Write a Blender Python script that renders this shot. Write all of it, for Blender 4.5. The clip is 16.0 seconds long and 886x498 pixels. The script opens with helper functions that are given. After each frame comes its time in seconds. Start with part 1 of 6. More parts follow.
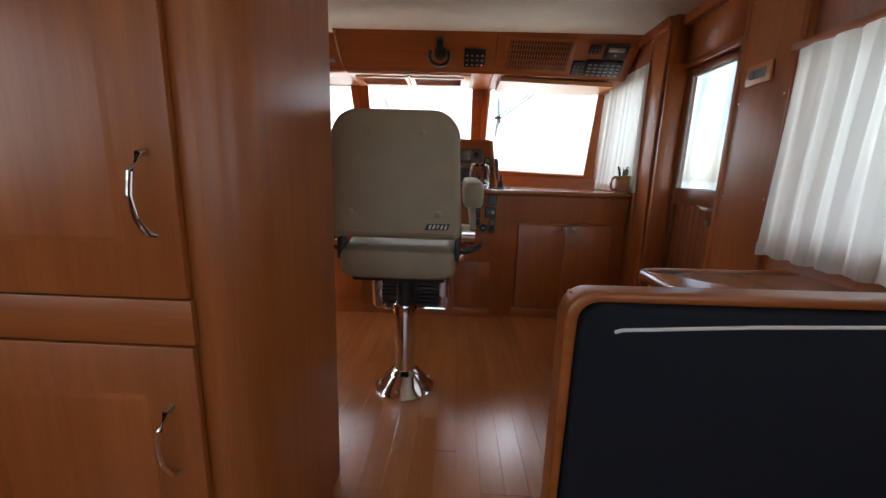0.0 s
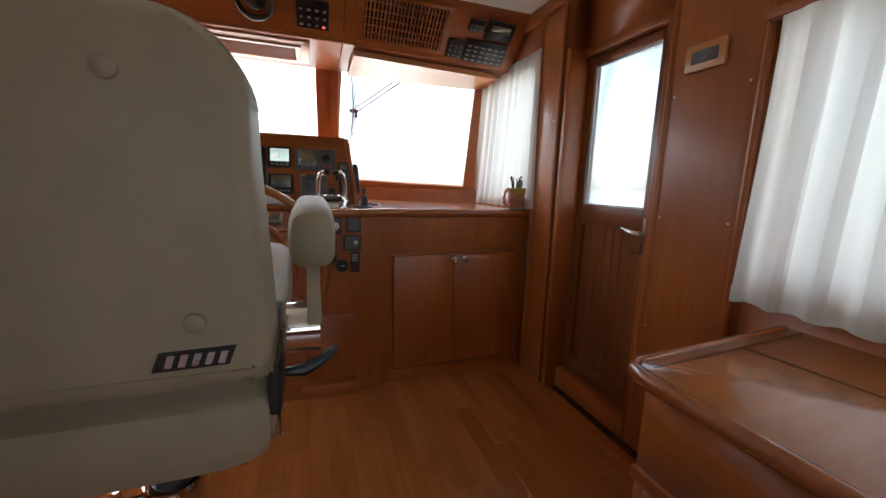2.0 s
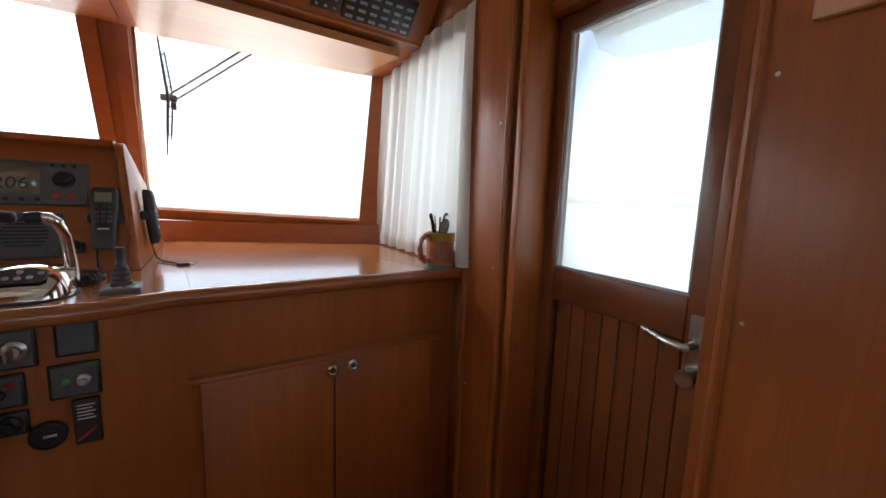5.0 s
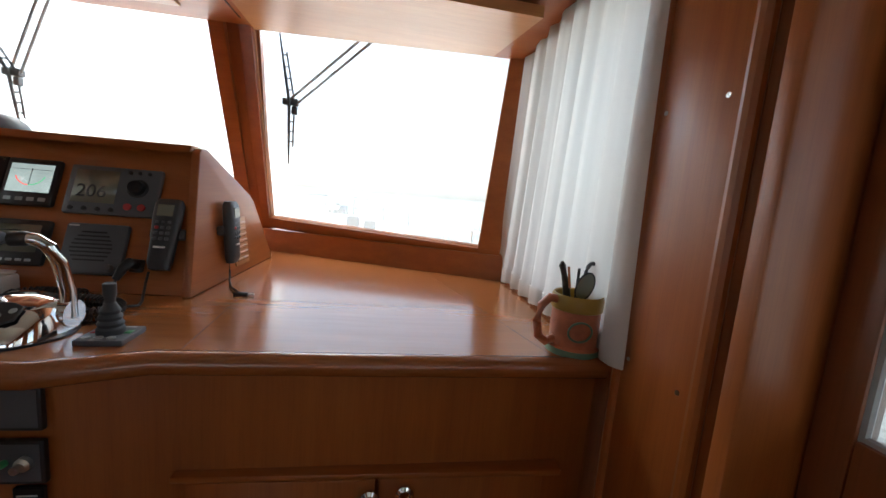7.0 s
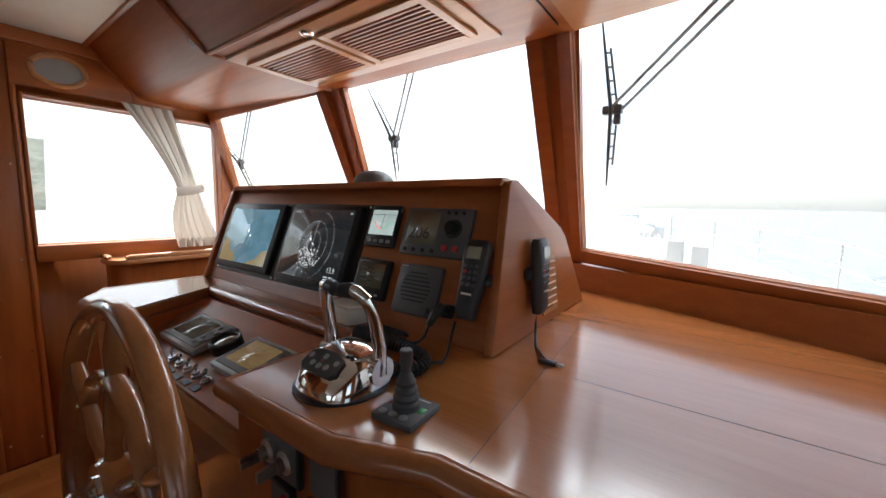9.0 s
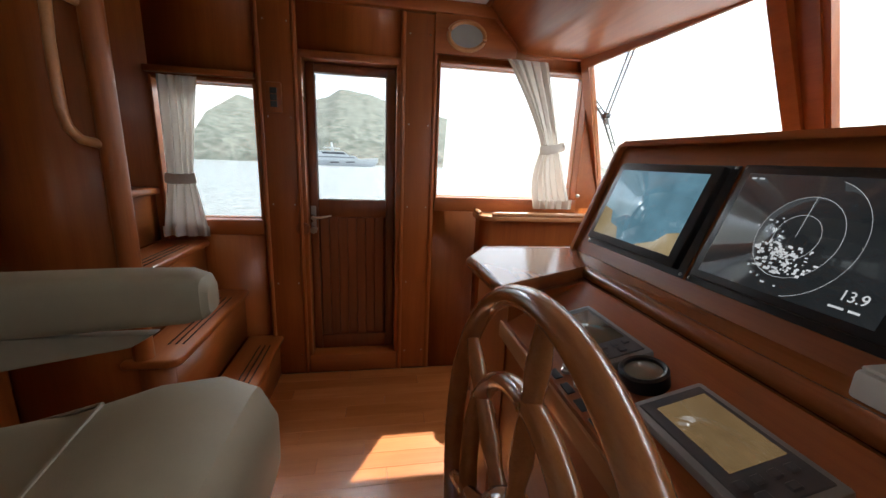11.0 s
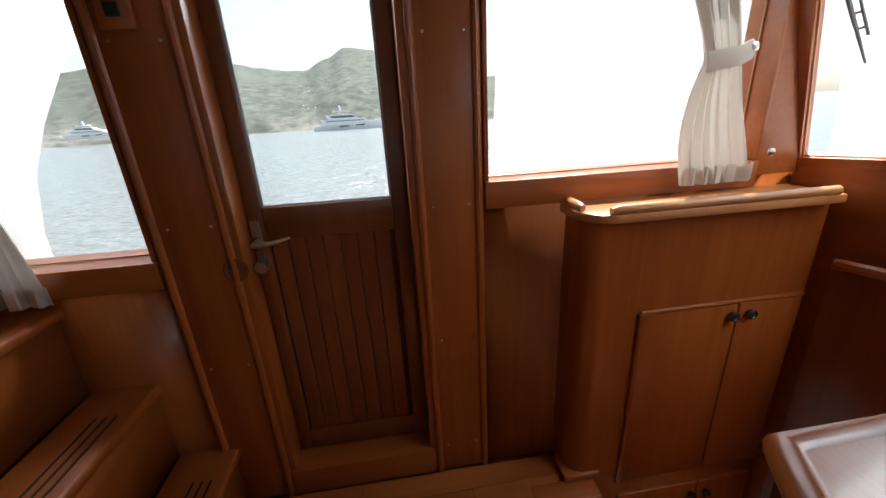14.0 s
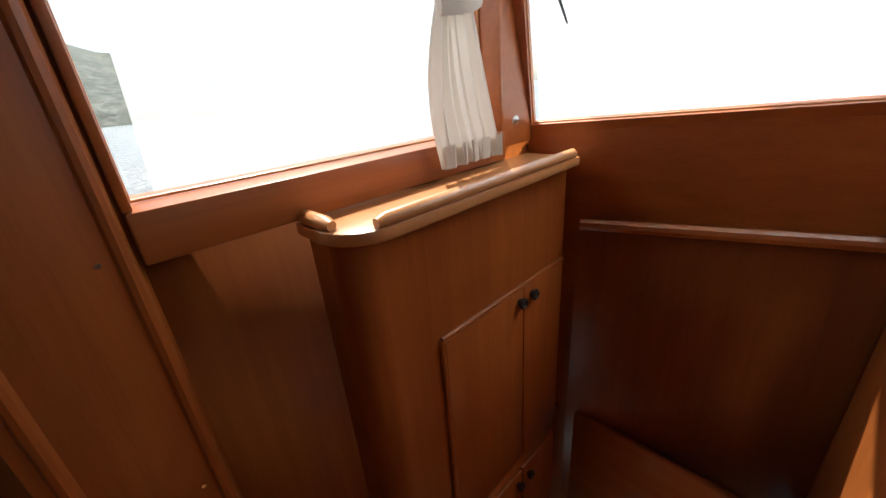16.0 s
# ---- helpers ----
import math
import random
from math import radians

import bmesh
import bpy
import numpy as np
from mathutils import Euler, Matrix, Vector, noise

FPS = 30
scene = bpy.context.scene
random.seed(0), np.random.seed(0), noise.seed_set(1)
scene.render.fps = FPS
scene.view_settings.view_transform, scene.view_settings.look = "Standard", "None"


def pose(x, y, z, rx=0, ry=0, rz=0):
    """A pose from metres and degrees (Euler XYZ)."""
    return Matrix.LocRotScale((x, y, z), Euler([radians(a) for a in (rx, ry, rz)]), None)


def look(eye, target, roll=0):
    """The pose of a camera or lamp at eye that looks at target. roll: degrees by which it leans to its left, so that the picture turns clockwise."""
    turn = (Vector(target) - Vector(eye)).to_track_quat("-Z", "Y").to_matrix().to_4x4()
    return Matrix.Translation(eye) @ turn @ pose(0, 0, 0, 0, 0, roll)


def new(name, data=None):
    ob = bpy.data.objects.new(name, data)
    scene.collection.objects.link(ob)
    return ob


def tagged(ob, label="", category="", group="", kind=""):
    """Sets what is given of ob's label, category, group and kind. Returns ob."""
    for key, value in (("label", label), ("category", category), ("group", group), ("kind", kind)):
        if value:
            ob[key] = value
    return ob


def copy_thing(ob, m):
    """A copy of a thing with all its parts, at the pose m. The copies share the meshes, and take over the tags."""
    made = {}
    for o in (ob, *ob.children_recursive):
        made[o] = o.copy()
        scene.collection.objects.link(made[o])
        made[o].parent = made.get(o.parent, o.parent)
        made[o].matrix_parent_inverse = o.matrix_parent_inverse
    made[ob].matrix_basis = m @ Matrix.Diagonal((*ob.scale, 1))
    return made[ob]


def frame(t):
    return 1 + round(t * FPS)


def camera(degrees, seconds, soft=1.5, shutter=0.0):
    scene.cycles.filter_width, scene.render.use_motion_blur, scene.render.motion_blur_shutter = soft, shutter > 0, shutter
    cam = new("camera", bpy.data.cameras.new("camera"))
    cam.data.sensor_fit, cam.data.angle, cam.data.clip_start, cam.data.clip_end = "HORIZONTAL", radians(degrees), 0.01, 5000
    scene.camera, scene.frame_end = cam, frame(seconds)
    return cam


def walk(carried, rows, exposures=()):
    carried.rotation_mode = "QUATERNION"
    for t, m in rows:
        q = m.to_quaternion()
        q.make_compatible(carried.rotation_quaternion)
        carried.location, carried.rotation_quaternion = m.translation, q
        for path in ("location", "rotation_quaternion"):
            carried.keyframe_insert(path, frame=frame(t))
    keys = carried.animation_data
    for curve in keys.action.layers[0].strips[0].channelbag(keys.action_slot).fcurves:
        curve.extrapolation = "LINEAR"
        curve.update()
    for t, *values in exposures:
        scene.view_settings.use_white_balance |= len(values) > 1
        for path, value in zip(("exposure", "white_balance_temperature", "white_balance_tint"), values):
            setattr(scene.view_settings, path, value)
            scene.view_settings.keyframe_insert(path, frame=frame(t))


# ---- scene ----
cam = camera(99.1, 16.0)
PATH = [
    (0, (0.328, 0.357, 1.106), (0.274, 2.318, 0.714), 1.8),
    (0.5, (0.322, 0.578, 1.103), (0.33, 2.541, 0.718), 1.7),
    (1, (0.326, 0.807, 1.121), (0.466, 2.767, 0.748), 1.1),
    (1.5, (0.36, 1.032, 1.128), (0.717, 2.966, 0.763), 1.1),
    (2, (0.412, 1.251, 1.136), (1.06, 3.114, 0.8), 1.8),
    (2.5, (0.464, 1.418, 1.162), (1.336, 3.188, 0.841), 1.4),
    (3, (0.51, 1.563, 1.217), (1.637, 3.181, 0.882), -0.2),
    (5.5, (0.948, 2.25, 1.264), (1.945, 3.967, 1.02), 3.0),
    (6, (1.012, 2.382, 1.281), (1.866, 4.172, 1.02), 2.5),
    (6.5, (1.11, 2.483, 1.293), (1.689, 4.381, 1.043), 3.5),
    (7, (1.181, 2.553, 1.312), (1.459, 4.515, 1.047), 4.7),
    (7.5, (1.19, 2.645, 1.31), (1.171, 4.627, 1.045), 3.6),
    (8, (1.165, 2.753, 1.316), (0.777, 4.701, 1.076), 2.9),
    (8.5, (1.117, 2.827, 1.332), (0.342, 4.659, 1.12), 2.2),
    (9, (1.051, 2.882, 1.333), (-0.119, 4.488, 1.099), 0.9),
    (9.5, (0.971, 2.92, 1.336), (-0.582, 4.153, 1.08), 0.8),
    (10, (0.857, 2.902, 1.33), (-0.961, 3.688, 1.053), 0.9),
    (12.5, (-0.087, 2.83, 1.292), (-1.997, 2.995, 0.723), 1.1),
    (13, (-0.283, 2.823, 1.311), (-2.164, 3.041, 0.668), 0.5),
    (13.5, (-0.429, 2.879, 1.287), (-2.316, 3.102, 0.664), -1.2),
    (14, (-0.58, 2.927, 1.294), (-2.449, 3.15, 0.618), -3.3),
    (14.5, (-0.701, 2.942, 1.291), (-2.556, 3.299, 0.634), -4.3),
    (15, (-0.826, 2.991, 1.275), (-2.566, 3.696, 0.587), -4.1),
    (15.5, (-0.928, 3.044, 1.253), (-2.456, 4.097, 0.506), -4.7),
    (16, (-0.976, 3.155, 1.227), (-2.312, 4.419, 0.442), -4.8),
]
walk(cam, [(t, look(e, g, r)) for t, e, g, r in PATH], [(0.0, 2.45), (1.0, 2.5), (3.0, 2.6), (5.5, 2.3), (7.0, 2.0), (8.5, 1.85), (10.0, 1.95), (12.5, 1.72), (16.0, 1.55)])

# ---- world, sun and exposure ----
SUN = Vector((-0.965, 0.50, 1.75)).normalized()
sky_world = bpy.data.worlds.new("sky")
scene.world = sky_world
sky_world.use_nodes = True
wn = sky_world.node_tree
sky_tex = wn.nodes.new("ShaderNodeTexSky")
sky_tex.sky_type = "NISHITA"
sky_tex.sun_disc = False
sky_tex.sun_elevation = math.asin(SUN.z)
sky_tex.sun_rotation = math.atan2(SUN.x, SUN.y)
sky_tex.air_density, sky_tex.dust_density, sky_tex.ozone_density = 1.0, 2.2, 1.0
haze = wn.nodes.new("ShaderNodeMix")
haze.data_type = "RGBA"
haze.inputs["Factor"].default_value = 0.55
haze.inputs["B"].default_value = (1.75, 1.85, 1.95, 1)
wn.links.new(sky_tex.outputs[0], haze.inputs["A"])
wn.links.new(haze.outputs["Result"], wn.nodes["Background"].inputs[0])
wn.nodes["Background"].inputs[1].default_value = 0.15

sun_data = bpy.data.lights.new("sun", "SUN")
sun_data.energy, sun_data.angle, sun_data.color = 5.0, radians(0.6), (1.0, 0.95, 0.87)
sun_ob = new("sun", sun_data)
sun_ob.rotation_mode = "QUATERNION"
sun_ob.rotation_quaternion = (-SUN).to_track_quat("-Z", "Y")
sun_ob.location = (-4, 6, 6)

# skylight for the windows: unseen saloon ones (behind the camera), windscreen, curtained side windows
# all are added lamps; the one by the port overhang brightens the starboard wall
for eye, aim, w, h, power in (((-1.78, -0.75, 1.45), (0, -0.75, 1.55), 2.3, 0.5, 0.06), ((1.78, -0.75, 1.45), (0, -0.75, 1.55), 2.3, 0.5, 0.07), ((0.0, -2.36, 1.5), (0, 0, 1.6), 2.6, 0.8, 0.06), ((-2.25, 2.35, 1.95), (0.9, 2.6, 0.7), 1.8, 0.25, 10.0),
                              ((-0.1, 4.68, 2.25), (-0.1, 3.7, 0.9), 2.8, 0.55, 15.0),
                              ((2.15, 1.0, 1.55), (1.55, 1.65, 1.15), 1.0, 0.6, 3.2), ((1.95, 3.45, 1.55), (1.5, 3.75, 1.4), 0.7, 0.6, 0.5)):
    ld = bpy.data.lights.new("skylight_fill", "AREA")
    ld.shape, ld.size, ld.size_y, ld.energy, ld.color = "RECTANGLE", w, h, power, (0.93, 0.97, 1.0)
    new("skylight_fill", ld).matrix_world = look(eye, aim)

rng = random.Random(7)


# ---- materials ----
def material(name):
    m = bpy.data.materials.new(name)
    m.use_nodes = True
    return m, m.node_tree.nodes, m.node_tree.links, m.node_tree.nodes["Principled BSDF"]


def noise_tex(nodes, links, scale, detail, stretch=(1, 1, 1), rough=0.55):
    co = nodes.new("ShaderNodeTexCoord")
    mp = nodes.new("ShaderNodeMapping")
    mp.inputs["Scale"].default_value = stretch
    info = nodes.new("ShaderNodeObjectInfo")
    add = nodes.new("ShaderNodeVectorMath")
    add.operation = "MULTIPLY_ADD"
    add.inputs[1].default_value = (13.0, 7.0, 5.0)
    links.new(info.outputs["Random"], add.inputs[0])
    links.new(co.outputs["Object"], add.inputs[2])
    links.new(add.outputs[0], mp.inputs["Vector"])
    tx = nodes.new("ShaderNodeTexNoise")
    tx.inputs["Scale"].default_value = scale
    tx.inputs["Detail"].default_value = detail
    tx.inputs["Roughness"].default_value = rough
    links.new(mp.outputs[0], tx.inputs["Vector"])
    return tx


def ramp(nodes, links, source, stops):
    r = nodes.new("ShaderNodeValToRGB")
    while len(r.color_ramp.elements) < len(stops):
        r.color_ramp.elements.new(0.5)
    for el, (p, c) in zip(r.color_ramp.elements, stops):
        el.position, el.color = p, (*c, 1)
    links.new(source, r.inputs[0])
    return r


def plain(name, color, rough=0.5, metal=0.0, vary=0.12, scale=9.0, bump=0.05, coat=0.0, fine=220.0):
    m, n, l, b = material(name)
    tx = noise_tex(n, l, scale, 4.0)
    lo = tuple(c * (1 - vary) for c in color)
    hi = tuple(min(1.0, c * (1 + vary)) for c in color)
    r = ramp(n, l, tx.outputs[0], [(0.3, lo), (0.7, hi)])
    l.new(r.outputs[0], b.inputs["Base Color"])
    b.inputs["Metallic"].default_value = metal
    b.inputs["Coat Weight"].default_value = coat
    tx2 = noise_tex(n, l, fine, 2.0)
    rr = n.new("ShaderNodeMapRange")
    rr.inputs["To Min"].default_value = max(0.02, rough * 0.85)
    rr.inputs["To Max"].default_value = min(1.0, rough * 1.15)
    l.new(tx.outputs[0], rr.inputs["Value"])
    l.new(rr.outputs[0], b.inputs["Roughness"])
    if bump:
        bp = n.new("ShaderNodeBump")
        bp.inputs["Strength"].default_value = bump
        bp.inputs["Distance"].default_value = 0.002
        l.new(tx2.outputs[0], bp.inputs["Height"])
        l.new(bp.outputs[0], b.inputs["Normal"])
    return m


def wood(name, dark, light, grain="z", rough=0.38, coat=0.2, var=0.25, scale=1.0, clear=0.22):
    """Varnished cherry-coloured veneer: grain lines along one axis, slow colour drift, pores."""
    m, n, l, b = material(name)
    st = {"x": (0.05, 1, 1), "y": (1, 0.05, 1), "z": (1, 1, 0.05)}[grain]
    lines = noise_tex(n, l, 30.0 * scale, 6.0, st, 0.6)
    slow = noise_tex(n, l, 3.2 * scale, 3.0, tuple(max(s, 0.25) for s in st))
    pores = noise_tex(n, l, 300.0 * scale, 2.0, tuple(s if s == 1 else 0.03 for s in st))
    r1 = ramp(n, l, lines.outputs[0], [(0.08, dark), (0.92, light)])
    mix = n.new("ShaderNodeMix")
    mix.data_type, mix.blend_type = "RGBA", "MULTIPLY"
    mix.inputs["Factor"].default_value = 1.0
    r2 = ramp(n, l, slow.outputs[0], [(0.3, (1 - var, 1 - var * 1.15, 1 - var * 1.3)), (0.7, (1.0, 1.0, 1.0))])
    l.new(r1.outputs[0], mix.inputs["A"])
    l.new(r2.outputs[0], mix.inputs["B"])
    mix2 = n.new("ShaderNodeMix")
    mix2.data_type, mix2.blend_type = "RGBA", "MULTIPLY"
    mix2.inputs["Factor"].default_value = 0.22
    r3 = ramp(n, l, pores.outputs[0], [(0.35, (0.62, 0.55, 0.5)), (0.5, (1, 1, 1))])
    l.new(mix.outputs["Result"], mix2.inputs["A"])
    l.new(r3.outputs[0], mix2.inputs["B"])
    l.new(mix2.outputs["Result"], b.inputs["Base Color"])
    rr = n.new("ShaderNodeMapRange")
    rr.inputs["To Min"].default_value, rr.inputs["To Max"].default_value = rough * 0.8, rough * 1.25
    l.new(slow.outputs[0], rr.inputs["Value"])
    l.new(rr.outputs[0], b.inputs["Roughness"])
    b.inputs["Coat Weight"].default_value = coat
    b.inputs["Coat Roughness"].default_value = clear
    bp = n.new("ShaderNodeBump")
    bp.inputs["Strength"].default_value, bp.inputs["Distance"].default_value = 0.04, 0.001
    l.new(pores.outputs[0], bp.inputs["Height"])
    l.new(bp.outputs[0], b.inputs["Normal"])
    return m


CH_D, CH_L = (0.27, 0.066, 0.012), (0.47, 0.142, 0.028)
WOOD_Z = wood("cherry_upright", CH_D, CH_L, "z")
WOOD_X = wood("cherry_athwart", CH_D, CH_L, "x")
WOOD_Y = wood("cherry_fore_aft", CH_D, CH_L, "y")
WOOD_TOP = wood("cherry_worktop", (0.33, 0.105, 0.028), (0.46, 0.175, 0.055), "x", 0.24, 0.75, 0.15, 1.0, 0.11)
WOOD_NOSE = wood("cherry_nosing", (0.27, 0.075, 0.018), (0.42, 0.14, 0.04), "x", 0.22, 0.6)
WOOD_DOOR = wood("teak_door", (0.155, 0.042, 0.012), (0.29, 0.092, 0.027), "z", 0.32, 0.3)
WOOD_PLANK = wood("teak_floor", (0.38, 0.118, 0.029), (0.56, 0.20, 0.055), "y", 0.24, 0.5, 0.3)
WOOD_PALE = wood("cherry_pale", (0.48, 0.20, 0.07), (0.62, 0.31, 0.13), "x", 0.3, 0.3)
WOOD_WHEEL = wood("wheel_teak", (0.30, 0.10, 0.03), (0.46, 0.18, 0.06), "x", 0.16, 0.7)
DARKLINE = plain("dark_joint_and_slot_shade", (0.02, 0.012, 0.008), 0.7)
GRIP = plain("black_grip_strip", (0.012, 0.012, 0.012), 0.8, bump=0.3)
CEIL = plain("cream_headliner", (0.80, 0.76, 0.65), 0.75, vary=0.03, bump=0.15)
VINYL = plain("taupe_vinyl", (0.29, 0.235, 0.155), 0.5, vary=0.08, bump=0.12, fine=420.0)
VINYL_SEAM = plain("taupe_piping", (0.30, 0.25, 0.18), 0.45)
NAVY = plain("navy_upholstery", (0.003, 0.005, 0.011), 0.95, vary=0.3, scale=60, bump=0.5, fine=700.0)
PIPING = plain("white_piping", (0.75, 0.73, 0.68), 0.6)
CHROME = plain("chrome", (0.78, 0.78, 0.78), 0.06, 1.0, vary=0.03, bump=0.0)
STEEL = plain("brushed_steel", (0.55, 0.54, 0.52), 0.28, 1.0, vary=0.1)
BLACK = plain("black_plastic", (0.014, 0.014, 0.016), 0.38, vary=0.2, bump=0.1)
GREY = plain("grey_plastic", (0.085, 0.09, 0.098), 0.45, vary=0.08, bump=0.12)
GREYL = plain("light_grey_plastic", (0.30, 0.31, 0.31), 0.4, vary=0.06)
DARKGREY = plain("dark_handset_plastic", (0.03, 0.031, 0.034), 0.4, vary=0.1, bump=0.1)
RUBBER = plain("grey_rubber", (0.06, 0.062, 0.066), 0.6, bump=0.15)
RED = plain("red_button", (0.42, 0.03, 0.03), 0.4)
GREEN = plain("green_mark", (0.04, 0.30, 0.10), 0.45)
WHITE = plain("white_paint", (0.78, 0.78, 0.76), 0.35, vary=0.03)
OFFWHITE = plain("white_plastic_box", (0.66, 0.65, 0.60), 0.45, vary=0.04)
LABELINK = plain("pale_ink", (0.62, 0.62, 0.60), 0.5)
LCD = plain("grey_lcd", (0.17, 0.175, 0.13), 0.16, vary=0.04, bump=0.0, coat=0.6)
LCD.node_tree.nodes["Principled BSDF"].inputs["IOR"].default_value = 1.9
LCD_INK = plain("lcd_ink", (0.035, 0.037, 0.03), 0.4)
BRASS = plain("brass", (0.52, 0.36, 0.14), 0.25, 1.0)
TERRA = plain("terracotta_mug", (0.42, 0.13, 0.065), 0.35, vary=0.25, scale=30, bump=0.2, coat=0.3)
YELLOW = plain("yellow_glaze", (0.36, 0.22, 0.03), 0.35, vary=0.2)
TEAL = plain("green_glaze", (0.12, 0.22, 0.15), 0.4, vary=0.2)
GELCOAT = plain("white_gelcoat", (0.80, 0.80, 0.78), 0.3, vary=0.03)
TEAKDECK = plain("teak_deck", (0.42, 0.34, 0.24), 0.75, vary=0.15, scale=4)


def screen_glow(name, color, strength):
    """A lit display: dark glass that gives off its own picture's light."""
    m, n, l, b = material(name)
    b.inputs["Base Color"].default_value = (0.01, 0.01, 0.012, 1)
    b.inputs["Roughness"].default_value = 0.12
    tx = noise_tex(n, l, 14.0, 3.0)
    lo = tuple(c * 0.75 for c in color)
    r = ramp(n, l, tx.outputs[0], [(0.35, lo), (0.65, color)])
    l.new(r.outputs[0], b.inputs["Emission Color"])
    b.inputs["Emission Strength"].default_value = strength
    return m


SCR_BLUE = screen_glow("chart_sea_glow", (0.09, 0.19, 0.25), 0.34)
SCR_SAND = screen_glow("chart_land_glow", (0.26, 0.20, 0.10), 0.3)
SCR_BROWN = screen_glow("depth_chart_glow", (0.20, 0.13, 0.06), 0.22)
SCR_DARK = screen_glow("radar_glow", (0.015, 0.018, 0.02), 0.3)
SCR_WHITE = screen_glow("gauge_glow", (0.50, 0.62, 0.60), 0.24)
ECHO = screen_glow("radar_echo_glow", (0.6, 0.62, 0.64), 0.26)
SCR_RED = screen_glow("gauge_red_glow", (0.7, 0.06, 0.05), 0.5)
SCR_GREEN = screen_glow("gauge_green_glow", (0.08, 0.4, 0.2), 0.5)
LED_WARM = screen_glow("step_light_glow", (1.0, 0.72, 0.40), 0.22)


def glass_pane():
    m, n, l, b = material("window_glass")
    out = n["Material Output"]
    tr = n.new("ShaderNodeBsdfTransparent")
    tr.inputs[0].default_value = (0.93, 0.95, 0.95, 1)
    gl = n.new("ShaderNodeBsdfGlossy")
    gl.inputs["Roughness"].default_value = 0.02
    lw = n.new("ShaderNodeLayerWeight")
    pw = n.new("ShaderNodeMath")
    pw.operation = "POWER"
    pw.inputs[1].default_value = 4.0
    ml = n.new("ShaderNodeMath")
    ml.operation = "MULTIPLY_ADD"
    ml.inputs[1].default_value, ml.inputs[2].default_value = 0.55, 0.025
    l.new(lw.outputs["Facing"], pw.inputs[0])
    l.new(pw.outputs[0], ml.inputs[0])
    fr = ml
    mx = n.new("ShaderNodeMixShader")
    l.new(fr.outputs[0], mx.inputs[0])
    l.new(tr.outputs[0], mx.inputs[1])
    l.new(gl.outputs[0], mx.inputs[2])
    l.new(mx.outputs[0], out.inputs[0])
    return m


def cloth(name, color, see, transl):
    """Thin woven cloth: part open weave, part light passed on, part reflected."""
    m, n, l, b = material(name)
    out = n["Material Output"]
    tx = noise_tex(n, l, 900.0, 2.0)
    r = ramp(n, l, tx.outputs[0], [(0.3, tuple(c * 0.9 for c in color)), (0.7, color)])
    df = n.new("ShaderNodeBsdfDiffuse")
    tl = n.new("ShaderNodeBsdfTranslucent")
    tr = n.new("ShaderNodeBsdfTransparent")
    l.new(r.outputs[0], df.inputs[0])
    l.new(r.outputs[0], tl.inputs[0])
    bp = n.new("ShaderNodeBump")
    bp.inputs["Strength"].default_value = 0.15
    bp.inputs["Distance"].default_value = 0.001
    l.new(tx.outputs[0], bp.inputs["Height"])
    l.new(bp.outputs[0], df.inputs["Normal"])
    m1, m2 = n.new("ShaderNodeMixShader"), n.new("ShaderNodeMixShader")
    m1.inputs[0].default_value = transl
    l.new(df.outputs[0], m1.inputs[1])
    l.new(tl.outputs[0], m1.inputs[2])
    m2.inputs[0].default_value = see
    l.new(m1.outputs[0], m2.inputs[1])
    l.new(tr.outputs[0], m2.inputs[2])
    l.new(m2.outputs[0], out.inputs[0])
    return m


GLASS = glass_pane()
CURTAIN = cloth("white_curtain_cloth", (0.84, 0.83, 0.79), 0.05, 0.55)
# darker, less translucent copy of the curtain cloth: shade on the tied-back curtains
CURTAIN_SHADED = cloth("shaded_curtain_cloth", (0.66, 0.62, 0.56), 0.0, 0.22)
MESH_COVER = cloth("white_mesh_cover", (0.85, 0.86, 0.87), 0.55, 0.7)
MESH_DENSE = cloth("dense_mesh_cover", (0.88, 0.89, 0.90), 0.64, 0.75)
MESH_OPEN = cloth("open_mesh_cover", (0.80, 0.82, 0.84), 0.8, 0.7)


def sea_material():
    m, n, l, b = material("sea_water")
    b.inputs["Base Color"].default_value = (0.165, 0.185, 0.19, 1)
    b.inputs["Roughness"].default_value = 0.25
    b.inputs["IOR"].default_value = 1.33
    t1 = noise_tex(n, l, 0.35, 5.0, (1, 1, 1), 0.65)
    t2 = noise_tex(n, l, 1.6, 3.0, (1, 0.5, 1))
    ad = n.new("ShaderNodeMath")
    ad.operation = "ADD"
    l.new(t1.outputs[0], ad.inputs[0])
    l.new(t2.outputs[0], ad.inputs[1])
    bp = n.new("ShaderNodeBump")
    bp.inputs["Strength"].default_value, bp.inputs["Distance"].default_value = 0.9, 0.5
    l.new(ad.outputs[0], bp.inputs["Height"])
    l.new(bp.outputs[0], b.inputs["Normal"])
    return m


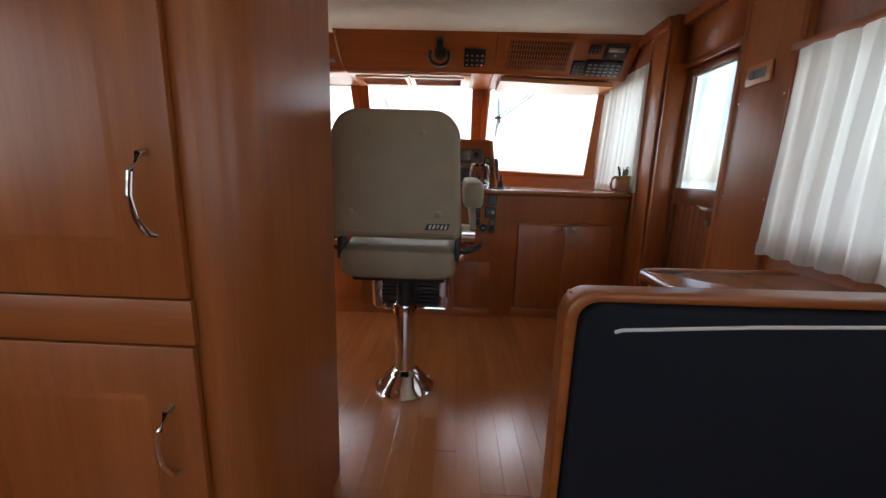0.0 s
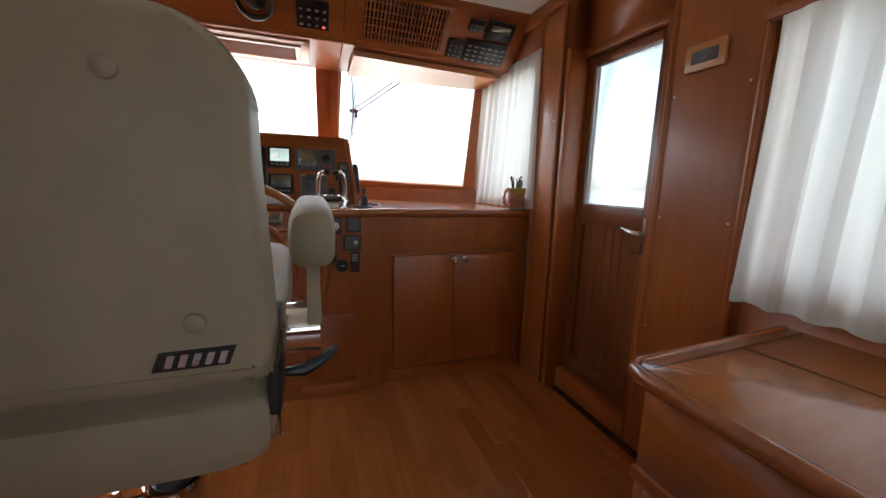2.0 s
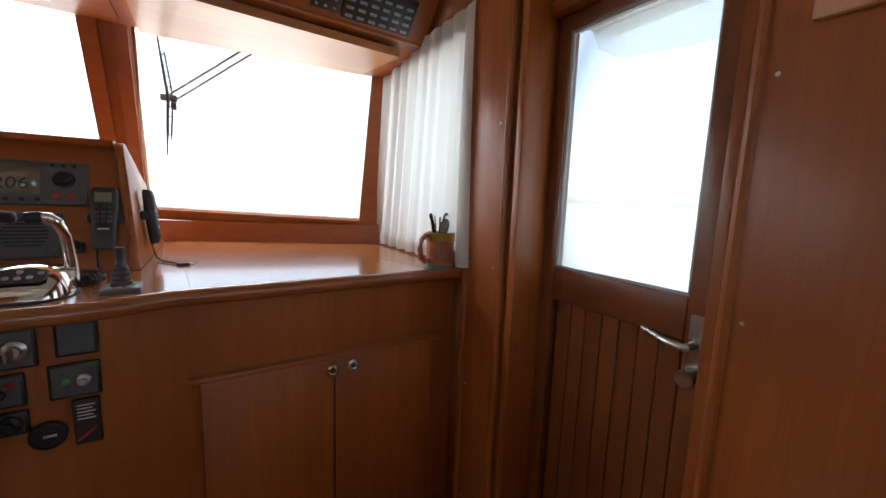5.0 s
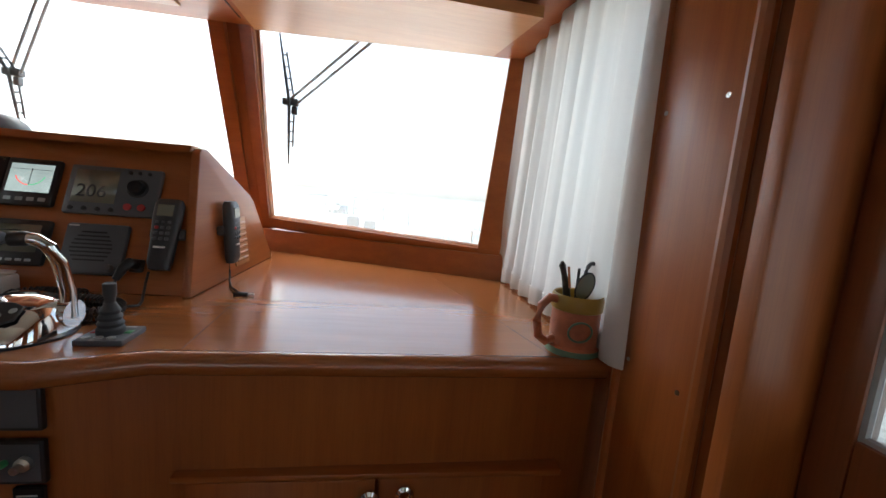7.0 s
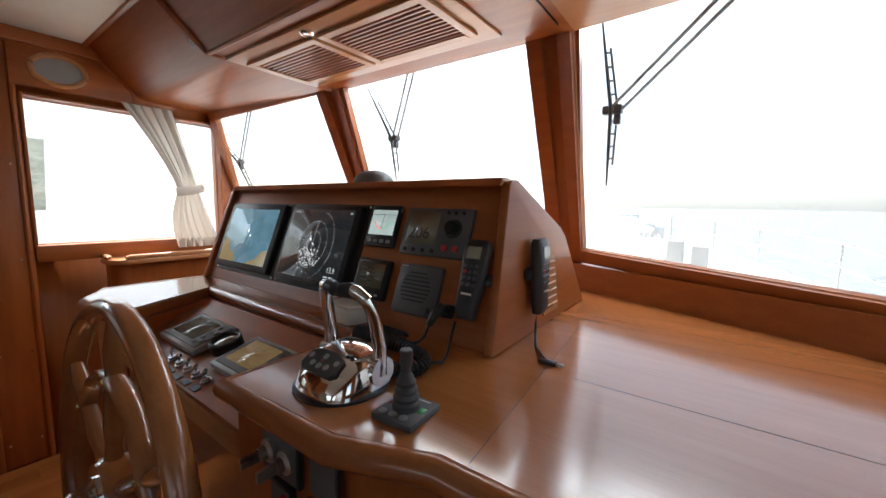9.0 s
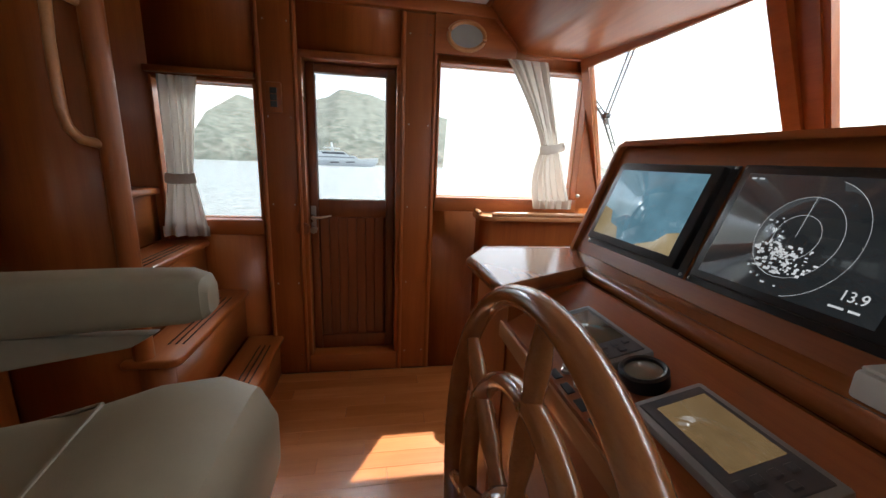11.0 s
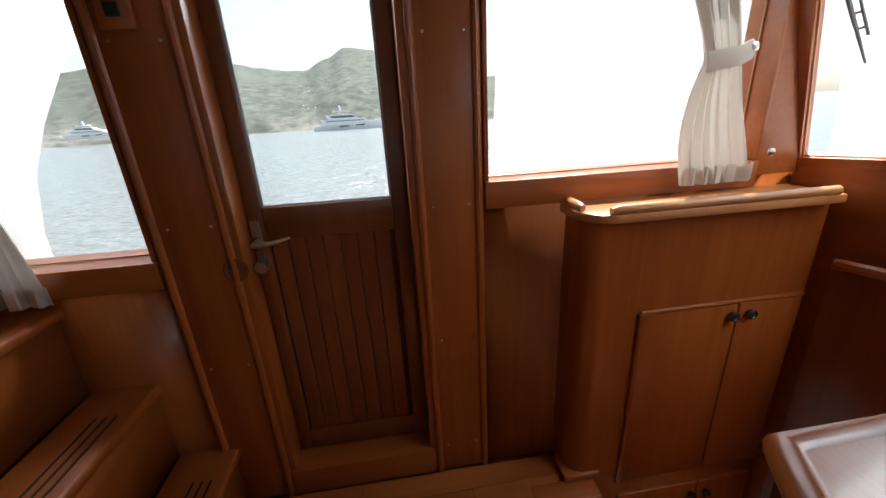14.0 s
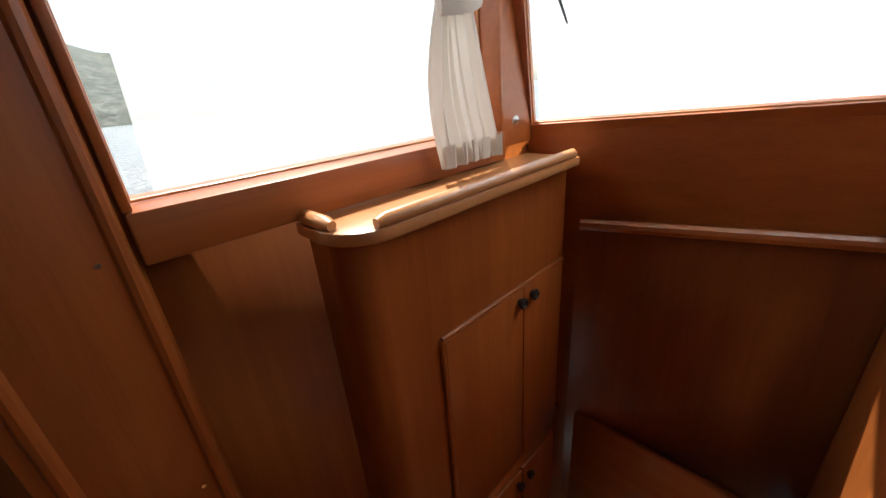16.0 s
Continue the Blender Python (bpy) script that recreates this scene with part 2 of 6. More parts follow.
def hill_material():
    m, n, l, b = material("scrub_hillside")
    t1 = noise_tex(n, l, 0.06, 8.0, (1, 1, 2.5), 0.7)
    t2 = noise_tex(n, l, 0.2, 9.0, (1, 1, 1), 0.8)
    # scrub greens are greyed and blued, with distance haze mixed into the colour
    r1 = ramp(n, l, t2.outputs[0], [(0.43, (0.034, 0.046, 0.037)), (0.5, (0.066, 0.080, 0.066)), (0.6, (0.130, 0.140, 0.118))])
    rock = ramp(n, l, t2.outputs[0], [(0.35, (0.10, 0.10, 0.085)), (0.65, (0.30, 0.285, 0.25))])
    geo = n.new("ShaderNodeNewGeometry")
    sp = n.new("ShaderNodeSeparateXYZ")
    l.new(geo.outputs["Position"], sp.inputs[0])
    mr = n.new("ShaderNodeMapRange")
    mr.inputs["From Min"].default_value, mr.inputs["From Max"].default_value = 7.0, -1.5
    l.new(sp.outputs["Z"], mr.inputs["Value"])
    ad = n.new("ShaderNodeMath")
    ad.operation = "MULTIPLY"
    l.new(mr.outputs[0], ad.inputs[0])
    rk = ramp(n, l, t1.outputs[0], [(0.42, (0, 0, 0)), (0.6, (1, 1, 1))])
    l.new(rk.outputs[0], ad.inputs[1])
    mx = n.new("ShaderNodeMix")
    mx.data_type = "RGBA"
    l.new(ad.outputs[0], mx.inputs["Factor"])
    l.new(r1.outputs[0], mx.inputs["A"])
    l.new(rock.outputs[0], mx.inputs["B"])
    l.new(mx.outputs["Result"], b.inputs["Base Color"])
    b.inputs["Roughness"].default_value = 0.95
    bp = n.new("ShaderNodeBump")
    bp.inputs["Strength"].default_value, bp.inputs["Distance"].default_value = 0.5, 3.0
    l.new(t2.outputs[0], bp.inputs["Height"])
    l.new(bp.outputs[0], b.inputs["Normal"])
    return m


# ---- mesh helpers ----
def bx(bm, x0, x1, y0, y1, z0, z1, r=0.0, seg=2):
    """A box from corner to corner, with rounded edges of radius r."""
    vs = [bm.verts.new((x, y, z)) for x in (x0, x1) for y in (y0, y1) for z in (z0, z1)]
    fs = [bm.faces.new([vs[i] for i in q]) for q in ((0, 1, 3, 2), (4, 6, 7, 5), (0, 4, 5, 1), (2, 3, 7, 6), (0, 2, 6, 4), (1, 5, 7, 3))]
    if r:
        es = list({e for f in fs for e in f.edges})
        bmesh.ops.bevel(bm, geom=es, offset=r, segments=seg, affect="EDGES", profile=0.5)
    return bm


def box(x0, x1, y0, y1, z0, z1, r=0.0, seg=2):
    return bx(bmesh.new(), x0, x1, y0, y1, z0, z1, r, seg)


def prism(bm, pts, axis, a, b, r=0.0, seg=2):
    """A polygon drawn across one axis and pushed along it from a to b."""
    def p(u, v, w):
        return {"x": (w, u, v), "y": (u, w, v), "z": (u, v, w)}[axis]
    lo = [bm.verts.new(p(u, v, a)) for u, v in pts]
    hi = [bm.verts.new(p(u, v, b)) for u, v in pts]
    n = len(pts)
    fs = [bm.faces.new(lo[::-1]), bm.faces.new(hi)]
    for i in range(n):
        fs.append(bm.faces.new((lo[i], lo[(i + 1) % n], hi[(i + 1) % n], hi[i])))
    bmesh.ops.recalc_face_normals(bm, faces=fs)
    if r:
        es = list({e for f in fs for e in f.edges})
        bmesh.ops.bevel(bm, geom=es, offset=r, segments=seg, affect="EDGES", profile=0.5)
    return bm


def loft(bm, rings, close=True, caps=True):
    vs = [[bm.verts.new(p) for p in ring] for ring in rings]
    n = len(vs[0])
    fs = []
    for a, b in zip(vs, vs[1:]):
        for i in range(n if close else n - 1):
            fs.append(bm.faces.new((a[i], a[(i + 1) % n], b[(i + 1) % n], b[i])))
    if caps and close:
        fs += [bm.faces.new(vs[0][::-1]), bm.faces.new(vs[-1])]
    bmesh.ops.recalc_face_normals(bm, faces=fs)
    return bm


def tube(bm, pts, r, n=10, closed=False, flat=1.0):
    """A round bar along a line of points; r may be one number or one a point."""
    pts = [Vector(p) for p in pts]
    rings = []
    m = len(pts)
    up = Vector((0, 0, 1))
    for i, p in enumerate(pts):
        d = (pts[(i + 1) % m] - pts[i - 1]) if closed or 0 < i < m - 1 else (pts[1] - pts[0] if i == 0 else pts[-1] - pts[-2])
        d.normalize()
        ref = up if abs(d.dot(up)) < 0.95 else Vector((0, 1, 0))
        s = d.cross(ref).normalized()
        u = s.cross(d).normalized()
        rad = r[i] if isinstance(r, (list, tuple)) else r
        rings.append([p + s * rad * math.cos(2 * math.pi * k / n) + u * rad * flat * math.sin(2 * math.pi * k / n) for k in range(n)])
    if closed:
        rings.append(rings[0])
        vs = [[bm.verts.new(q) for q in ring] for ring in rings[:-1]]
        fs = []
        for i in range(m):
            a, b = vs[i], vs[(i + 1) % m]
            for k in range(n):
                fs.append(bm.faces.new((a[k], a[(k + 1) % n], b[(k + 1) % n], b[k])))
        bmesh.ops.recalc_face_normals(bm, faces=fs)
        return bm
    return loft(bm, rings)


def lathe(bm, prof, n=24, at=(0, 0, 0), m=None):
    """A profile of (radius, height) turned round the upright axis."""
    rings = []
    for r, z in prof:
        ring = [Vector((r * math.cos(2 * math.pi * k / n), r * math.sin(2 * math.pi * k / n), z)) for k in range(n)]
        if m is not None:
            ring = [m @ p for p in ring]
        rings.append([p + Vector(at) for p in ring])
    return loft(bm, rings)


def rod(bm, a, b, r, n=12):
    return tube(bm, [a, b], r, n)


def arc(cx, cy, r, a0, a1, n):
    return [(cx + r * math.cos(radians(a0 + (a1 - a0) * i / n)), cy + r * math.sin(radians(a0 + (a1 - a0) * i / n))) for i in range(n + 1)]


def finish(bm, smooth=True):
    for f in bm.faces:
        f.smooth = smooth
    if smooth:
        for e in bm.edges:
            if len(e.link_faces) == 2 and e.calc_face_angle(0.0) > 0.6:
                e.smooth = False


def thing(name, label, category, at=(0, 0, 0), group="", kind=""):
    ob = new(name)
    ob.location = at
    ob.empty_display_size = 0.05
    return tagged(ob, label, category, group, kind)


def root_at(ob):
    p = Vector((0, 0, 0))
    while ob is not None:
        p += ob.location
        ob = ob.parent
    return p


def part(name, bm, mat, parent, label="", m=None):
    """Links a bmesh, drawn in world places (or in those of m), as one mesh under a thing or a part."""
    finish(bm)
    if m is not None:
        bm.transform(m)
    bm.transform(Matrix.Translation(-root_at(parent)))
    me = bpy.data.meshes.new(name)
    bm.to_mesh(me)
    bm.free()
    me.materials.append(mat)
    ob = new(name, me)
    ob.parent = parent
    return tagged(ob, label)


def solo(name, bm, mat, label="", category="", kind="", group="", at=(0, 0, 0)):
    finish(bm)
    bm.transform(Matrix.Translation(-Vector(at)))
    me = bpy.data.meshes.new(name)
    bm.to_mesh(me)
    bm.free()
    me.materials.append(mat)
    ob = new(name, me)
    ob.location = at
    return tagged(ob, label, category, group, kind)


def words(name, text, size, mat, parent, m, label="", depth=0.0006):
    """Raised lettering as a mesh, its left foot at the origin of m, facing along m's z."""
    cu = bpy.data.curves.new(name, "FONT")
    cu.body, cu.size, cu.extrude = text, size, depth
    tmp = bpy.data.objects.new(name, cu)
    scene.collection.objects.link(tmp)
    me = bpy.data.meshes.new_from_object(tmp.evaluated_get(bpy.context.evaluated_depsgraph_get()))
    bpy.data.objects.remove(tmp)
    me.transform(Matrix.Translation(-root_at(parent)) @ m)
    me.materials.clear()
    me.materials.append(mat)
    ob = new(name, me)
    ob.parent = parent
    return tagged(ob, label)


WP, WS = -1.665, 1.65        # inboard faces of the two side walls
WA = 1.735                   # starboard wall aft of the door, set further out
DP, DS = -1.748, 1.768       # faces of the two side doors
CEIL_Z = 2.12
WORK_Z = 1.0


# ---- floor, with a sunk companionway by the port bow ----
WELL = (-1.46, -0.80, 3.31, 4.26)
bm = bmesh.new()
for a in ((-1.9, 1.9, -2.3, WELL[2], -0.06, -0.012), (-1.9, WELL[0], WELL[2], 3.547, -0.06, -0.012), (-1.9, -1.54, 3.547, 4.5, -0.06, -0.012), (WELL[1], 1.9, WELL[2], 4.5, -0.06, -0.012)):
    bx(bm, *a)
floor = solo("floor", bm, WOOD_DOOR, "varnished teak strip floor with a sunk companionway", "floor", "structure")

# companionway: two treads going down towards the bow, with its lining
well = thing("companionway", "dark varnished companionway steps sunk in the cabin floor", "steps", (-1.13, 3.7, -0.9), kind="structure")
part("tread", box(WELL[0], WELL[1], WELL[2] + 0.012, 3.60, -0.24, -0.205, 0.008), WOOD_X, well)
part("riser", box(WELL[0], WELL[1], WELL[2], WELL[2] + 0.012, -0.24, -0.012), WOOD_X, well)
part("tread", box(-1.54, WELL[1], 3.58, 3.9, -0.49, -0.455, 0.008), WOOD_X, well)
part("riser", box(WELL[0], WELL[1], 3.588, 3.598, -0.455, -0.24), WOOD_X, well)
part("landing", box(-1.54, WELL[1], 3.88, WELL[3], -0.74, -0.70), WOOD_X, well)
part("lining", box(WELL[0] - 0.02, WELL[0], WELL[2], 3.547, -0.9, -0.03), WOOD_Y, well)
part("lining", box(WELL[1], WELL[1] + 0.02, WELL[2], WELL[3], -0.9, -0.012), WOOD_Y, well)
part("lining", box(WELL[0], WELL[1], WELL[3] - 0.01, WELL[3] + 0.02, -0.9, 0.0), WOOD_X, well)
part("edging", box(WELL[0] - 0.076, WELL[0] + 0.004, WELL[2] + 0.002, 3.545, -0.03, 0.003, 0.004), WOOD_Y, well)
part("edging", box(WELL[0] + 0.004, WELL[1] - 0.001, WELL[2] - 0.002, WELL[2] + 0.016, -0.03, 0.003, 0.004), WOOD_X, well)
for k in range(3):
    part("grip_strip", box(WELL[0] + 0.2, WELL[1] - 0.1, 3.38 + 0.05 * k, 3.388 + 0.05 * k, -0.2055, -0.2035), GRIP, well)

# ---- ceiling with the stair opening, headliner trim ----
bm = bmesh.new()
OPEN_Y, OPEN_X = 2.42, -0.93
bx(bm, OPEN_X, 1.9, -2.3, OPEN_Y, CEIL_Z, CEIL_Z + 0.06)
bx(bm, -1.9, 1.9, OPEN_Y, 4.4, CEIL_Z, CEIL_Z + 0.06)
solo("ceiling", bm, CEIL, "cream vinyl headliner panels", "ceiling", "structure")
bm = bmesh.new()
bx(bm, -1.70, OPEN_X + 0.02, OPEN_Y - 0.03, OPEN_Y + 0.005, 2.05, 2.16, 0.01)
bx(bm, OPEN_X - 0.005, OPEN_X + 0.03, 0.9, OPEN_Y, 2.05, 2.16, 0.01)
solo("trim", bm, WOOD_X, "cherry edging round the stair opening", "trim", "structure")
bm = bmesh.new()
bx(bm, WP - 0.03, WP + 0.025, OPEN_Y + 0.005, 3.50, 2.055, CEIL_Z, 0.01)
bx(bm, WS - 0.025, WS + 0.03, 3.0, 3.45, 2.055, CEIL_Z, 0.01)
bx(bm, WA - 0.025, WA + 0.03, -2.1, 2.999, 2.055, CEIL_Z, 0.01)
solo("trim", bm, WOOD_Y, "cherry crown moulding under the headliner", "trim", "structure")


# ---- side walls ----
def side_wall(name, sx, face, spans, aft=None):
    """Panels between openings; spans are (y0, y1, z0, z1) of solid wall, outboard of face by 15 mm."""
    bm = bmesh.new()
    for y0, y1, z0, z1 in spans:
        base = face if aft is None or y0 >= DOOR_Y[1] else aft
        xa, xb = base + sx * 0.015, base + sx * 0.13
        bx(bm, min(xa, xb), max(xa, xb), y0, y1, z0, z1)
    return solo(name, bm, WOOD_Z, "varnished cherry cabin side with window and door openings", "wall", "structure")


AWP = (1.76, 2.25, 0.945, 1.655)    # port aft window opening y0 y1 z0 z1
FWP = (3.19, 4.09, 1.097, 1.835)    # port forward window
DOOR_Y = (2.46, 2.985)
DOOR_Z = (0.10, 1.81)
side_wall("wall_port", -1, WP, [
    (-2.3, -1.9, -0.1, 2.2), (-1.9, 0.4, -0.1, 0.9), (-1.9, 0.4, 1.7, 2.2), (0.4, AWP[0], -0.1, 3.2), (AWP[0], AWP[1], -0.1, AWP[2] - 0.02), (AWP[0], AWP[1], AWP[3], 3.2),
    (AWP[1], DOOR_Y[0], -0.1, 3.2), (DOOR_Y[0], DOOR_Y[1], DOOR_Z[1], 3.2), (DOOR_Y[0], DOOR_Y[1], -0.1, 0.10),
    (DOOR_Y[1], FWP[0], -0.1, 2.2), (FWP[0], 4.4, -0.9, FWP[2] - 0.02), (FWP[0], 4.06, FWP[3], 2.2)])
AWS = (0.95, 2.07, 0.90, 1.64)
FWS = (3.25, 4.0, 1.06, 1.835)
side_wall("wall_starboard", 1, WS, [
    (-2.3, -1.9, -0.1, 2.2), (-1.9, 0.4, -0.1, 0.9), (-1.9, 0.4, 1.7, 2.2), (0.4, AWS[0], -0.1, 2.2), (AWS[0], AWS[1], -0.1, AWS[2] - 0.02), (AWS[0], AWS[1], AWS[3], 2.2),
    (AWS[1], DOOR_Y[0], -0.1, 2.2), (DOOR_Y[0], DOOR_Y[1], DOOR_Z[1], 2.2), (DOOR_Y[0], DOOR_Y[1], -0.1, 0.10),
    (DOOR_Y[1], FWS[0], -0.1, 2.2), (FWS[0], 4.3, -0.1, FWS[2] - 0.02), (FWS[0], 4.03, FWS[3], 2.2)], WA)
bm = bmesh.new()
for q in ((-1.9, -1.3, -0.1, 2.2), (1.3, 1.9, -0.1, 2.2), (-1.3, 1.3, -0.1, 0.8), (-1.3, 1.3, 1.9, 2.2)):
    bx(bm, q[0], q[1], -2.4, -2.3, q[2], q[3])
solo("wall_aft", bm, WOOD_Z, "varnished cherry saloon bulkhead with a wide window", "wall", "structure")
bm = bmesh.new()
bx(bm, -1.9, -0.93, -2.3, 0.9, CEIL_Z, CEIL_Z + 0.06)
solo("ceiling", bm, CEIL, "cream vinyl headliner over the saloon", "ceiling", "structure")

# lower wainscot joints and broad stiles beside the doors
def stile(sx, face, y0, y1, z0, z1, edge=("lo", "hi")):
    st = thing("trim", "cherry stile with rounded bead edges and steel screws", "trim", (face, (y0 + y1) / 2, 0), kind="structure")
    xa, xb = face + sx * 0.016, face
    part("stile", box(min(xa, xb), max(xa, xb), y0, y1, z0, z1, 0.004), WOOD_Z, st)
    for e in edge:
        y = y0 if e == "lo" else y1
        part("bead", tube(bmesh.new(), [(face + sx * 0.004, y, z0), (face + sx * 0.004, y, z1)], 0.013, 10), WOOD_Z, st)
    for k in range(5):
        z = z0 + 0.12 + k * (z1 - z0 - 0.22) / 4
        for y in (y0 + 0.035, y1 - 0.03):
            part("screw", rod(bmesh.new(), (face - sx * 0.0015, y, z), (face + sx * 0.004, y, z), 0.0042, 8), STEEL, st)
    return st


stile(-1, WP, 2.268, 2.445, 0.0, 2.05)
stile(-1, WP, 3.0, 3.172, 0.0, 2.05)
stile(1, WS, 3.03, 3.222, 0.0, 2.05)
stile(1, WA, 2.105, 2.44, 0.0, 2.05)


# ---- doors with half-height glazing ----
def cabin_door(name, sx, face, x, label, aft=None):
    """A teak door in its jamb: glazed above, tongue-and-groove panel below."""
    d = thing(name, label, "door", (x, 2.72, 0.1), kind="structure")
    y0, y1 = DOOR_Y[0] + 0.02, DOOR_Y[1] - 0.02
    xa, xb = sorted((x, x + sx * 0.04))
    bm = bmesh.new()
    bx(bm, xa, xb, y0, 2.526, 0.117, 1.788, 0.006)
    bx(bm, xa, xb, 2.915, y1, 0.117, 1.788, 0.006)
    bx(bm, xa, xb, 2.526, 2.915, 1.742, 1.785, 0.004)
    bx(bm, xa, xb, 2.526, 2.915, 0.955, 1.056, 0.004)
    bx(bm, xa, xb, 2.526, 2.915, 0.117, 0.205, 0.004)
    part("door_frame", bm, WOOD_DOOR, d)
    n = 7
    w = (2.9 - 2.53) / n
    for k in range(n):
        a = 2.53 + w * k
        q = sorted((x + sx * 0.011, x + sx * 0.028))
        part("plank", box(q[0], q[1], a + 0.001, a + w - 0.001, 0.2, 0.96, 0.0025, 1), WOOD_DOOR, d)
    q = sorted((x + sx * 0.0285, x + sx * 0.036))
    part("backing", box(q[0], q[1], 2.50, 2.93, 0.15, 1.0), WOOD_DOOR, d)
    g = sorted((x + sx * 0.018, x + sx * 0.024))
    pane = part("pane", box(g[0], g[1], 2.519, 2.922, 1.049, 1.749), GLASS, d)
    pane.visible_shadow = False
    bm = bmesh.new()
    e = x + sx * 0.012
    for p, q in (((e, 2.526, 1.056), (e, 2.915, 1.056)), ((e, 2.526, 1.742), (e, 2.915, 1.742)), ((e, 2.526, 1.056), (e, 2.526, 1.742)), ((e, 2.915, 1.056), (e, 2.915, 1.742))):
        rod(bm, p, q, 0.007, 8)
    part("glazing_bead", bm, GREYL, d, "pale sealant bead round the glass")
    # jamb, head and sill
    jx = sorted((face + sx * 0.002, x + sx * 0.05))
    ja = sorted(((face if aft is None else aft) + sx * 0.002, x + sx * 0.05))
    bm = bmesh.new()
    bx(bm, ja[0], ja[1], DOOR_Y[0] - 0.012, DOOR_Y[0] + 0.018, 0.0, 1.83, 0.006)
    bx(bm, jx[0], jx[1], DOOR_Y[1] - 0.018, DOOR_Y[1] + 0.012, 0.0, 1.83, 0.006)
    bx(bm, ja[0], ja[1], DOOR_Y[0], DOOR_Y[1], 1.79, 1.83, 0.006)
    sx_ = sorted((x + sx * 0.041, x + sx * 0.055))
    bx(bm, sx_[0], sx_[1], DOOR_Y[0], DOOR_Y[0] + 0.04, 0.0, 1.83)
    bx(bm, sx_[0], sx_[1], DOOR_Y[1] - 0.04, DOOR_Y[1], 0.0, 1.83)
    bx(bm, sx_[0], sx_[1], DOOR_Y[0] + 0.04, DOOR_Y[1] - 0.04, 1.77, 1.83)
    bx(bm, sx_[0], sx_[1], DOOR_Y[0] + 0.04, DOOR_Y[1] - 0.04, 0.0, 0.15)
    part("jamb", bm, WOOD_Z, d)
    sf = (face if aft is None else aft) - sx * 0.01
    part("sill", box(min(sf, x + sx * 0.05), max(sf, x + sx * 0.05), DOOR_Y[0], DOOR_Y[1], 0.0, 0.115, 0.012), WOOD_Y, d)
    # handle on a long plate, lock barrel
    px = x - sx * 0.004
    pl = part("handle_plate", box(min(px, x), max(px, x), 2.484, 2.514, 0.86, 1.02, 0.002, 1), STEEL, d, "brushed steel handle plate")
    lx = x - sx * 0.045
    part("lever", tube(bmesh.new(), [(x, 2.498, 0.955), (lx, 2.498, 0.955), (lx - sx * 0.003, 2.51, 0.955), (lx, 2.545, 0.958), (lx + sx * 0.006, 2.575, 0.963), (lx + sx * 0.012, 2.603, 0.968)],
         [0.009, 0.009, 0.009, 0.0075, 0.006, 0.004], 10), STEEL, pl)
    part("lock_barrel", rod(bmesh.new(), (x, 2.5, 0.885), (x - sx * 0.036, 2.5, 0.88), 0.019, 16), STEEL, pl)
    return d


cabin_door("door_1", -1, WP, DP, "varnished teak port door, closed, glazed above")
part("finger_recess", lathe(bmesh.new(), [(0.036, 0.0), (0.036, 0.003), (0.031, 0.004), (0.029, 0.0015), (0.001, 0.0015)], 24, (WP + 0.001, 2.452, 0.90), Matrix.Rotation(radians(90), 4, "Y")), WOOD_DOOR, bpy.data.objects["door_1"])
part("hook", tube(bmesh.new(), [(WP - 0.03, 2.474, 1.60), (WP - 0.012, 2.476, 1.602), (WP - 0.006, 2.484, 1.59), (WP - 0.008, 2.487, 1.575)], 0.004, 8), BRASS, bpy.data.objects["door_1"], "small brass hook")
cabin_door("door_2", 1, WS, DS, "varnished teak starboard door, closed, glazed above", WA)


# ---- side windows ----
def side_window(name, sx, face, w, label):
    y0, y1, z0, z1 = w
    d = thing(name, label, "window", (face, (y0 + y1) / 2, z0), kind="structure")
    xo = face + sx * 0.125
    q = sorted((face + sx * 0.0, xo))
    part("window_sill", box(q[0] - (0.005 if sx > 0 else 0.03), q[1] + (0.005 if sx < 0 else 0.03), y0 + 0.002, y1 - 0.002, z0 - 0.082, z0, 0.004), WOOD_Y, d)
    bm = bmesh.new()
    bx(bm, q[0], q[1], y0 - 0.0, y0 + 0.014, z0, z1, 0.003)
    bx(bm, q[0], q[1], y1 - 0.014, y1, z0, z1, 0.003)
    bx(bm, q[0], q[1], y0 + 0.014, y1 - 0.014, z1 - 0.014, z1, 0.003)
    part("window_frame", bm, WOOD_Y, d)
    g = sorted((face + sx * 0.075, face + sx * 0.081))
    pane = part("pane", box(g[0], g[1], y0 + 0.012, y1 - 0.012, z0 + 0.001, z1 - 0.012), GLASS, d)
    pane.visible_shadow = False
    bm = bmesh.new()
    e = face + sx * 0.068
    c = [(e, y0 + 0.018, z0 + 0.004), (e, y1 - 0.018, z0 + 0.004), (e, y1 - 0.018, z1 - 0.018), (e, y0 + 0.018, z1 - 0.018)]
    for i in range(4):
        rod(bm, c[i], c[(i + 1) % 4], 0.003, 8)
    part("glazing_bead", bm, WOOD_PALE, d)
    return d


side_window("window_1", -1, WP, AWP, "fixed aft side window in a cherry frame")
side_window("window_2", -1, WP, FWP, "fixed forward side window in a cherry frame")
side_window("window_3", 1, WA, AWS, "fixed aft side window behind a drawn curtain")
side_window("window_4", 1, WS, FWS, "fixed forward side window behind a drawn curtain")

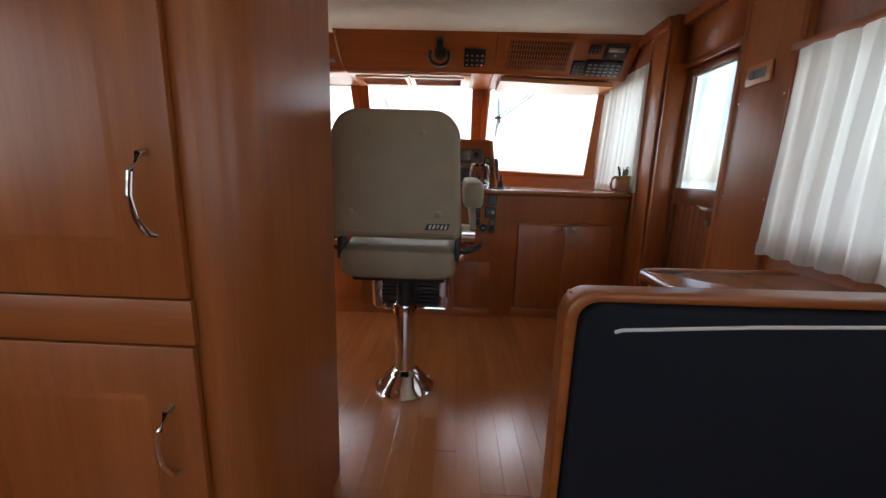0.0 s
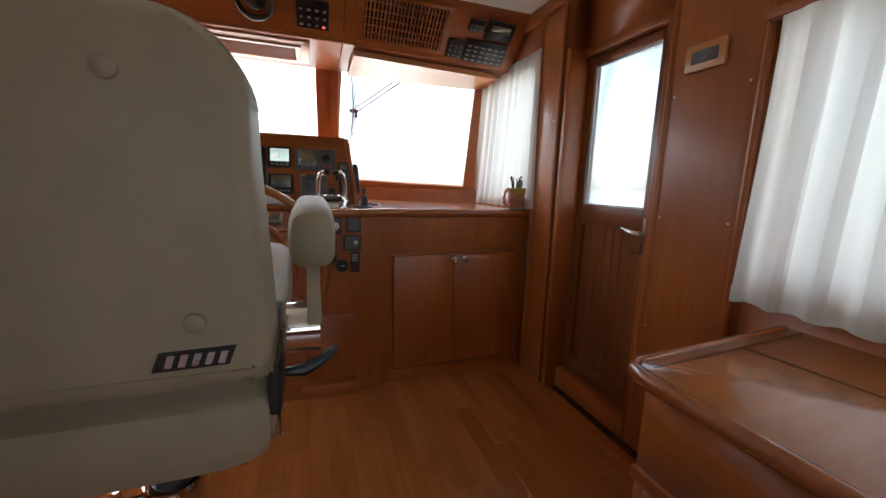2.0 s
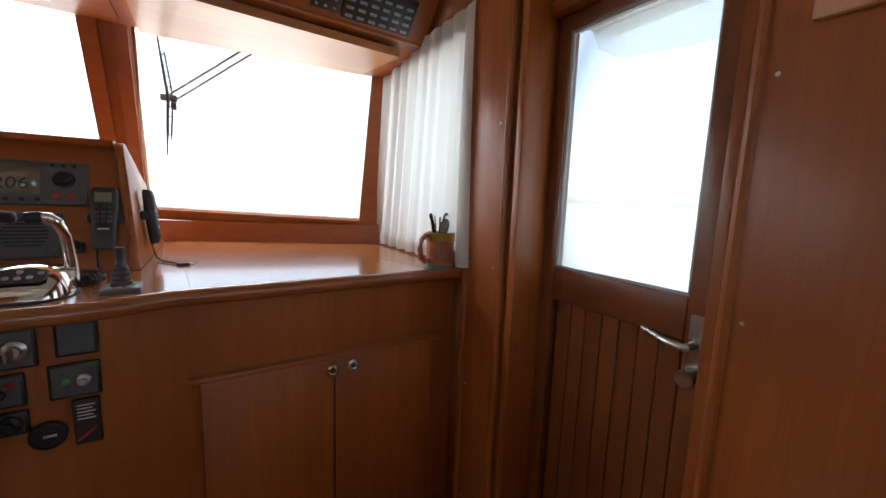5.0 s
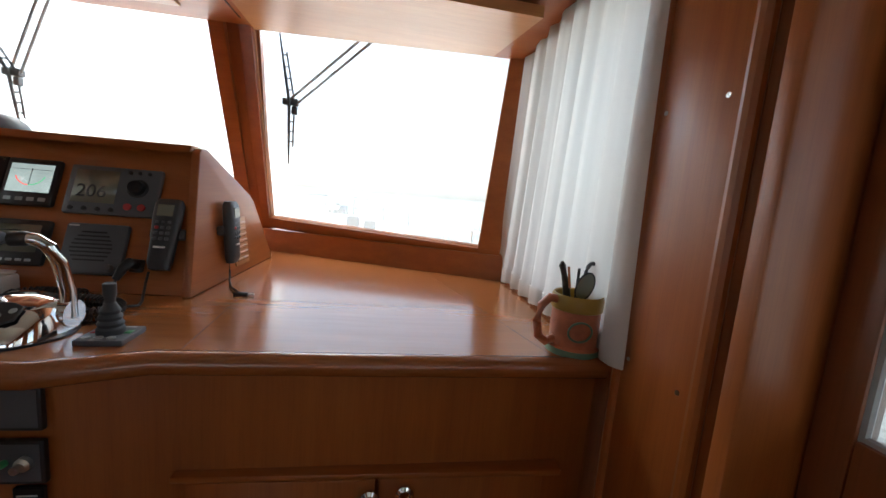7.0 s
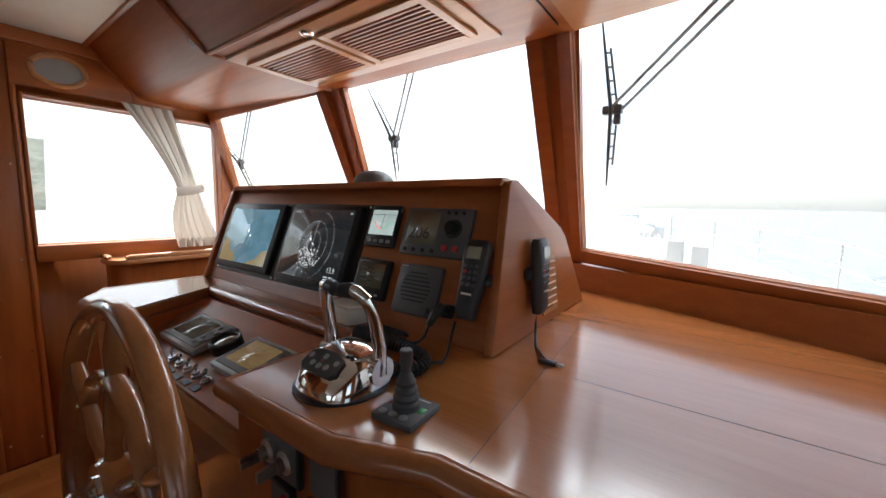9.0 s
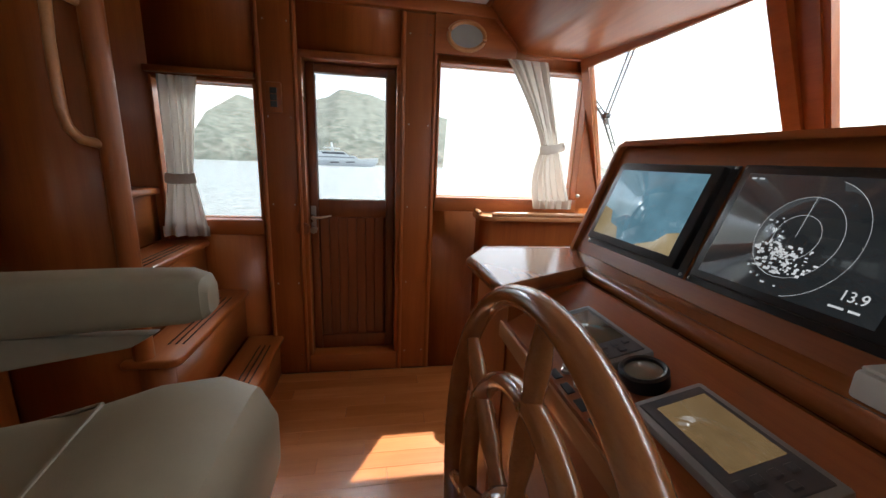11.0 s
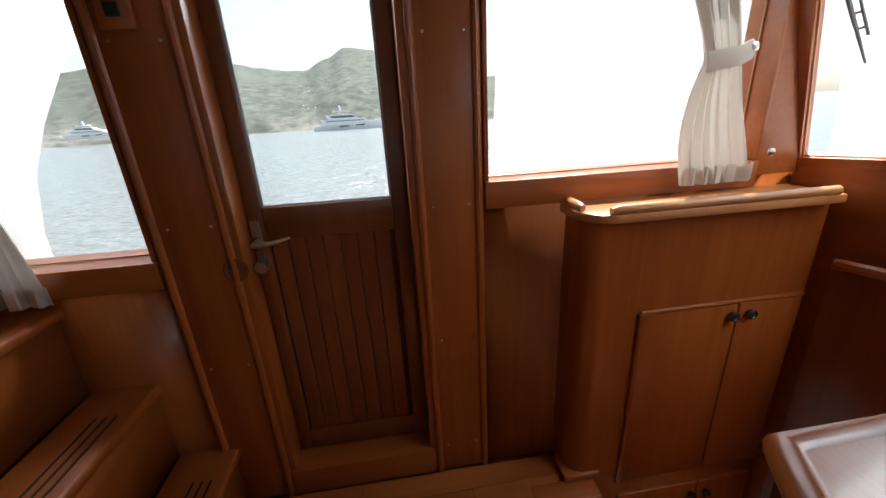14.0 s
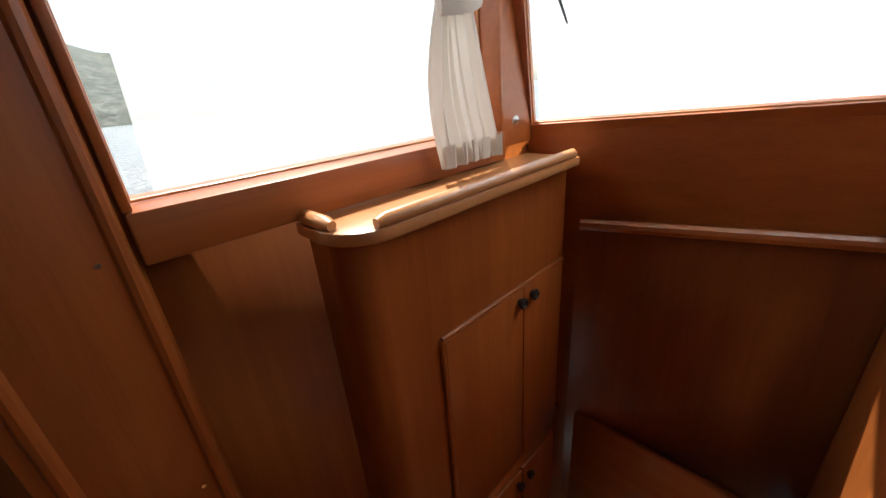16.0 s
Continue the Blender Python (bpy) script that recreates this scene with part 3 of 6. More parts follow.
# ---- front wall and raked windscreen in three facets ----
FRONT = {"port": ((-1.664, 4.236, 1.096), (-0.67, 4.45, 1.14), (-1.60, 4.03, 1.85), (-0.70, 4.14, 1.893)),
         "centre": ((-0.56, 4.455, 1.146), (0.475, 4.455, 1.146), (-0.572, 4.178, 1.918), (0.456, 4.16, 1.906)),
         "starboard": ((0.605, 4.44, 1.154), (1.539, 4.06, 1.12), (0.608, 4.167, 1.904), (1.575, 3.98, 1.853))}


def bar(bm, a, b, na, nb, w, d):
    """A rectangular bar from a to b; w spreads along na x axis, d outward."""
    a, b = Vector(a), Vector(b)
    ax = (b - a).normalized()
    out = Vector(na).normalized()
    side = ax.cross(out).normalized() * nb
    rings = []
    for p in (a, b):
        rings.append([p, p + side * w, p + side * w + out * d, p + out * d])
    return loft(bm, rings)


for key, (bl, br, tl, tr) in FRONT.items():
    num = {"port": "window_5", "centre": "window_6", "starboard": "window_7"}[key]
    d = thing(num, "raked windscreen pane in a cherry frame", "window", bl, kind="structure")
    e1, e2 = Vector(br) - Vector(bl), Vector(tl) - Vector(bl)
    out = e1.cross(e2).normalized()
    if out.y < 0:
        out = -out
    off = out * 0.022
    q = [Vector(p) for p in (bl, br, tr, tl)]
    c = sum(q, Vector()) / 4
    big = [c + (p - c) * 1.02 + off for p in q]
    bm = loft(bmesh.new(), [big, [p + out * 0.008 for p in big]])
    pane = part("pane", bm, GLASS, d)
    pane.visible_shadow = False
    bm = bmesh.new()
    for i in range(4):
        a, b = q[i] + out * 0.016, q[(i + 1) % 4] + out * 0.016
        rod(bm, a, b, 0.004, 8)
    part("glazing_bead", bm, WOOD_PALE, d)
    bm = bmesh.new()
    wides = {"port": (0.05, 0.055, 0.05, 0.06), "centre": (0.05, 0.055, 0.05, 0.055), "starboard": (0.05, 0.09, 0.05, 0.055)}[key]
    for i in range(4):
        a, b = q[i], q[(i + 1) % 4]
        ax = (b - a).normalized()
        mid = c - (a + b) / 2
        side = ax.cross(out)
        s = -1 if side.dot(mid) > 0 else 1
        w = wides[i]
        bar(bm, a - ax * w, b + ax * w, out, s, w, 0.04)
    part("window_frame", bm, WOOD_X, d)

bm = bmesh.new()
fx = [(-1.80, 4.235), (-1.664, 4.245), (-0.62, 4.463), (0.53, 4.468), (1.52, 4.055), (1.80, 3.96)]
prism(bm, fx + [(x, y + 0.08) for x, y in reversed(fx)], "z", -0.9, 1.10)
solo("wall_front", bm, WOOD_X, "cherry front bulkhead below the windscreen", "wall", "structure")
bm = bmesh.new()
prism(bm, [(-1.86, 3.70), (-1.664, 4.06), (-0.62, 4.20), (0.53, 4.20), (1.6, 4.0), (1.86, 3.7), (1.86, 3.85), (1.6, 4.07), (0.53, 4.26), (-0.62, 4.26), (-1.664, 4.13), (-1.86, 3.9)], "z", 1.93, 2.2)
loft(bm, [[(-1.80, 4.085, 1.05), (-1.667, 4.085, 1.05), (-1.667, 4.245, 1.05), (-1.80, 4.26, 1.05)], [(-1.80, 4.085, 1.84), (-1.667, 4.085, 1.84), (-1.667, 4.05, 1.84), (-1.80, 4.09, 1.84)], [(-1.80, 3.9, 2.1), (-1.60, 3.9, 2.1), (-1.60, 3.99, 2.1), (-1.80, 3.99, 2.1)]])
loft(bm, [[(1.652, 3.995, 1.0), (1.80, 3.995, 1.0), (1.80, 4.08, 1.0), (1.60, 4.06, 1.0)], [(1.652, 3.995, 2.1), (1.80, 3.995, 2.1), (1.80, 4.0, 2.1), (1.63, 4.0, 2.1)]])
solo("wall_front", bm, WOOD_X, "cherry bulkhead above the windscreen", "wall", "structure")

bm = bmesh.new()
for xa, xb, ta, tb in ((0.462, 0.602, 0.470, 0.632), (-0.682, -0.548, -0.682, -0.548)):
    loft(bm, [[(xa, 4.475, 1.10), (xb, 4.475, 1.10), (xb, 4.51, 1.10), (xa, 4.51, 1.10)], [(ta, 4.185, 1.93), (tb, 4.185, 1.93), (tb, 4.22, 1.93), (ta, 4.22, 1.93)]])
solo("trim", bm, WOOD_Z, "cherry windscreen mullions", "trim", "structure")

# closing walls of the stair shaft
bm = bmesh.new()
bx(bm, -1.9, -0.9, 0.85, 0.92, 0.0, 3.2)
bx(bm, -1.9, 0.0, 2.42, 2.46, CEIL_Z + 0.06, 3.2)
bx(bm, OPEN_X + 0.035, OPEN_X + 0.06, 0.9, 2.42, CEIL_Z + 0.06, 3.2)
bx(bm, -1.9, -0.8, 0.9, 2.5, 3.2, 3.25)
solo("wall_stairs", bm, WOOD_Z, "dark cherry lining of the stair shaft", "wall", "structure")

# ---- steering console: bodies, worktop, instrument pod ----
console = thing("helm_console", "varnished cherry steering console with cupboards below", "helm console", (0.1, 3.6, 0))
part("body", prism(bmesh.new(), [(-0.64, 3.20), (-0.36, 3.205), (-0.50, 3.53), (-0.50, 4.43), (-0.79, 4.40), (-0.785, 3.277)], "z", 0.0, 0.962), WOOD_Z, console)
part("body", prism(bmesh.new(), [(0.335, 3.205), (0.63, 3.215), (0.775, 3.268), (1.645, 3.285), (1.645, 3.98), (0.60, 4.44), (0.405, 4.44)], "z", 0.0, 0.962), WOOD_Z, console)
part("body", prism(bmesh.new(), [(3.21, 0.0), (3.21, 0.885), (3.505, 0.95), (3.505, 0.962), (4.43, 0.962), (4.43, 0.0)], "x", -0.499, 0.334), WOOD_X, console)
part("panel", prism(bmesh.new(), [(3.205, 0.879), (3.205, 0.895), (3.49, 0.968), (3.49, 0.952)], "x", -0.48, 0.333), WOOD_X, console)
part("toe_board", box(-0.40, 0.333, 3.198, 3.209, 0.84, 0.884, 0.002), WOOD_PALE, console)
# cupboard doors on the face
for x0, x1, kx in ((0.826, 1.181, 1.172), (1.187, 1.54, 1.241)):
    y = 3.262 + (x0 - 0.80) * 0.0272
    dr = part("door", box(x0, x1, y - 0.014, y + 0.012, 0.085, 0.742, 0.004), WOOD_Z, console)
    part("knob", lathe(bmesh.new(), [(0.010, 0), (0.010, 0.010), (0.017, 0.014), (0.019, 0.02), (0.012, 0.024), (0.009, 0.02), (0.001, 0.02)], 18, (kx, y - 0.012, 0.712), Matrix.Rotation(radians(90), 4, "X")), CHROME, dr, "chrome ring knob")
part("door_rail", box(0.80, 1.575, 3.248, 3.29, 0.742, 0.756, 0.004), WOOD_X, console)
part("door", box(0.36, 0.615, 3.192, 3.22, 0.10, 0.45, 0.004), WOOD_Z, console)
part("door", box(-0.62, -0.38, 3.188, 3.215, 0.10, 0.60, 0.004), WOOD_Z, console)
part("plinth", box(0.34, 0.62, 3.195, 3.23, 0.0, 0.07, 0.003), WOOD_X, console)
part("plinth", box(0.81, 1.64, 3.255, 3.29, 0.0, 0.07, 0.003), WOOD_X, console)

TOP = [(-0.654, 3.178), (-0.362, 3.186), (-0.53, 3.522), (0.325, 3.522), (0.325, 3.188), (0.628, 3.198), (0.775, 3.255), (1.65, 3.268), (1.65, 4.0), (0.60, 4.44), (-0.64, 4.44), (-0.80, 4.40), (-0.796, 3.258)]
top = thing("worktop", "glossy cherry worktop with a rounded nosing on the steering console", "worktop", (0.1, 3.6, 0.962))
part("slab", prism(bmesh.new(), TOP, "z", 0.963, WORK_Z, 0.004, 1), WOOD_TOP, top)
edge = [(x, y, 0.980) for x, y in (TOP[11:] + TOP[:8])]
part("nosing", tube(bmesh.new(), edge, 0.0225, 14), WOOD_NOSE, top)
bm = bmesh.new()
bx(bm, 0.846, 1.40, 3.602, 3.6032, 0.9995, 1.0003)
for a, b in (((0.815, 3.27), (0.757, 3.95)), ((1.535, 3.285), (1.36, 3.98))):
    tube(bm, [(*a, 0.9998), (*b, 0.9998)], 0.0007, 6)
part("joint_line", bm, DARKLINE, top)

# instrument pod
pod = thing("instrument_pod", "cherry instrument pod with flush screens and handsets", "instrument pod", (-0.07, 3.9, 1.0))
prof = [(3.605, 1.001), (3.745, 1.372), (3.758, 1.386), (3.78, 1.388), (4.06, 1.262), (4.10, 1.235), (4.25, 1.001)]
shell = [(3.585, 1.001), (3.727, 1.382), (3.742, 1.396), (3.775, 1.398), (4.07, 1.268), (4.11, 1.24), (4.262, 1.001)]
def lean_end(bm):
    """Lets the starboard end of a pod board follow the leaning cheek."""
    for v in bm.verts:
        if v.co.x > 0.5:
            v.co.x += 0.15 - 0.11 * v.co.z
    return bm


part("body", lean_end(prism(bmesh.new(), prof, "x", -0.752, 0.611)), WOOD_X, pod)
SHEAR = Matrix(((1, 0, -0.11, 0.15), (0, 1, 0, 0), (0, 0, 1, 0), (0, 0, 0, 1)))   # the starboard cheek leans inboard
part("side_panel", prism(bmesh.new(), shell, "x", 0.612, 0.637, 0.006), WOOD_Y, pod, m=SHEAR)
part("side_panel", prism(bmesh.new(), shell, "x", -0.777, -0.752, 0.006), WOOD_Y, pod)
part("top_board", lean_end(prism(bmesh.new(), [(3.722, 1.382), (3.74, 1.402), (3.778, 1.402), (4.07, 1.270), (4.07, 1.262), (3.77, 1.389)], "x", -0.751, 0.611)), WOOD_X, pod)
a, b = 0.353, 0.9356
FACE = Matrix(((1, 0, 0, 0.008), (0, a, -b, 3.605), (0, b, a, 1.001), (0, 0, 0, 1)))

FACE_A = FACE @ Matrix(((1.02, 0, 0, 0.055), (0, 1, 0, 0), (0, 0, 1, 0), (0, 0, 0, 1)))   # plotter
FACE_B = FACE @ Matrix(((0.885, 0, 0, 0.018), (0, 1, 0, 0), (0, 0, 1, 0), (0, 0, 0, 1)))  # radar


def slab(x0, x1, s0, s1, h0, h1, r=0.004, seg=2):
    return box(x0, x1, s0, s1, h0, h1, r, seg)


def ring_pts(cx, cy, r, h, a0=0, a1=360, n=28):
    return [(cx + r * math.cos(radians(a0 + (a1 - a0) * i / n)), cy + r * math.sin(radians(a0 + (a1 - a0) * i / n)), h) for i in range(n + 1)]


def instrument(name, label, x0, x1, s0, s1, depth, mat, m, r=0.008):
    t = thing(name, label, "instrument", m @ Vector(((x0 + x1) / 2, (s0 + s1) / 2, 0)))
    part("case", slab(x0, x1, s0, s1, 0.0, depth, min(r, depth * 0.45)), mat, t, m=m)
    return t


# chart plotter and radar screen, each with a flange plate and a raised bezel
ch = instrument("chart_plotter", "black chart plotter with a blue sea chart lit", -0.748, -0.318, 0.045, 0.345, 0.006, GREY, FACE_A, 0.002)
part("bezel", slab(-0.733, -0.335, 0.06, 0.335, 0.006, 0.03, 0.006), BLACK, ch, m=FACE_A)
sc = part("screen", slab(-0.705, -0.362, 0.085, 0.31, 0.03, 0.0312, 0), SCR_BLUE, ch, m=FACE_A)
part("land_shape", prism(bmesh.new(), [(-0.705, 0.085), (-0.58, 0.085), (-0.60, 0.12), (-0.64, 0.13), (-0.66, 0.17), (-0.705, 0.18)], "z", 0.0312, 0.0316), SCR_SAND, sc, m=FACE_A)
part("land_shape", prism(bmesh.new(), [(-0.50, 0.085), (-0.36, 0.085), (-0.362, 0.15), (-0.40, 0.14), (-0.43, 0.11)], "z", 0.0312, 0.0316), SCR_SAND, sc, m=FACE_A)
rd = instrument("radar_display", "black radar display with white echoes on rings", -0.312, 0.158, 0.045, 0.348, 0.006, BLACK, FACE_B, 0.002)
part("bezel", slab(-0.285, 0.13, 0.06, 0.335, 0.006, 0.03, 0.006), BLACK, rd, m=FACE_B)
sc = part("screen", slab(-0.262, 0.108, 0.078, 0.318, 0.03, 0.0312, 0), SCR_DARK, rd, m=FACE_B)
bm = bmesh.new()
for r in (0.045, 0.082):
    tube(bm, ring_pts(-0.085, 0.195, r, 0.0314), 0.0004, 4)
tube(bm, ring_pts(-0.085, 0.195, 0.118, 0.0314, -75, 75), 0.0004, 4)
rod(bm, (-0.085, 0.195, 0.0316), (-0.085, 0.277, 0.0316), 0.0005, 4)
part("range_ring", bm, ECHO, sc, m=FACE_B)
bm = bmesh.new()
for k in range(150):
    an = rng.gauss(-105, 42)
    rr = rng.uniform(0.028, 0.078) if rng.random() < 0.8 else rng.uniform(0.01, 0.1)
    x, y = -0.085 + rr * math.cos(radians(an)), 0.195 + rr * math.sin(radians(an))
    w, h = rng.uniform(0.001, 0.0042), rng.uniform(0.001, 0.0032)
    bx(bm, x - w, x + w, y - h, y + h, 0.0312, 0.0316)
tagged(part("echo", bm, ECHO, sc, m=FACE_B), kind="stuff")
words("reading", "13.9", 0.026, ECHO, sc, FACE_B @ Matrix.Translation((0.038, 0.108, 0.0314)))
for x, y, w in ((0.03, 0.092, 0.025), (0.062, 0.092, 0.018), (-0.25, 0.305, 0.012), (-0.23, 0.305, 0.012), (0.085, 0.305, 0.012)):
    part("caption_bar", box(x, x + w, y, y + 0.004, 0.0312, 0.0316), ECHO, sc, m=FACE_B)
for t, fm, x0, x1 in ((ch, FACE_A, -0.741, -0.326), (rd, FACE_B, -0.303, 0.149)):
    for x in (x0, x1):
        for s in (0.054, 0.338):
            part("screw", lathe(bmesh.new(), [(0.0045, 0.005), (0.0045, 0.0075), (0.001, 0.0085)], 8, (x, s, 0)), STEEL, t, m=fm)

# small round-dial gauge with a white lit screen
g = instrument("rudder_gauge", "small black gauge with a lit white dial", 0.168, 0.292, 0.214, 0.345, 0.018, BLACK, FACE)
sc = part("screen", slab(0.181, 0.281, 0.25, 0.327, 0.018, 0.0188, 0), SCR_WHITE, g, m=FACE)
bm = bmesh.new()
tube(bm, ring_pts(0.231, 0.305, 0.036, 0.0192, 200, 270, 12), 0.0012, 5)
part("dial_arc", bm, SCR_RED, sc, m=FACE)
bm = bmesh.new()
tube(bm, ring_pts(0.231, 0.305, 0.036, 0.0192, 270, 340, 12), 0.0012, 5)
part("dial_arc", bm, SCR_GREEN, sc, m=FACE)
bm = bmesh.new()
rod(bm, (0.231, 0.268, 0.0192), (0.231, 0.315, 0.0192), 0.0008, 5)
rod(bm, (0.186, 0.312, 0.0192), (0.276, 0.312, 0.0192), 0.0006, 5)
part("needle", bm, BLACK, sc, m=FACE)
for k in range(4):
    part("button", slab(0.183 + 0.026 * k, 0.2 + 0.026 * k, 0.226, 0.236, 0.017, 0.0195, 0.001, 1), GREYL, g, m=FACE)
g = instrument("data_display", "small black data display with a grey screen", 0.168, 0.305, 0.058, 0.178, 0.018, BLACK, FACE)
sc = part("screen", slab(0.185, 0.288, 0.092, 0.163, 0.018, 0.0188, 0), LCD, g, m=FACE)
bm = bmesh.new()
for k in range(4):
    bx(bm, 0.195, 0.245 + 0.01 * (k % 3), 0.145 - 0.012 * k, 0.149 - 0.012 * k, 0.0188, 0.0191)
part("caption_bar", bm, LCD_INK, sc, m=FACE)
for k in range(5):
    part("button", slab(0.185 + 0.021 * k, 0.199 + 0.021 * k, 0.068, 0.075, 0.017, 0.0195, 0.001, 1), GREYL, g, m=FACE)
# autopilot head
g = instrument("autopilot", "grey autopilot head with a dial knob and red buttons", 0.315, 0.541, 0.203, 0.34, 0.016, GREY, FACE)
sc = part("screen", slab(0.332, 0.437, 0.234, 0.326, 0.016, 0.0168, 0), LCD, g, m=FACE)
words("reading", "206", 0.05, LCD_INK, sc, FACE @ Matrix.Translation((0.34, 0.25, 0.0168)))
part("knob", lathe(bmesh.new(), [(0.026, 0.014), (0.026, 0.018), (0.02, 0.020), (0.019, 0.034), (0.016, 0.037), (0.001, 0.037)], 24, (0.488, 0.281, 0)), BLACK, g, m=FACE)
for k in range(4):
    part("button", lathe(bmesh.new(), [(0.006, 0.015), (0.006, 0.019), (0.001, 0.02)], 12, (0.338 + 0.032 * k, 0.217, 0)), BLACK, g, m=FACE)
for k in range(3):
    part("button", lathe(bmesh.new(), [(0.005, 0.015), (0.005, 0.019), (0.001, 0.02)], 12, (0.462 + 0.024 * k, 0.325, 0)), BLACK, g, m=FACE)
for k in range(2):
    part("button", lathe(bmesh.new(), [(0.0095, 0.015), (0.0095, 0.02), (0.001, 0.021)], 14, (0.472 + 0.034 * k, 0.228, 0)), RED, g, "red button", m=FACE)
# loudspeaker
g = instrument("loudspeaker", "grey radio loudspeaker with slotted grille", 0.34, 0.487, 0.043, 0.178, 0.018, GREY, FACE)
for k in range(8):
    w = 0.05 - 0.0022 * abs(k - 3) ** 1.6
    part("slot", slab(0.41 - w, 0.41 + w, 0.078 + 0.0105 * k, 0.0825 + 0.0105 * k, 0.0175, 0.0187, 0.0008, 1), BLACK, g, m=FACE)
part("knob", lathe(bmesh.new(), [(0.011, 0.016), (0.010, 0.03), (0.001, 0.031)], 16, (0.462, 0.06, 0)), GREY, g, m=FACE)
part("name_bar", slab(0.348, 0.372, 0.168, 0.172, 0.0178, 0.0186, 0), LABELINK, g, m=FACE)


def handset(m, label, lead):
    """A radio handset hanging in its cradle, face outward."""
    t = thing("radio_handset", label, "radio handset", m @ Vector((0, 0.09, 0)))
    part("cradle", slab(-0.045, 0.045, 0.085, 0.115, 0.0, 0.022, 0.008), DARKGREY, t, m=m)
    bm = bmesh.new()
    rings = []
    for s, w, h0, h1 in ((0.0, 0.024, 0.012, 0.036), (0.02, 0.028, 0.010, 0.044), (0.075, 0.030, 0.010, 0.044), (0.14, 0.034, 0.012, 0.048), (0.178, 0.034, 0.014, 0.046), (0.19, 0.028, 0.018, 0.040)):
        c = [(w * math.copysign(abs(math.cos(q)) ** 0.5, math.cos(q)), s, (h0 + h1) / 2 + (h1 - h0) / 2 * math.copysign(abs(math.sin(q)) ** 0.6, math.sin(q))) for q in [2 * math.pi * i / 16 for i in range(16)]]
        rings.append(c)
    part("body", loft(bm, rings), DARKGREY, t, m=m)
    part("screen", slab(-0.02, 0.02, 0.14, 0.172, 0.046, 0.0485, 0.001, 1), LCD, t, m=m)
    for i in range(3):
        for k in range(4):
            part("key", slab(-0.02 + 0.0145 * i, -0.009 + 0.0145 * i, 0.075 + 0.015 * k, 0.084 + 0.015 * k, 0.043, 0.0475, 0.002, 1), RED if (i, k) == (0, 2) else GREY, t, m=m)
    part("name_bar", slab(-0.014, 0.014, 0.055, 0.06, 0.0436, 0.0448, 0), LABELINK, t, m=m)
    part("lead", tube(bmesh.new(), lead, 0.0032, 8), BLACK, t, "black lead")
    return t


handset(FACE @ Matrix.Translation((0.583, 0.062, 0.0)), "grey radio handset in its cradle on the pod", [(0.578, 3.585, 1.066), (0.579, 3.572, 1.045), (0.583, 3.556, 1.022), (0.60, 3.52, 1.009), (0.61, 3.49, 1.007), (0.60, 3.468, 1.012)])
SIDE = Matrix(((0, -0.11, 1, 0.669), (1, 0.12, 0, 3.80), (0, 0.99, 0, 1.06), (0, 0, 0, 1)))
handset(SIDE, "grey remote handset hung on the pod's side", [(0.685, 3.80, 1.065), (0.69, 3.79, 1.03), (0.70, 3.765, 1.008), (0.73, 3.70, 1.005), (0.768, 3.648, 1.006)])
plug = thing("plug", "black cable plug lying on the worktop", "plug", (0.78, 3.637, 1.0))
part("body", box(0.762, 0.80, 3.628, 3.642, 1.0, 1.01, 0.003), BLACK, plug)
part("tip", box(0.80, 0.815, 3.631, 3.639, 1.003, 1.008, 0.001, 1), STEEL, plug)
vent = thing("side_vent", "small wooden louvre in the pod's side", "vent", (0.636, 3.93, 1.11))
part("frame", prism(bmesh.new(), [(3.875, 1.03), (3.99, 1.03), (3.985, 1.19), (3.87, 1.19)], "x", 0.6372, 0.6415), WOOD_PALE, vent, m=SHEAR)
for k in range(7):
    part("slat", box(0.6415, 0.647, 3.885, 3.975, 1.045 + 0.02 * k, 1.055 + 0.02 * k, 0.002, 1), WOOD_PALE, vent, m=SHEAR)
# socket and coiled cable
so = instrument("power_socket", "round black socket with an angled plug", 0.5, 0.536, 0.055, 0.09, 0.012, BLACK, FACE)
part("plug_body", tube(bmesh.new(), [(0.518, 0.075, 0.012), (0.518, 0.075, 0.035), (0.512, 0.06, 0.045), (0.50, 0.03, 0.045)], [0.014, 0.014, 0.012, 0.008], 12), BLACK, so, m=FACE)


def spiral(bm, way, turns, r, wire):
    """A wire wound round a bent line of points."""
    way = [Vector(p) for p in way]
    seg = [(b - a).length for a, b in zip(way, way[1:])]
    total, coil, n = sum(seg), [], turns * 9
    for k in range(n + 1):
        d = total * k / n
        i = 0
        while i < len(seg) - 1 and d > seg[i]:
            d -= seg[i]
            i += 1
        ax = (way[i + 1] - way[i]).normalized()
        side = ax.cross(Vector((0, 0, 1))).normalized()
        w = 2 * math.pi * turns * k / n
        coil.append(way[i] + ax * d + (side * math.cos(w) + Vector((0, 0, 1)) * math.sin(w)) * r)
    return tube(bm, coil, wire, 5)


def bend(pts, n=8):
    """A smooth line through a few points."""
    pts = [Vector(p) for p in pts]
    ext = [pts[0]] + pts + [pts[-1]]
    line = []
    for a, b, c, d in zip(ext, ext[1:], ext[2:], ext[3:]):
        for k in range(n):
            t = k / n
            line.append(0.5 * (2 * b + (c - a) * t + (2 * a - 5 * b + 4 * c - d) * t * t + (3 * b - a - 3 * c + d) * t ** 3))
    return line + [pts[-1]]


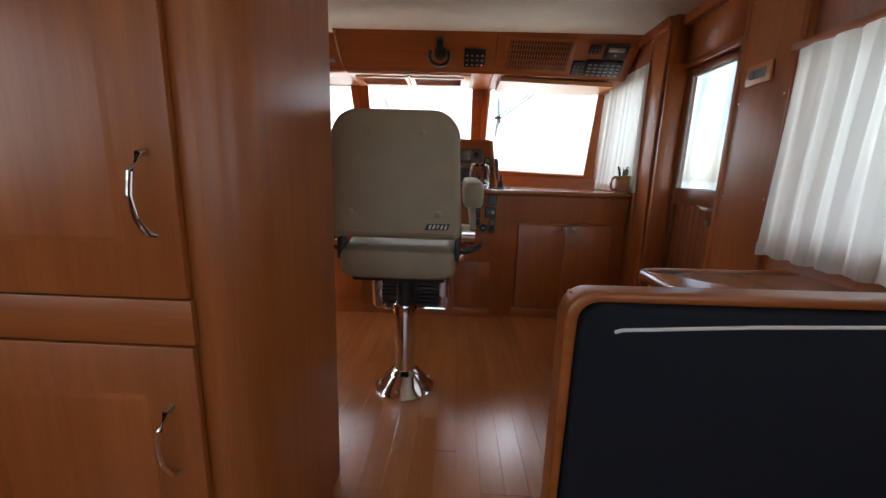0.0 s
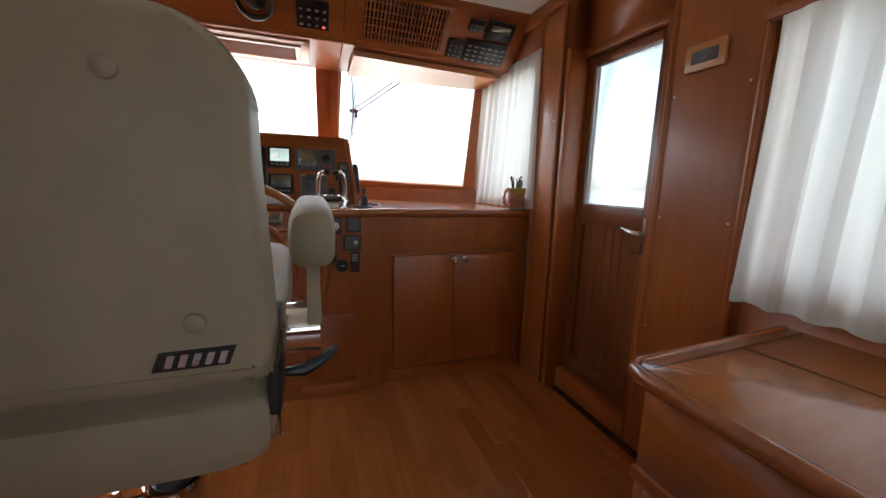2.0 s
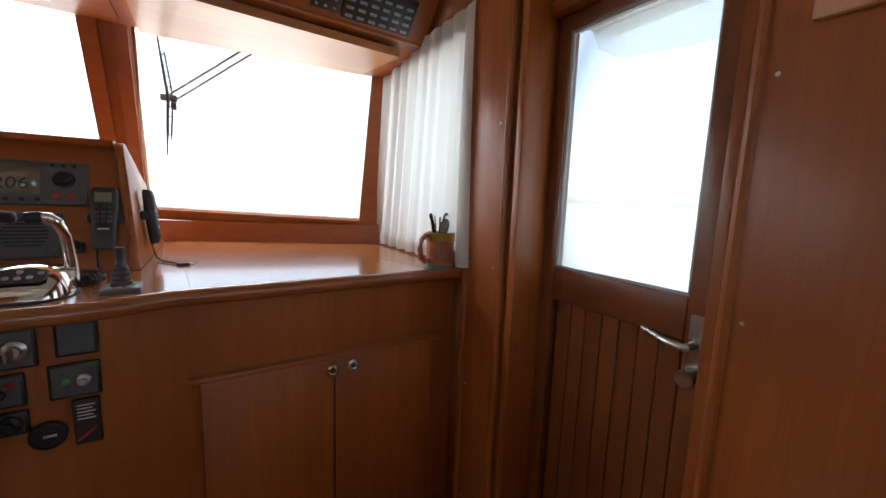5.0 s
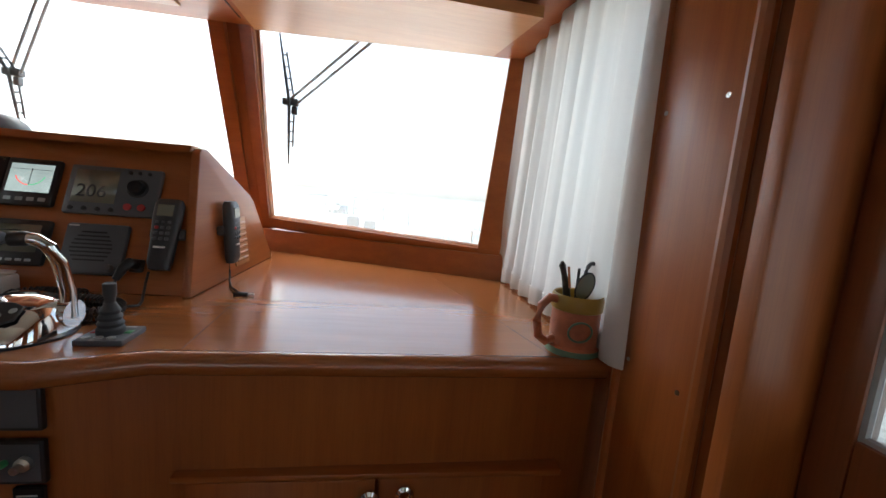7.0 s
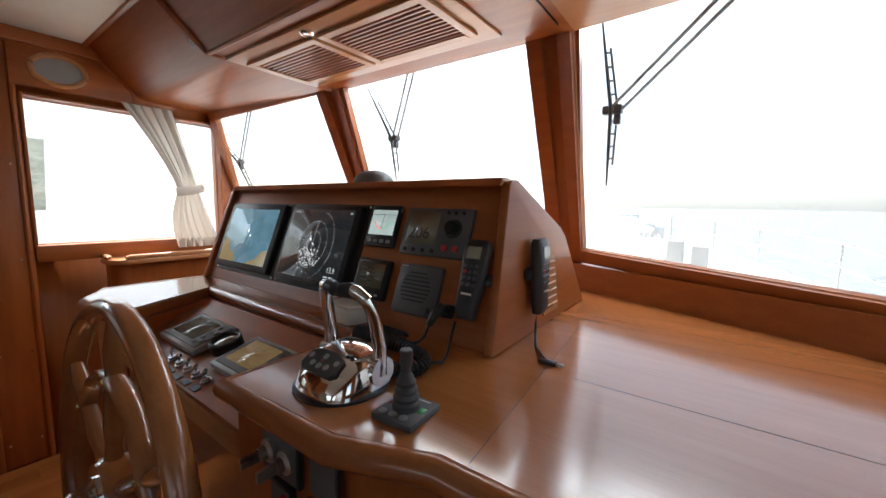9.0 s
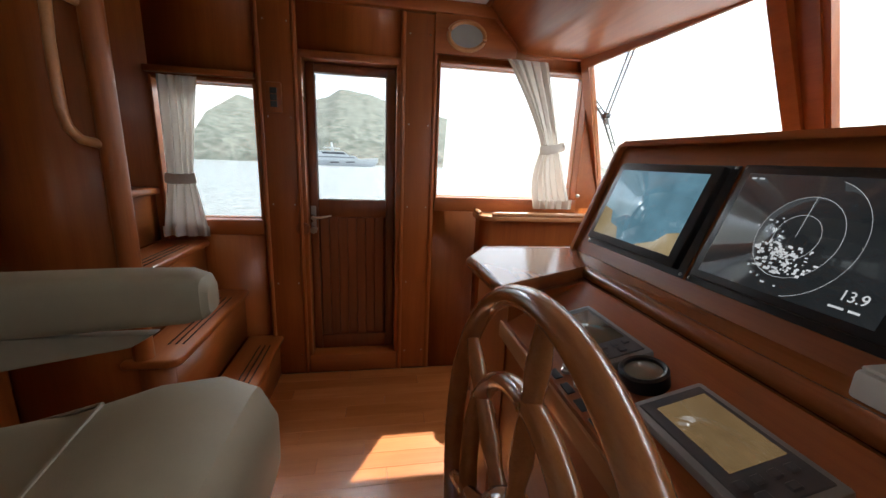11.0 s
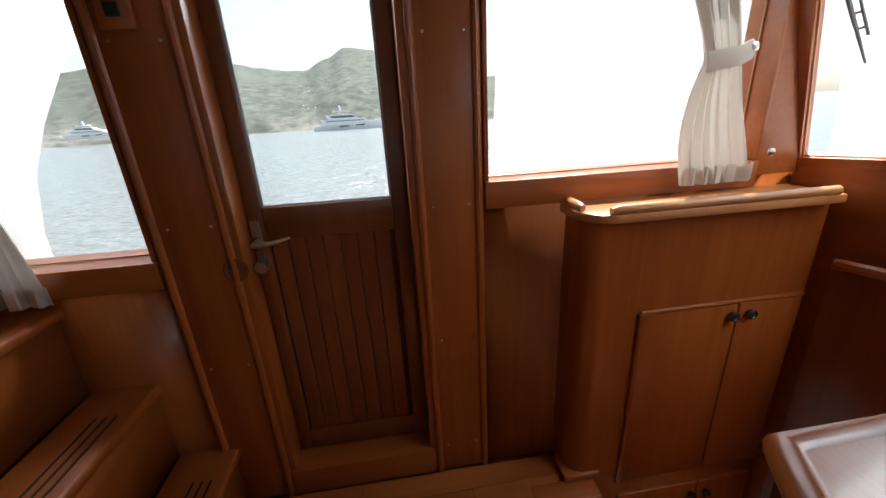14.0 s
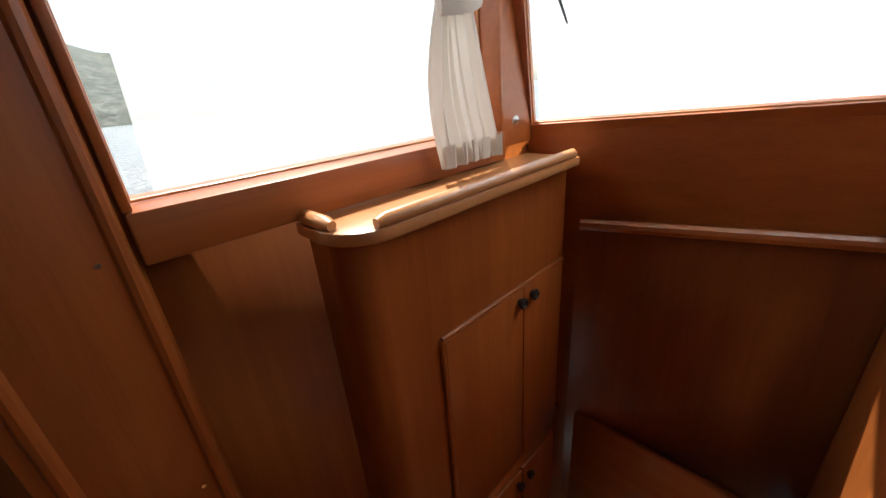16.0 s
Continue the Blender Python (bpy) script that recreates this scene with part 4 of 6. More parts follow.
bm = bmesh.new()
tube(bm, bend([(0.512, 3.568, 1.045), (0.508, 3.555, 1.02), (0.495, 3.538, 1.008), (0.468, 3.53, 1.012)]), 0.0034, 8)
spiral(bm, bend([(0.468, 3.53, 1.0165), (0.42, 3.535, 1.0165), (0.37, 3.53, 1.0165), (0.345, 3.505, 1.0165), (0.37, 3.48, 1.0165), (0.45, 3.482, 1.018), (0.53, 3.485, 1.0165), (0.585, 3.462, 1.0165), (0.602, 3.42, 1.0165), (0.58, 3.392, 1.0165), (0.53, 3.398, 1.0165), (0.47, 3.43, 1.0165)]), 62, 0.0125, 0.0032)
solo("coiled_cable", bm, BLACK, "black coiled radio cable looped on the worktop", "cable", at=(0.45, 3.47, 1.0))
wb = thing("plastic_box", "white plastic box lying on the worktop", "box", (0.24, 3.57, 1.0))
part("case", prism(bmesh.new(), [(0.15, 3.535), (0.265, 3.53), (0.28, 3.60), (0.15, 3.612)], "z", 1.0, 1.045, 0.008), OFFWHITE, wb)
part("lid", prism(bmesh.new(), [(0.155, 3.54), (0.26, 3.535), (0.274, 3.597), (0.155, 3.608)], "z", 1.045, 1.052, 0.003), OFFWHITE, wb)
# compass dome behind the pod
cd = thing("compass", "black dome compass on top of the pod", "compass", (-0.02, 3.88, 1.33))
part("base", lathe(bmesh.new(), [(0.09, -0.02), (0.09, 0.05), (0.085, 0.055), (0.001, 0.055)], 28, (-0.02, 3.90, 1.335)), BLACK, cd)
part("dome", lathe(bmesh.new(), [(0.082, 0.055), (0.079, 0.075), (0.068, 0.098), (0.045, 0.116), (0.018, 0.122), (0.001, 0.123)], 28, (-0.02, 3.90, 1.335)), GREY, cd)
part("bracket", box(0.05, 0.105, 3.87, 3.92, 1.32, 1.40, 0.006), BLACK, cd)

# ---- things on the sloping panel ----
pd = Vector((0, 0.285, 0.073)).normalized()
PANEL = Matrix(((1, 0, 0, 0), (0, pd.y, -pd.z, 3.205), (0, pd.z, pd.y, 0.8952), (0, 0, 0, 1)))


def panel_display(name, label, x0, x1, s0, s1, mat):
    t = instrument(name, label, x0, x1, s0, s1, 0.02, GREYL, PANEL, 0.006)
    w = x1 - x0
    part("bezel", slab(x0 + 0.012, x1 - 0.012, s0 + 0.012, s1 - 0.012, 0.019, 0.0225, 0.0015, 1), GREY, t, m=PANEL)
    part("screen", slab(x0 + 0.03, x0 + w * 0.72, s0 + 0.03, s1 - 0.02, 0.022, 0.0232, 0), mat, t, m=PANEL)
    for k in range(4):
        part("button", slab(x0 + w * 0.77, x0 + w * 0.83, s0 + 0.02 + 0.024 * k, s0 + 0.034 + 0.024 * k, 0.022, 0.0265, 0.002, 1), GREY, t, m=PANEL)
    for k in range(2):
        part("button", slab(x0 + w * 0.86, x0 + w * 0.92, s0 + 0.03 + 0.04 * k, s0 + 0.046 + 0.04 * k, 0.022, 0.0265, 0.002, 1), GREY, t, m=PANEL)
    return t


panel_display("plotter", "grey navigation display with a pale glare-lit screen", -0.30, -0.06, 0.074, 0.204, LCD)
panel_display("depth_display", "grey colour display with a brown chart screen", 0.045, 0.265, 0.072, 0.206, SCR_BROWN)
dl = thing("dial", "round black-rimmed dial on the sloping panel", "dial", PANEL @ Vector((-0.014, 0.145, 0)))
part("rim", lathe(bmesh.new(), [(0.042, 0), (0.042, 0.026), (0.038, 0.03), (0.033, 0.028), (0.033, 0.02), (0.001, 0.02)], 28, (-0.014, 0.145, 0)), BLACK, dl, m=PANEL)
part("face", lathe(bmesh.new(), [(0.033, 0.0215), (0.02, 0.0245), (0.001, 0.0255)], 28, (-0.014, 0.145, 0)), LCD, dl, m=PANEL)
for k in range(5):
    x = -0.102 + 0.05 * k
    sw = thing("toggle_switch", "chrome toggle switch with a black label", "switch", PANEL @ Vector((x, 0.04, 0)), group="toggle switches on the panel")
    part("label_plate", slab(x - 0.016, x + 0.016, 0.006, 0.022, 0.0, 0.003, 0.001, 1), BLACK, sw, m=PANEL)
    part("nut", lathe(bmesh.new(), [(0.013, 0), (0.013, 0.006), (0.009, 0.008), (0.009, 0.014), (0.001, 0.014)], 8, (x, 0.040, 0)), STEEL, sw, m=PANEL)
    part("toggle", tube(bmesh.new(), [(x, 0.040, 0.012), (x, 0.044, 0.026), (x, 0.048, 0.032)], [0.004, 0.0065, 0.004], 10), CHROME, sw, m=PANEL)

# ---- throttle, joystick ----
TS = Matrix.Translation((0.508, 3.316, 1.0)) @ Matrix.Scale(0.9, 4) @ Matrix.Translation((-0.528, -3.335, -1.0))
th = thing("throttle", "chrome twin-lever engine control with black grips", "engine control", (0.508, 3.316, 1.0))
tc = Vector((0.528, 3.335, 1.0))
rings = []
for z, w, dy, oy in ((0.0, 0.088, 0.085, 0.0), (0.006, 0.088, 0.085, 0.0), (0.03, 0.084, 0.078, 0.004), (0.052, 0.078, 0.066, 0.010), (0.07, 0.062, 0.046, 0.02), (0.08, 0.035, 0.024, 0.026), (0.083, 0.004, 0.003, 0.027)):
    rings.append([tc + Vector((w * math.copysign(abs(math.cos(q)) ** 0.75, math.cos(q)), oy + dy * math.copysign(abs(math.sin(q)) ** 0.75, math.sin(q)), z)) for q in [2 * math.pi * i / 28 for i in range(28)]])
part("housing", loft(bmesh.new(), rings), CHROME, th, m=TS)
part("gasket", lathe(bmesh.new(), [(0.098, 0.0), (0.098, 0.004), (0.09, 0.005)], 28, tuple(tc)), BLACK, th, m=TS)
KP = Matrix.Translation(tc + Vector((0, -0.044, 0.059))) @ Matrix.Rotation(radians(33), 4, "X") @ Matrix.Scale(0.85, 4)
kp = part("keypad", prism(bmesh.new(), [(-0.062, -0.02), (-0.045, -0.034), (0.045, -0.034), (0.062, -0.02), (0.058, 0.018), (0.03, 0.03), (-0.03, 0.03), (-0.058, 0.018)], "z", 0.0, 0.006, 0.002, 1), BLACK, th, m=TS @ KP)
for i, (x, y) in enumerate(((-0.045, 0.004), (-0.024, -0.012), (0.0, -0.014), (0.0, 0.012), (0.024, -0.012), (0.045, 0.004))):
    part("button", lathe(bmesh.new(), [(0.0075, 0.005), (0.0075, 0.0075), (0.0062, 0.008), (0.0058, 0.0074), (0.001, 0.0074)], 14, (x, y, 0)), GREYL, kp, m=TS @ KP)
part("indicator", box(-0.003, 0.003, -0.002, 0.002, 0.005, 0.008), RED, kp, m=TS @ KP)
for s in (-1, 1):
    hx = tc.x + s * 0.076
    part("pivot", rod(bmesh.new(), (hx - s * 0.02, tc.y + 0.03, 1.038), (hx + s * 0.012, tc.y + 0.03, 1.038), 0.03, 20), CHROME, th, m=TS)
    pts = [(hx, tc.y + 0.03, 1.03), (hx, tc.y + 0.032, 1.09), (hx - s * 0.004, tc.y + 0.02, 1.15), (hx - s * 0.012, tc.y + 0.008, 1.185), (hx - s * 0.026, tc.y, 1.2), (hx - s * 0.04, tc.y - 0.003, 1.201)]
    lv = part("lever", tube(bmesh.new(), pts, [0.016, 0.014, 0.0135, 0.013, 0.013, 0.012], 14), CHROME, th, m=TS)
    part("grip", tube(bmesh.new(), [(hx - s * 0.036, tc.y - 0.003, 1.201), (hx - s * 0.042, tc.y - 0.003, 1.201), (hx - s * 0.066, tc.y - 0.006, 1.198), (hx - s * 0.07, tc.y - 0.006, 1.198)], [0.012, 0.0155, 0.0145, 0.008], 14), BLACK, lv, m=TS)
js = thing("joystick", "grey thruster joystick on a square plate", "joystick", (0.673, 3.308, 1.0))
JM = Matrix.Translation((0.673, 3.308, 1.0)) @ Matrix.Rotation(radians(4), 4, "Z")
part("plate", box(-0.039, 0.039, -0.04, 0.04, 0.0, 0.012, 0.003), GREY, js, m=JM)
part("boot", lathe(bmesh.new(), [(0.022, 0.012), (0.022, 0.022), (0.019, 0.026), (0.021, 0.032), (0.017, 0.038), (0.019, 0.044), (0.015, 0.05), (0.016, 0.056), (0.012, 0.064), (0.008, 0.072), (0.001, 0.073)], 20), RUBBER, js, m=JM)
part("stick", lathe(bmesh.new(), [(0.008, 0.07), (0.008, 0.08), (0.0105, 0.084), (0.0105, 0.106), (0.009, 0.108), (0.001, 0.108)], 16), RUBBER, js, m=JM)
for k, mt in enumerate((GREYL, GREYL, GREYL)):
    part("button", lathe(bmesh.new(), [(0.007, 0.011), (0.007, 0.014), (0.001, 0.0145)], 12, (-0.024 + 0.02 * k, -0.028, 0)), mt, js, m=JM)
part("mark", box(0.022, 0.033, -0.004, 0.012, 0.0118, 0.0126), GREEN, js, "green arrow mark", m=JM)
part("mark", box(-0.033, -0.024, -0.004, 0.012, 0.0118, 0.0126), RED, js, "red arrow mark", m=JM)
part("name_bar", box(0.0, 0.026, 0.029, 0.033, 0.0118, 0.0124), LABELINK, js, m=JM)

# ---- switch panels on the console's face ----
FY = 3.205


def switch_panel(name, label, x0, x1, z0, z1, knobs, mats=(STEEL,)):
    t = thing(name, label, "switch panel", ((x0 + x1) / 2, FY, (z0 + z1) / 2), group="switch panels on the console")
    part("plate", box(x0, x1, FY - 0.008, FY + 0.003, z0, z1, 0.003), BLACK, t)
    part("border", prism(bmesh.new(), [(x0 + 0.006, z0 + 0.006), (x1 - 0.006, z0 + 0.006), (x1 - 0.006, z1 - 0.006), (x0 + 0.006, z1 - 0.006)], "y", FY - 0.0086, FY - 0.008), GREY, t)
    for i, (x, z, r) in enumerate(knobs):
        part("knob", lathe(bmesh.new(), [(r, 0), (r, 0.008), (r * 0.6, 0.012), (r * 0.55, 0.022), (0.001, 0.023)], 18, (x, FY - 0.008, z), Matrix.Rotation(radians(90), 4, "X")), mats[i % len(mats)], t)
    return t


p = switch_panel("ignition_panel", "black twin ignition panel with two steel locks", 0.437, 0.545, 0.872, 0.958, [(0.466, 0.915, 0.02), (0.516, 0.915, 0.02)])
for x in (0.466, 0.516):
    part("key", box(x - 0.003, x + 0.003, FY - 0.06, FY - 0.03, 0.905, 0.925, 0.001, 1), STEEL, p)
switch_panel("switch_plate", "black recessed switch panel on the console", 0.572, 0.642, 0.885, 0.962, [])
switch_panel("start_panel", "black start panel with a chrome knob", 0.556, 0.642, 0.79, 0.868, [(0.615, 0.83, 0.012), (0.585, 0.83, 0.006)], (STEEL, GREEN))
switch_panel("pump_panel", "black pump panel with a red lamp", 0.458, 0.522, 0.79, 0.862, [(0.485, 0.822, 0.010), (0.502, 0.842, 0.006)], (BLACK, RED))
switch_panel("socket_panel", "small black socket with a cap", 0.468, 0.522, 0.728, 0.78, [(0.495, 0.754, 0.02)], (BLACK,))
hg = thing("hour_gauge", "round black hour gauge on the console", "gauge", (0.548, FY, 0.71), group="switch panels on the console")
part("rim", lathe(bmesh.new(), [(0.031, 0), (0.031, 0.01), (0.027, 0.012), (0.026, 0.007), (0.001, 0.007)], 26, (0.548, FY + 0.001, 0.712), Matrix.Rotation(radians(90), 4, "X")), BLACK, hg)
part("needle", box(0.54, 0.562, FY - 0.0075, FY - 0.0068, 0.708, 0.714), LABELINK, hg)
fp = thing("extinguisher_panel", "black warning panel with a red pull tag", "switch panel", (0.612, FY, 0.73), group="switch panels on the console")
part("plate", box(0.59, 0.636, FY - 0.007, FY + 0.003, 0.675, 0.782, 0.002, 1), BLACK, fp)
part("tag", tube(bmesh.new(), [(0.597, FY - 0.012, 0.69), (0.63, FY - 0.012, 0.715)], 0.0075, 8, flat=0.4), RED, fp)
bm = bmesh.new()
for k in range(5):
    bx(bm, 0.597, 0.628 - 0.004 * (k % 2), FY - 0.0078, FY - 0.007, 0.735 + 0.008 * k, 0.738 + 0.008 * k)
part("caption_bar", bm, LABELINK, fp)

# ---- steering wheel ----
wc = Vector((0.085, 3.065, 0.735))
sw = thing("steering_wheel", "varnished teak spoked steering wheel with chrome hub", "steering wheel", tuple(wc))
WM = Matrix.Translation(wc) @ Matrix.Rotation(radians(90 - 4), 4, "X")


def circle(r, n=64, h=0.0):
    return [(r * math.cos(2 * math.pi * k / n), r * math.sin(2 * math.pi * k / n), h) for k in range(n)]


part("rim", tube(bmesh.new(), circle(0.38), 0.019, 14, True, 1.25), WOOD_WHEEL, sw, m=WM)
part("inner_ring", tube(bmesh.new(), circle(0.235), 0.017, 12, True, 1.2), WOOD_WHEEL, sw, m=WM)
for k in range(6):
    an = radians(30 + 60 * k)
    q = Vector((math.cos(an), math.sin(an), 0))
    part("spoke", tube(bmesh.new(), [q * 0.05, q * 0.10, q * 0.14, q * 0.22, q * 0.25, q * 0.30, q * 0.372], [0.018, 0.014, 0.019, 0.016, 0.016, 0.019, 0.013], 12), WOOD_WHEEL, sw, m=WM)
    part("cap", lathe(bmesh.new(), [(0.008, 0.016), (0.007, 0.022), (0.001, 0.024)], 10, tuple(q * 0.235)), BRASS, sw, m=WM)
part("boss", lathe(bmesh.new(), [(0.068, -0.028), (0.072, -0.015), (0.072, 0.015), (0.064, 0.028), (0.001, 0.028)], 28), WOOD_WHEEL, sw, m=WM)
part("hub", lathe(bmesh.new(), [(0.042, 0.026), (0.042, 0.034), (0.028, 0.042), (0.028, 0.065), (0.02, 0.075), (0.001, 0.077)], 24), CHROME, sw, m=WM)
part("shaft", rod(bmesh.new(), (0, 0, -0.16), (0, 0, -0.02), 0.022, 16), STEEL, sw, m=WM)

# ---- helm chair ----
chair = thing("helm_chair", "taupe vinyl helm chair on a chrome pedestal", "chair", (0.098, 2.21, 0))
cx = 0.098
part("base_plate", lathe(bmesh.new(), [(0.152, 0.0), (0.152, 0.012), (0.142, 0.02), (0.118, 0.05), (0.085, 0.085), (0.072, 0.098), (0.06, 0.105), (0.054, 0.11)], 40, (cx, 2.21, 0)), CHROME, chair, "domed chrome base")
for k in range(6):
    an = radians(60 * k + 20)
    part("bolt", lathe(bmesh.new(), [(0.009, 0.0), (0.009, 0.006), (0.004, 0.009), (0.001, 0.009)], 8, (cx + 0.128 * math.cos(an), 2.21 + 0.128 * math.sin(an), 0.034)), STEEL, chair)
part("column", lathe(bmesh.new(), [(0.052, 0.1), (0.052, 0.40), (0.06, 0.405), (0.062, 0.45), (0.058, 0.462), (0.05, 0.466)], 32, (cx, 2.21, 0)), CHROME, chair)
part("post", lathe(bmesh.new(), [(0.044, 0.46), (0.044, 0.70)], 24, (cx, 2.21, 0)), BLACK, chair)
part("clamp_lever", tube(bmesh.new(), [(cx - 0.06, 2.2, 0.43), (cx - 0.095, 2.19, 0.435), (cx - 0.1, 2.19, 0.465)], 0.007, 8), CHROME, chair)
part("seat_frame", box(cx - 0.2, cx + 0.2, 1.95, 2.5, 0.645, 0.70, 0.01), BLACK, chair)
fr = part("footrest_frame", tube(bmesh.new(), [(cx - 0.17, 2.30, 0.70), (cx - 0.205, 2.42, 0.56), (cx - 0.205, 2.46, 0.36), (cx - 0.195, 2.465, 0.345), (cx + 0.195, 2.465, 0.345), (cx + 0.205, 2.46, 0.36), (cx + 0.205, 2.42, 0.56), (cx + 0.17, 2.30, 0.70)], 0.013, 10), CHROME, chair)
part("side_plate", box(cx - 0.2, cx - 0.16, 2.43, 2.45, 0.36, 0.56, 0.004), STEEL, fr)
part("side_plate", box(cx + 0.16, cx + 0.2, 2.43, 2.45, 0.36, 0.56, 0.004), STEEL, fr)
for k in range(8):
    part("tread_bar", box(cx - 0.16, cx + 0.16, 2.425, 2.455, 0.37 + 0.024 * k, 0.388 + 0.024 * k, 0.004, 1), BLACK, fr)


def cushion(rings_spec, n=40, p=0.32):
    rings = []
    for y, hw, z0, z1 in rings_spec:
        ring = []
        for i in range(n):
            q = 2 * math.pi * i / n
            c, s = math.cos(q), math.sin(q)
            ring.append((cx + hw * math.copysign(abs(c) ** p, c), y, (z0 + z1) / 2 + (z1 - z0) / 2 * math.copysign(abs(s) ** 0.42, s)))
        rings.append(ring)
    return loft(bmesh.new(), rings)


part("seat", cushion([(1.90, 0.19, 0.70, 0.76), (1.907, 0.222, 0.677, 0.785), (1.925, 0.238, 0.667, 0.80), (1.98, 0.243, 0.664, 0.808), (2.2, 0.245, 0.69, 0.84), (2.42, 0.247, 0.72, 0.88), (2.54, 0.248, 0.75, 0.92), (2.64, 0.243, 0.75, 0.935), (2.70, 0.232, 0.74, 0.915), (2.73, 0.212, 0.74, 0.87), (2.738, 0.18, 0.765, 0.825)]), VINYL, chair)
part("piping", tube(bmesh.new(), [(cx - 0.245, 2.2, 0.80), (cx - 0.2, 2.46, 0.893), (cx, 2.50, 0.906), (cx + 0.2, 2.46, 0.893), (cx + 0.245, 2.2, 0.80)], 0.004, 6), VINYL_SEAM, chair)
# backrest: shouldered outline, slightly hollow towards the sitter
out = [(-0.215, 0.852), (0.215, 0.852)] + arc(0.225, 0.885, 0.032, -60, 0, 4) + [(0.252, 1.0), (0.243, 1.16)] + arc(0.135, 1.225, 0.108, 8, 88, 9) + arc(-0.135, 1.225, 0.108, 92, 172, 9) + [(-0.243, 1.16), (-0.252, 1.0)] + arc(-0.225, 0.885, 0.032, 180, 240, 4)
out = [(cx + x, z) for x, z in out]
part("backrest", prism(bmesh.new(), out, "y", 1.832, 1.965, 0.026, 4), VINYL, chair)
for x, z in ((-0.103, 1.251), (0.103, 1.251), (-0.168, 0.952), (0.168, 0.952)):
    part("button", lathe(bmesh.new(), [(0.0135, 0), (0.0125, 0.006), (0.007, 0.009), (0.001, 0.0095)], 18, (cx + x, 1.833, z), Matrix.Rotation(radians(90), 4, "X")), VINYL_SEAM, chair)
bd = part("badge", prism(bmesh.new(), [(cx + 0.118, 0.892), (cx + 0.205, 0.894), (cx + 0.214, 0.918), (cx + 0.127, 0.916)], "y", 1.826, 1.834), BLACK, chair, "black and silver maker's badge")
bm = bmesh.new()
for k in range(5):
    x = cx + 0.132 + 0.015 * k
    prism(bm, [(x, 0.897), (x + 0.008, 0.897), (x + 0.013, 0.913), (x + 0.005, 0.913)], "y", 1.8248, 1.826)
part("emblem_bar", bm, STEEL, bd)
for s in (-1, 1):
    ax = cx + s * 0.312
    rings = []
    for y, w, z0, z1 in ((2.095, 0.026, 0.975, 1.055), (2.105, 0.04, 0.96, 1.07), (2.13, 0.047, 0.955, 1.078), (2.25, 0.048, 0.97, 1.083), (2.45, 0.046, 0.985, 1.09), (2.56, 0.043, 0.992, 1.09), (2.59, 0.036, 1.0, 1.08), (2.60, 0.024, 1.01, 1.065)):
        rings.append([(ax + w * math.copysign(abs(math.cos(q)) ** 0.5, math.cos(q)), y, (z0 + z1) / 2 + (z1 - z0) / 2 * math.copysign(abs(math.sin(q)) ** 0.55, math.sin(q))) for q in [2 * math.pi * i / 24 for i in range(24)]])
    part("armrest", loft(bmesh.new(), rings), VINYL, chair)
    part("arm_support", prism(bmesh.new(), [(1.99, 0.875), (2.05, 0.87), (2.45, 0.94), (2.50, 0.97), (2.14, 0.965)], "x", ax - 0.013, ax + 0.013, 0.005), VINYL_SEAM, chair)
    part("pivot", rod(bmesh.new(), (cx + s * 0.262, 2.06, 0.85), (cx + s * 0.322, 2.06, 0.85), 0.05, 28), CHROME, chair, "chrome armrest pivot")
    part("bracket", prism(bmesh.new(), [(1.93, 0.745), (2.03, 0.74), (2.05, 0.91), (1.95, 0.92)], "x", min(cx + s * 0.235, cx + s * 0.256), max(cx + s * 0.235, cx + s * 0.256), 0.006), BLACK, chair)
    part("tilt_lever", tube(bmesh.new(), [(cx + s * 0.25, 2.03, 0.772), (cx + s * 0.29, 2.03, 0.772), (cx + s * 0.32, 2.04, 0.782), (cx + s * 0.352, 2.06, 0.796)], [0.008, 0.013, 0.012, 0.009], 10), BLACK, chair)

chair.location.y -= 0.045   # stands a little further aft

# ---- overhead box with instruments, header beyond it ----
ovh = thing("overhead_console", "cherry overhead console with vents and instruments", "overhead console", (0.5, 3.7, 2.1))
secs = []
for x, lz, by, bz in ((-0.60, 1.90, 4.17, 1.905), (0.60, 1.90, 4.16, 1.895), (1.64, 1.872, 3.975, 1.835)):
    secs.append([(x, 3.335, CEIL_Z + 0.01), (x, 3.565, lz + 0.012), (x, 3.578, lz + 0.001), (x, 3.60, lz), (x, by, bz), (x, by, CEIL_Z + 0.01)])
part("body", loft(bmesh.new(), secs), WOOD_X, ovh)
part("corner_post", tube(bmesh.new(), [(-0.60, 3.335, 2.115), (-0.60, 3.572, 1.905), (-0.60, 4.16, 1.905)], 0.012, 8), WOOD_X, ovh)
part("lip", tube(bmesh.new(), [(-0.60, 3.585, 1.903), (0.60, 3.585, 1.903), (1.63, 3.585, 1.876)], 0.011, 8), WOOD_X, ovh)
part("seam", box(0.594, 0.598, 3.60, 4.1, 1.893, 1.8985), DARKLINE, ovh)
d2 = Vector((0, -0.737, 0.676))
OVH = Matrix(((1, 0, 0, 0), (0, d2.y, -d2.z, 3.571), (0, d2.z, d2.y, 1.909), (0, 0, 0, 1)))
OVR = Matrix(((1, 0, 0, 0), (0, d2.y, -d2.z, 3.571), (-0.0235, d2.z, d2.y, 1.909 + 0.0141 - 0.002), (0, 0, 0, 1)))
part("seam", slab(0.594, 0.598, 0.0, 0.31, -0.002, 0.0012, 0), DARKLINE, ovh, m=OVH)
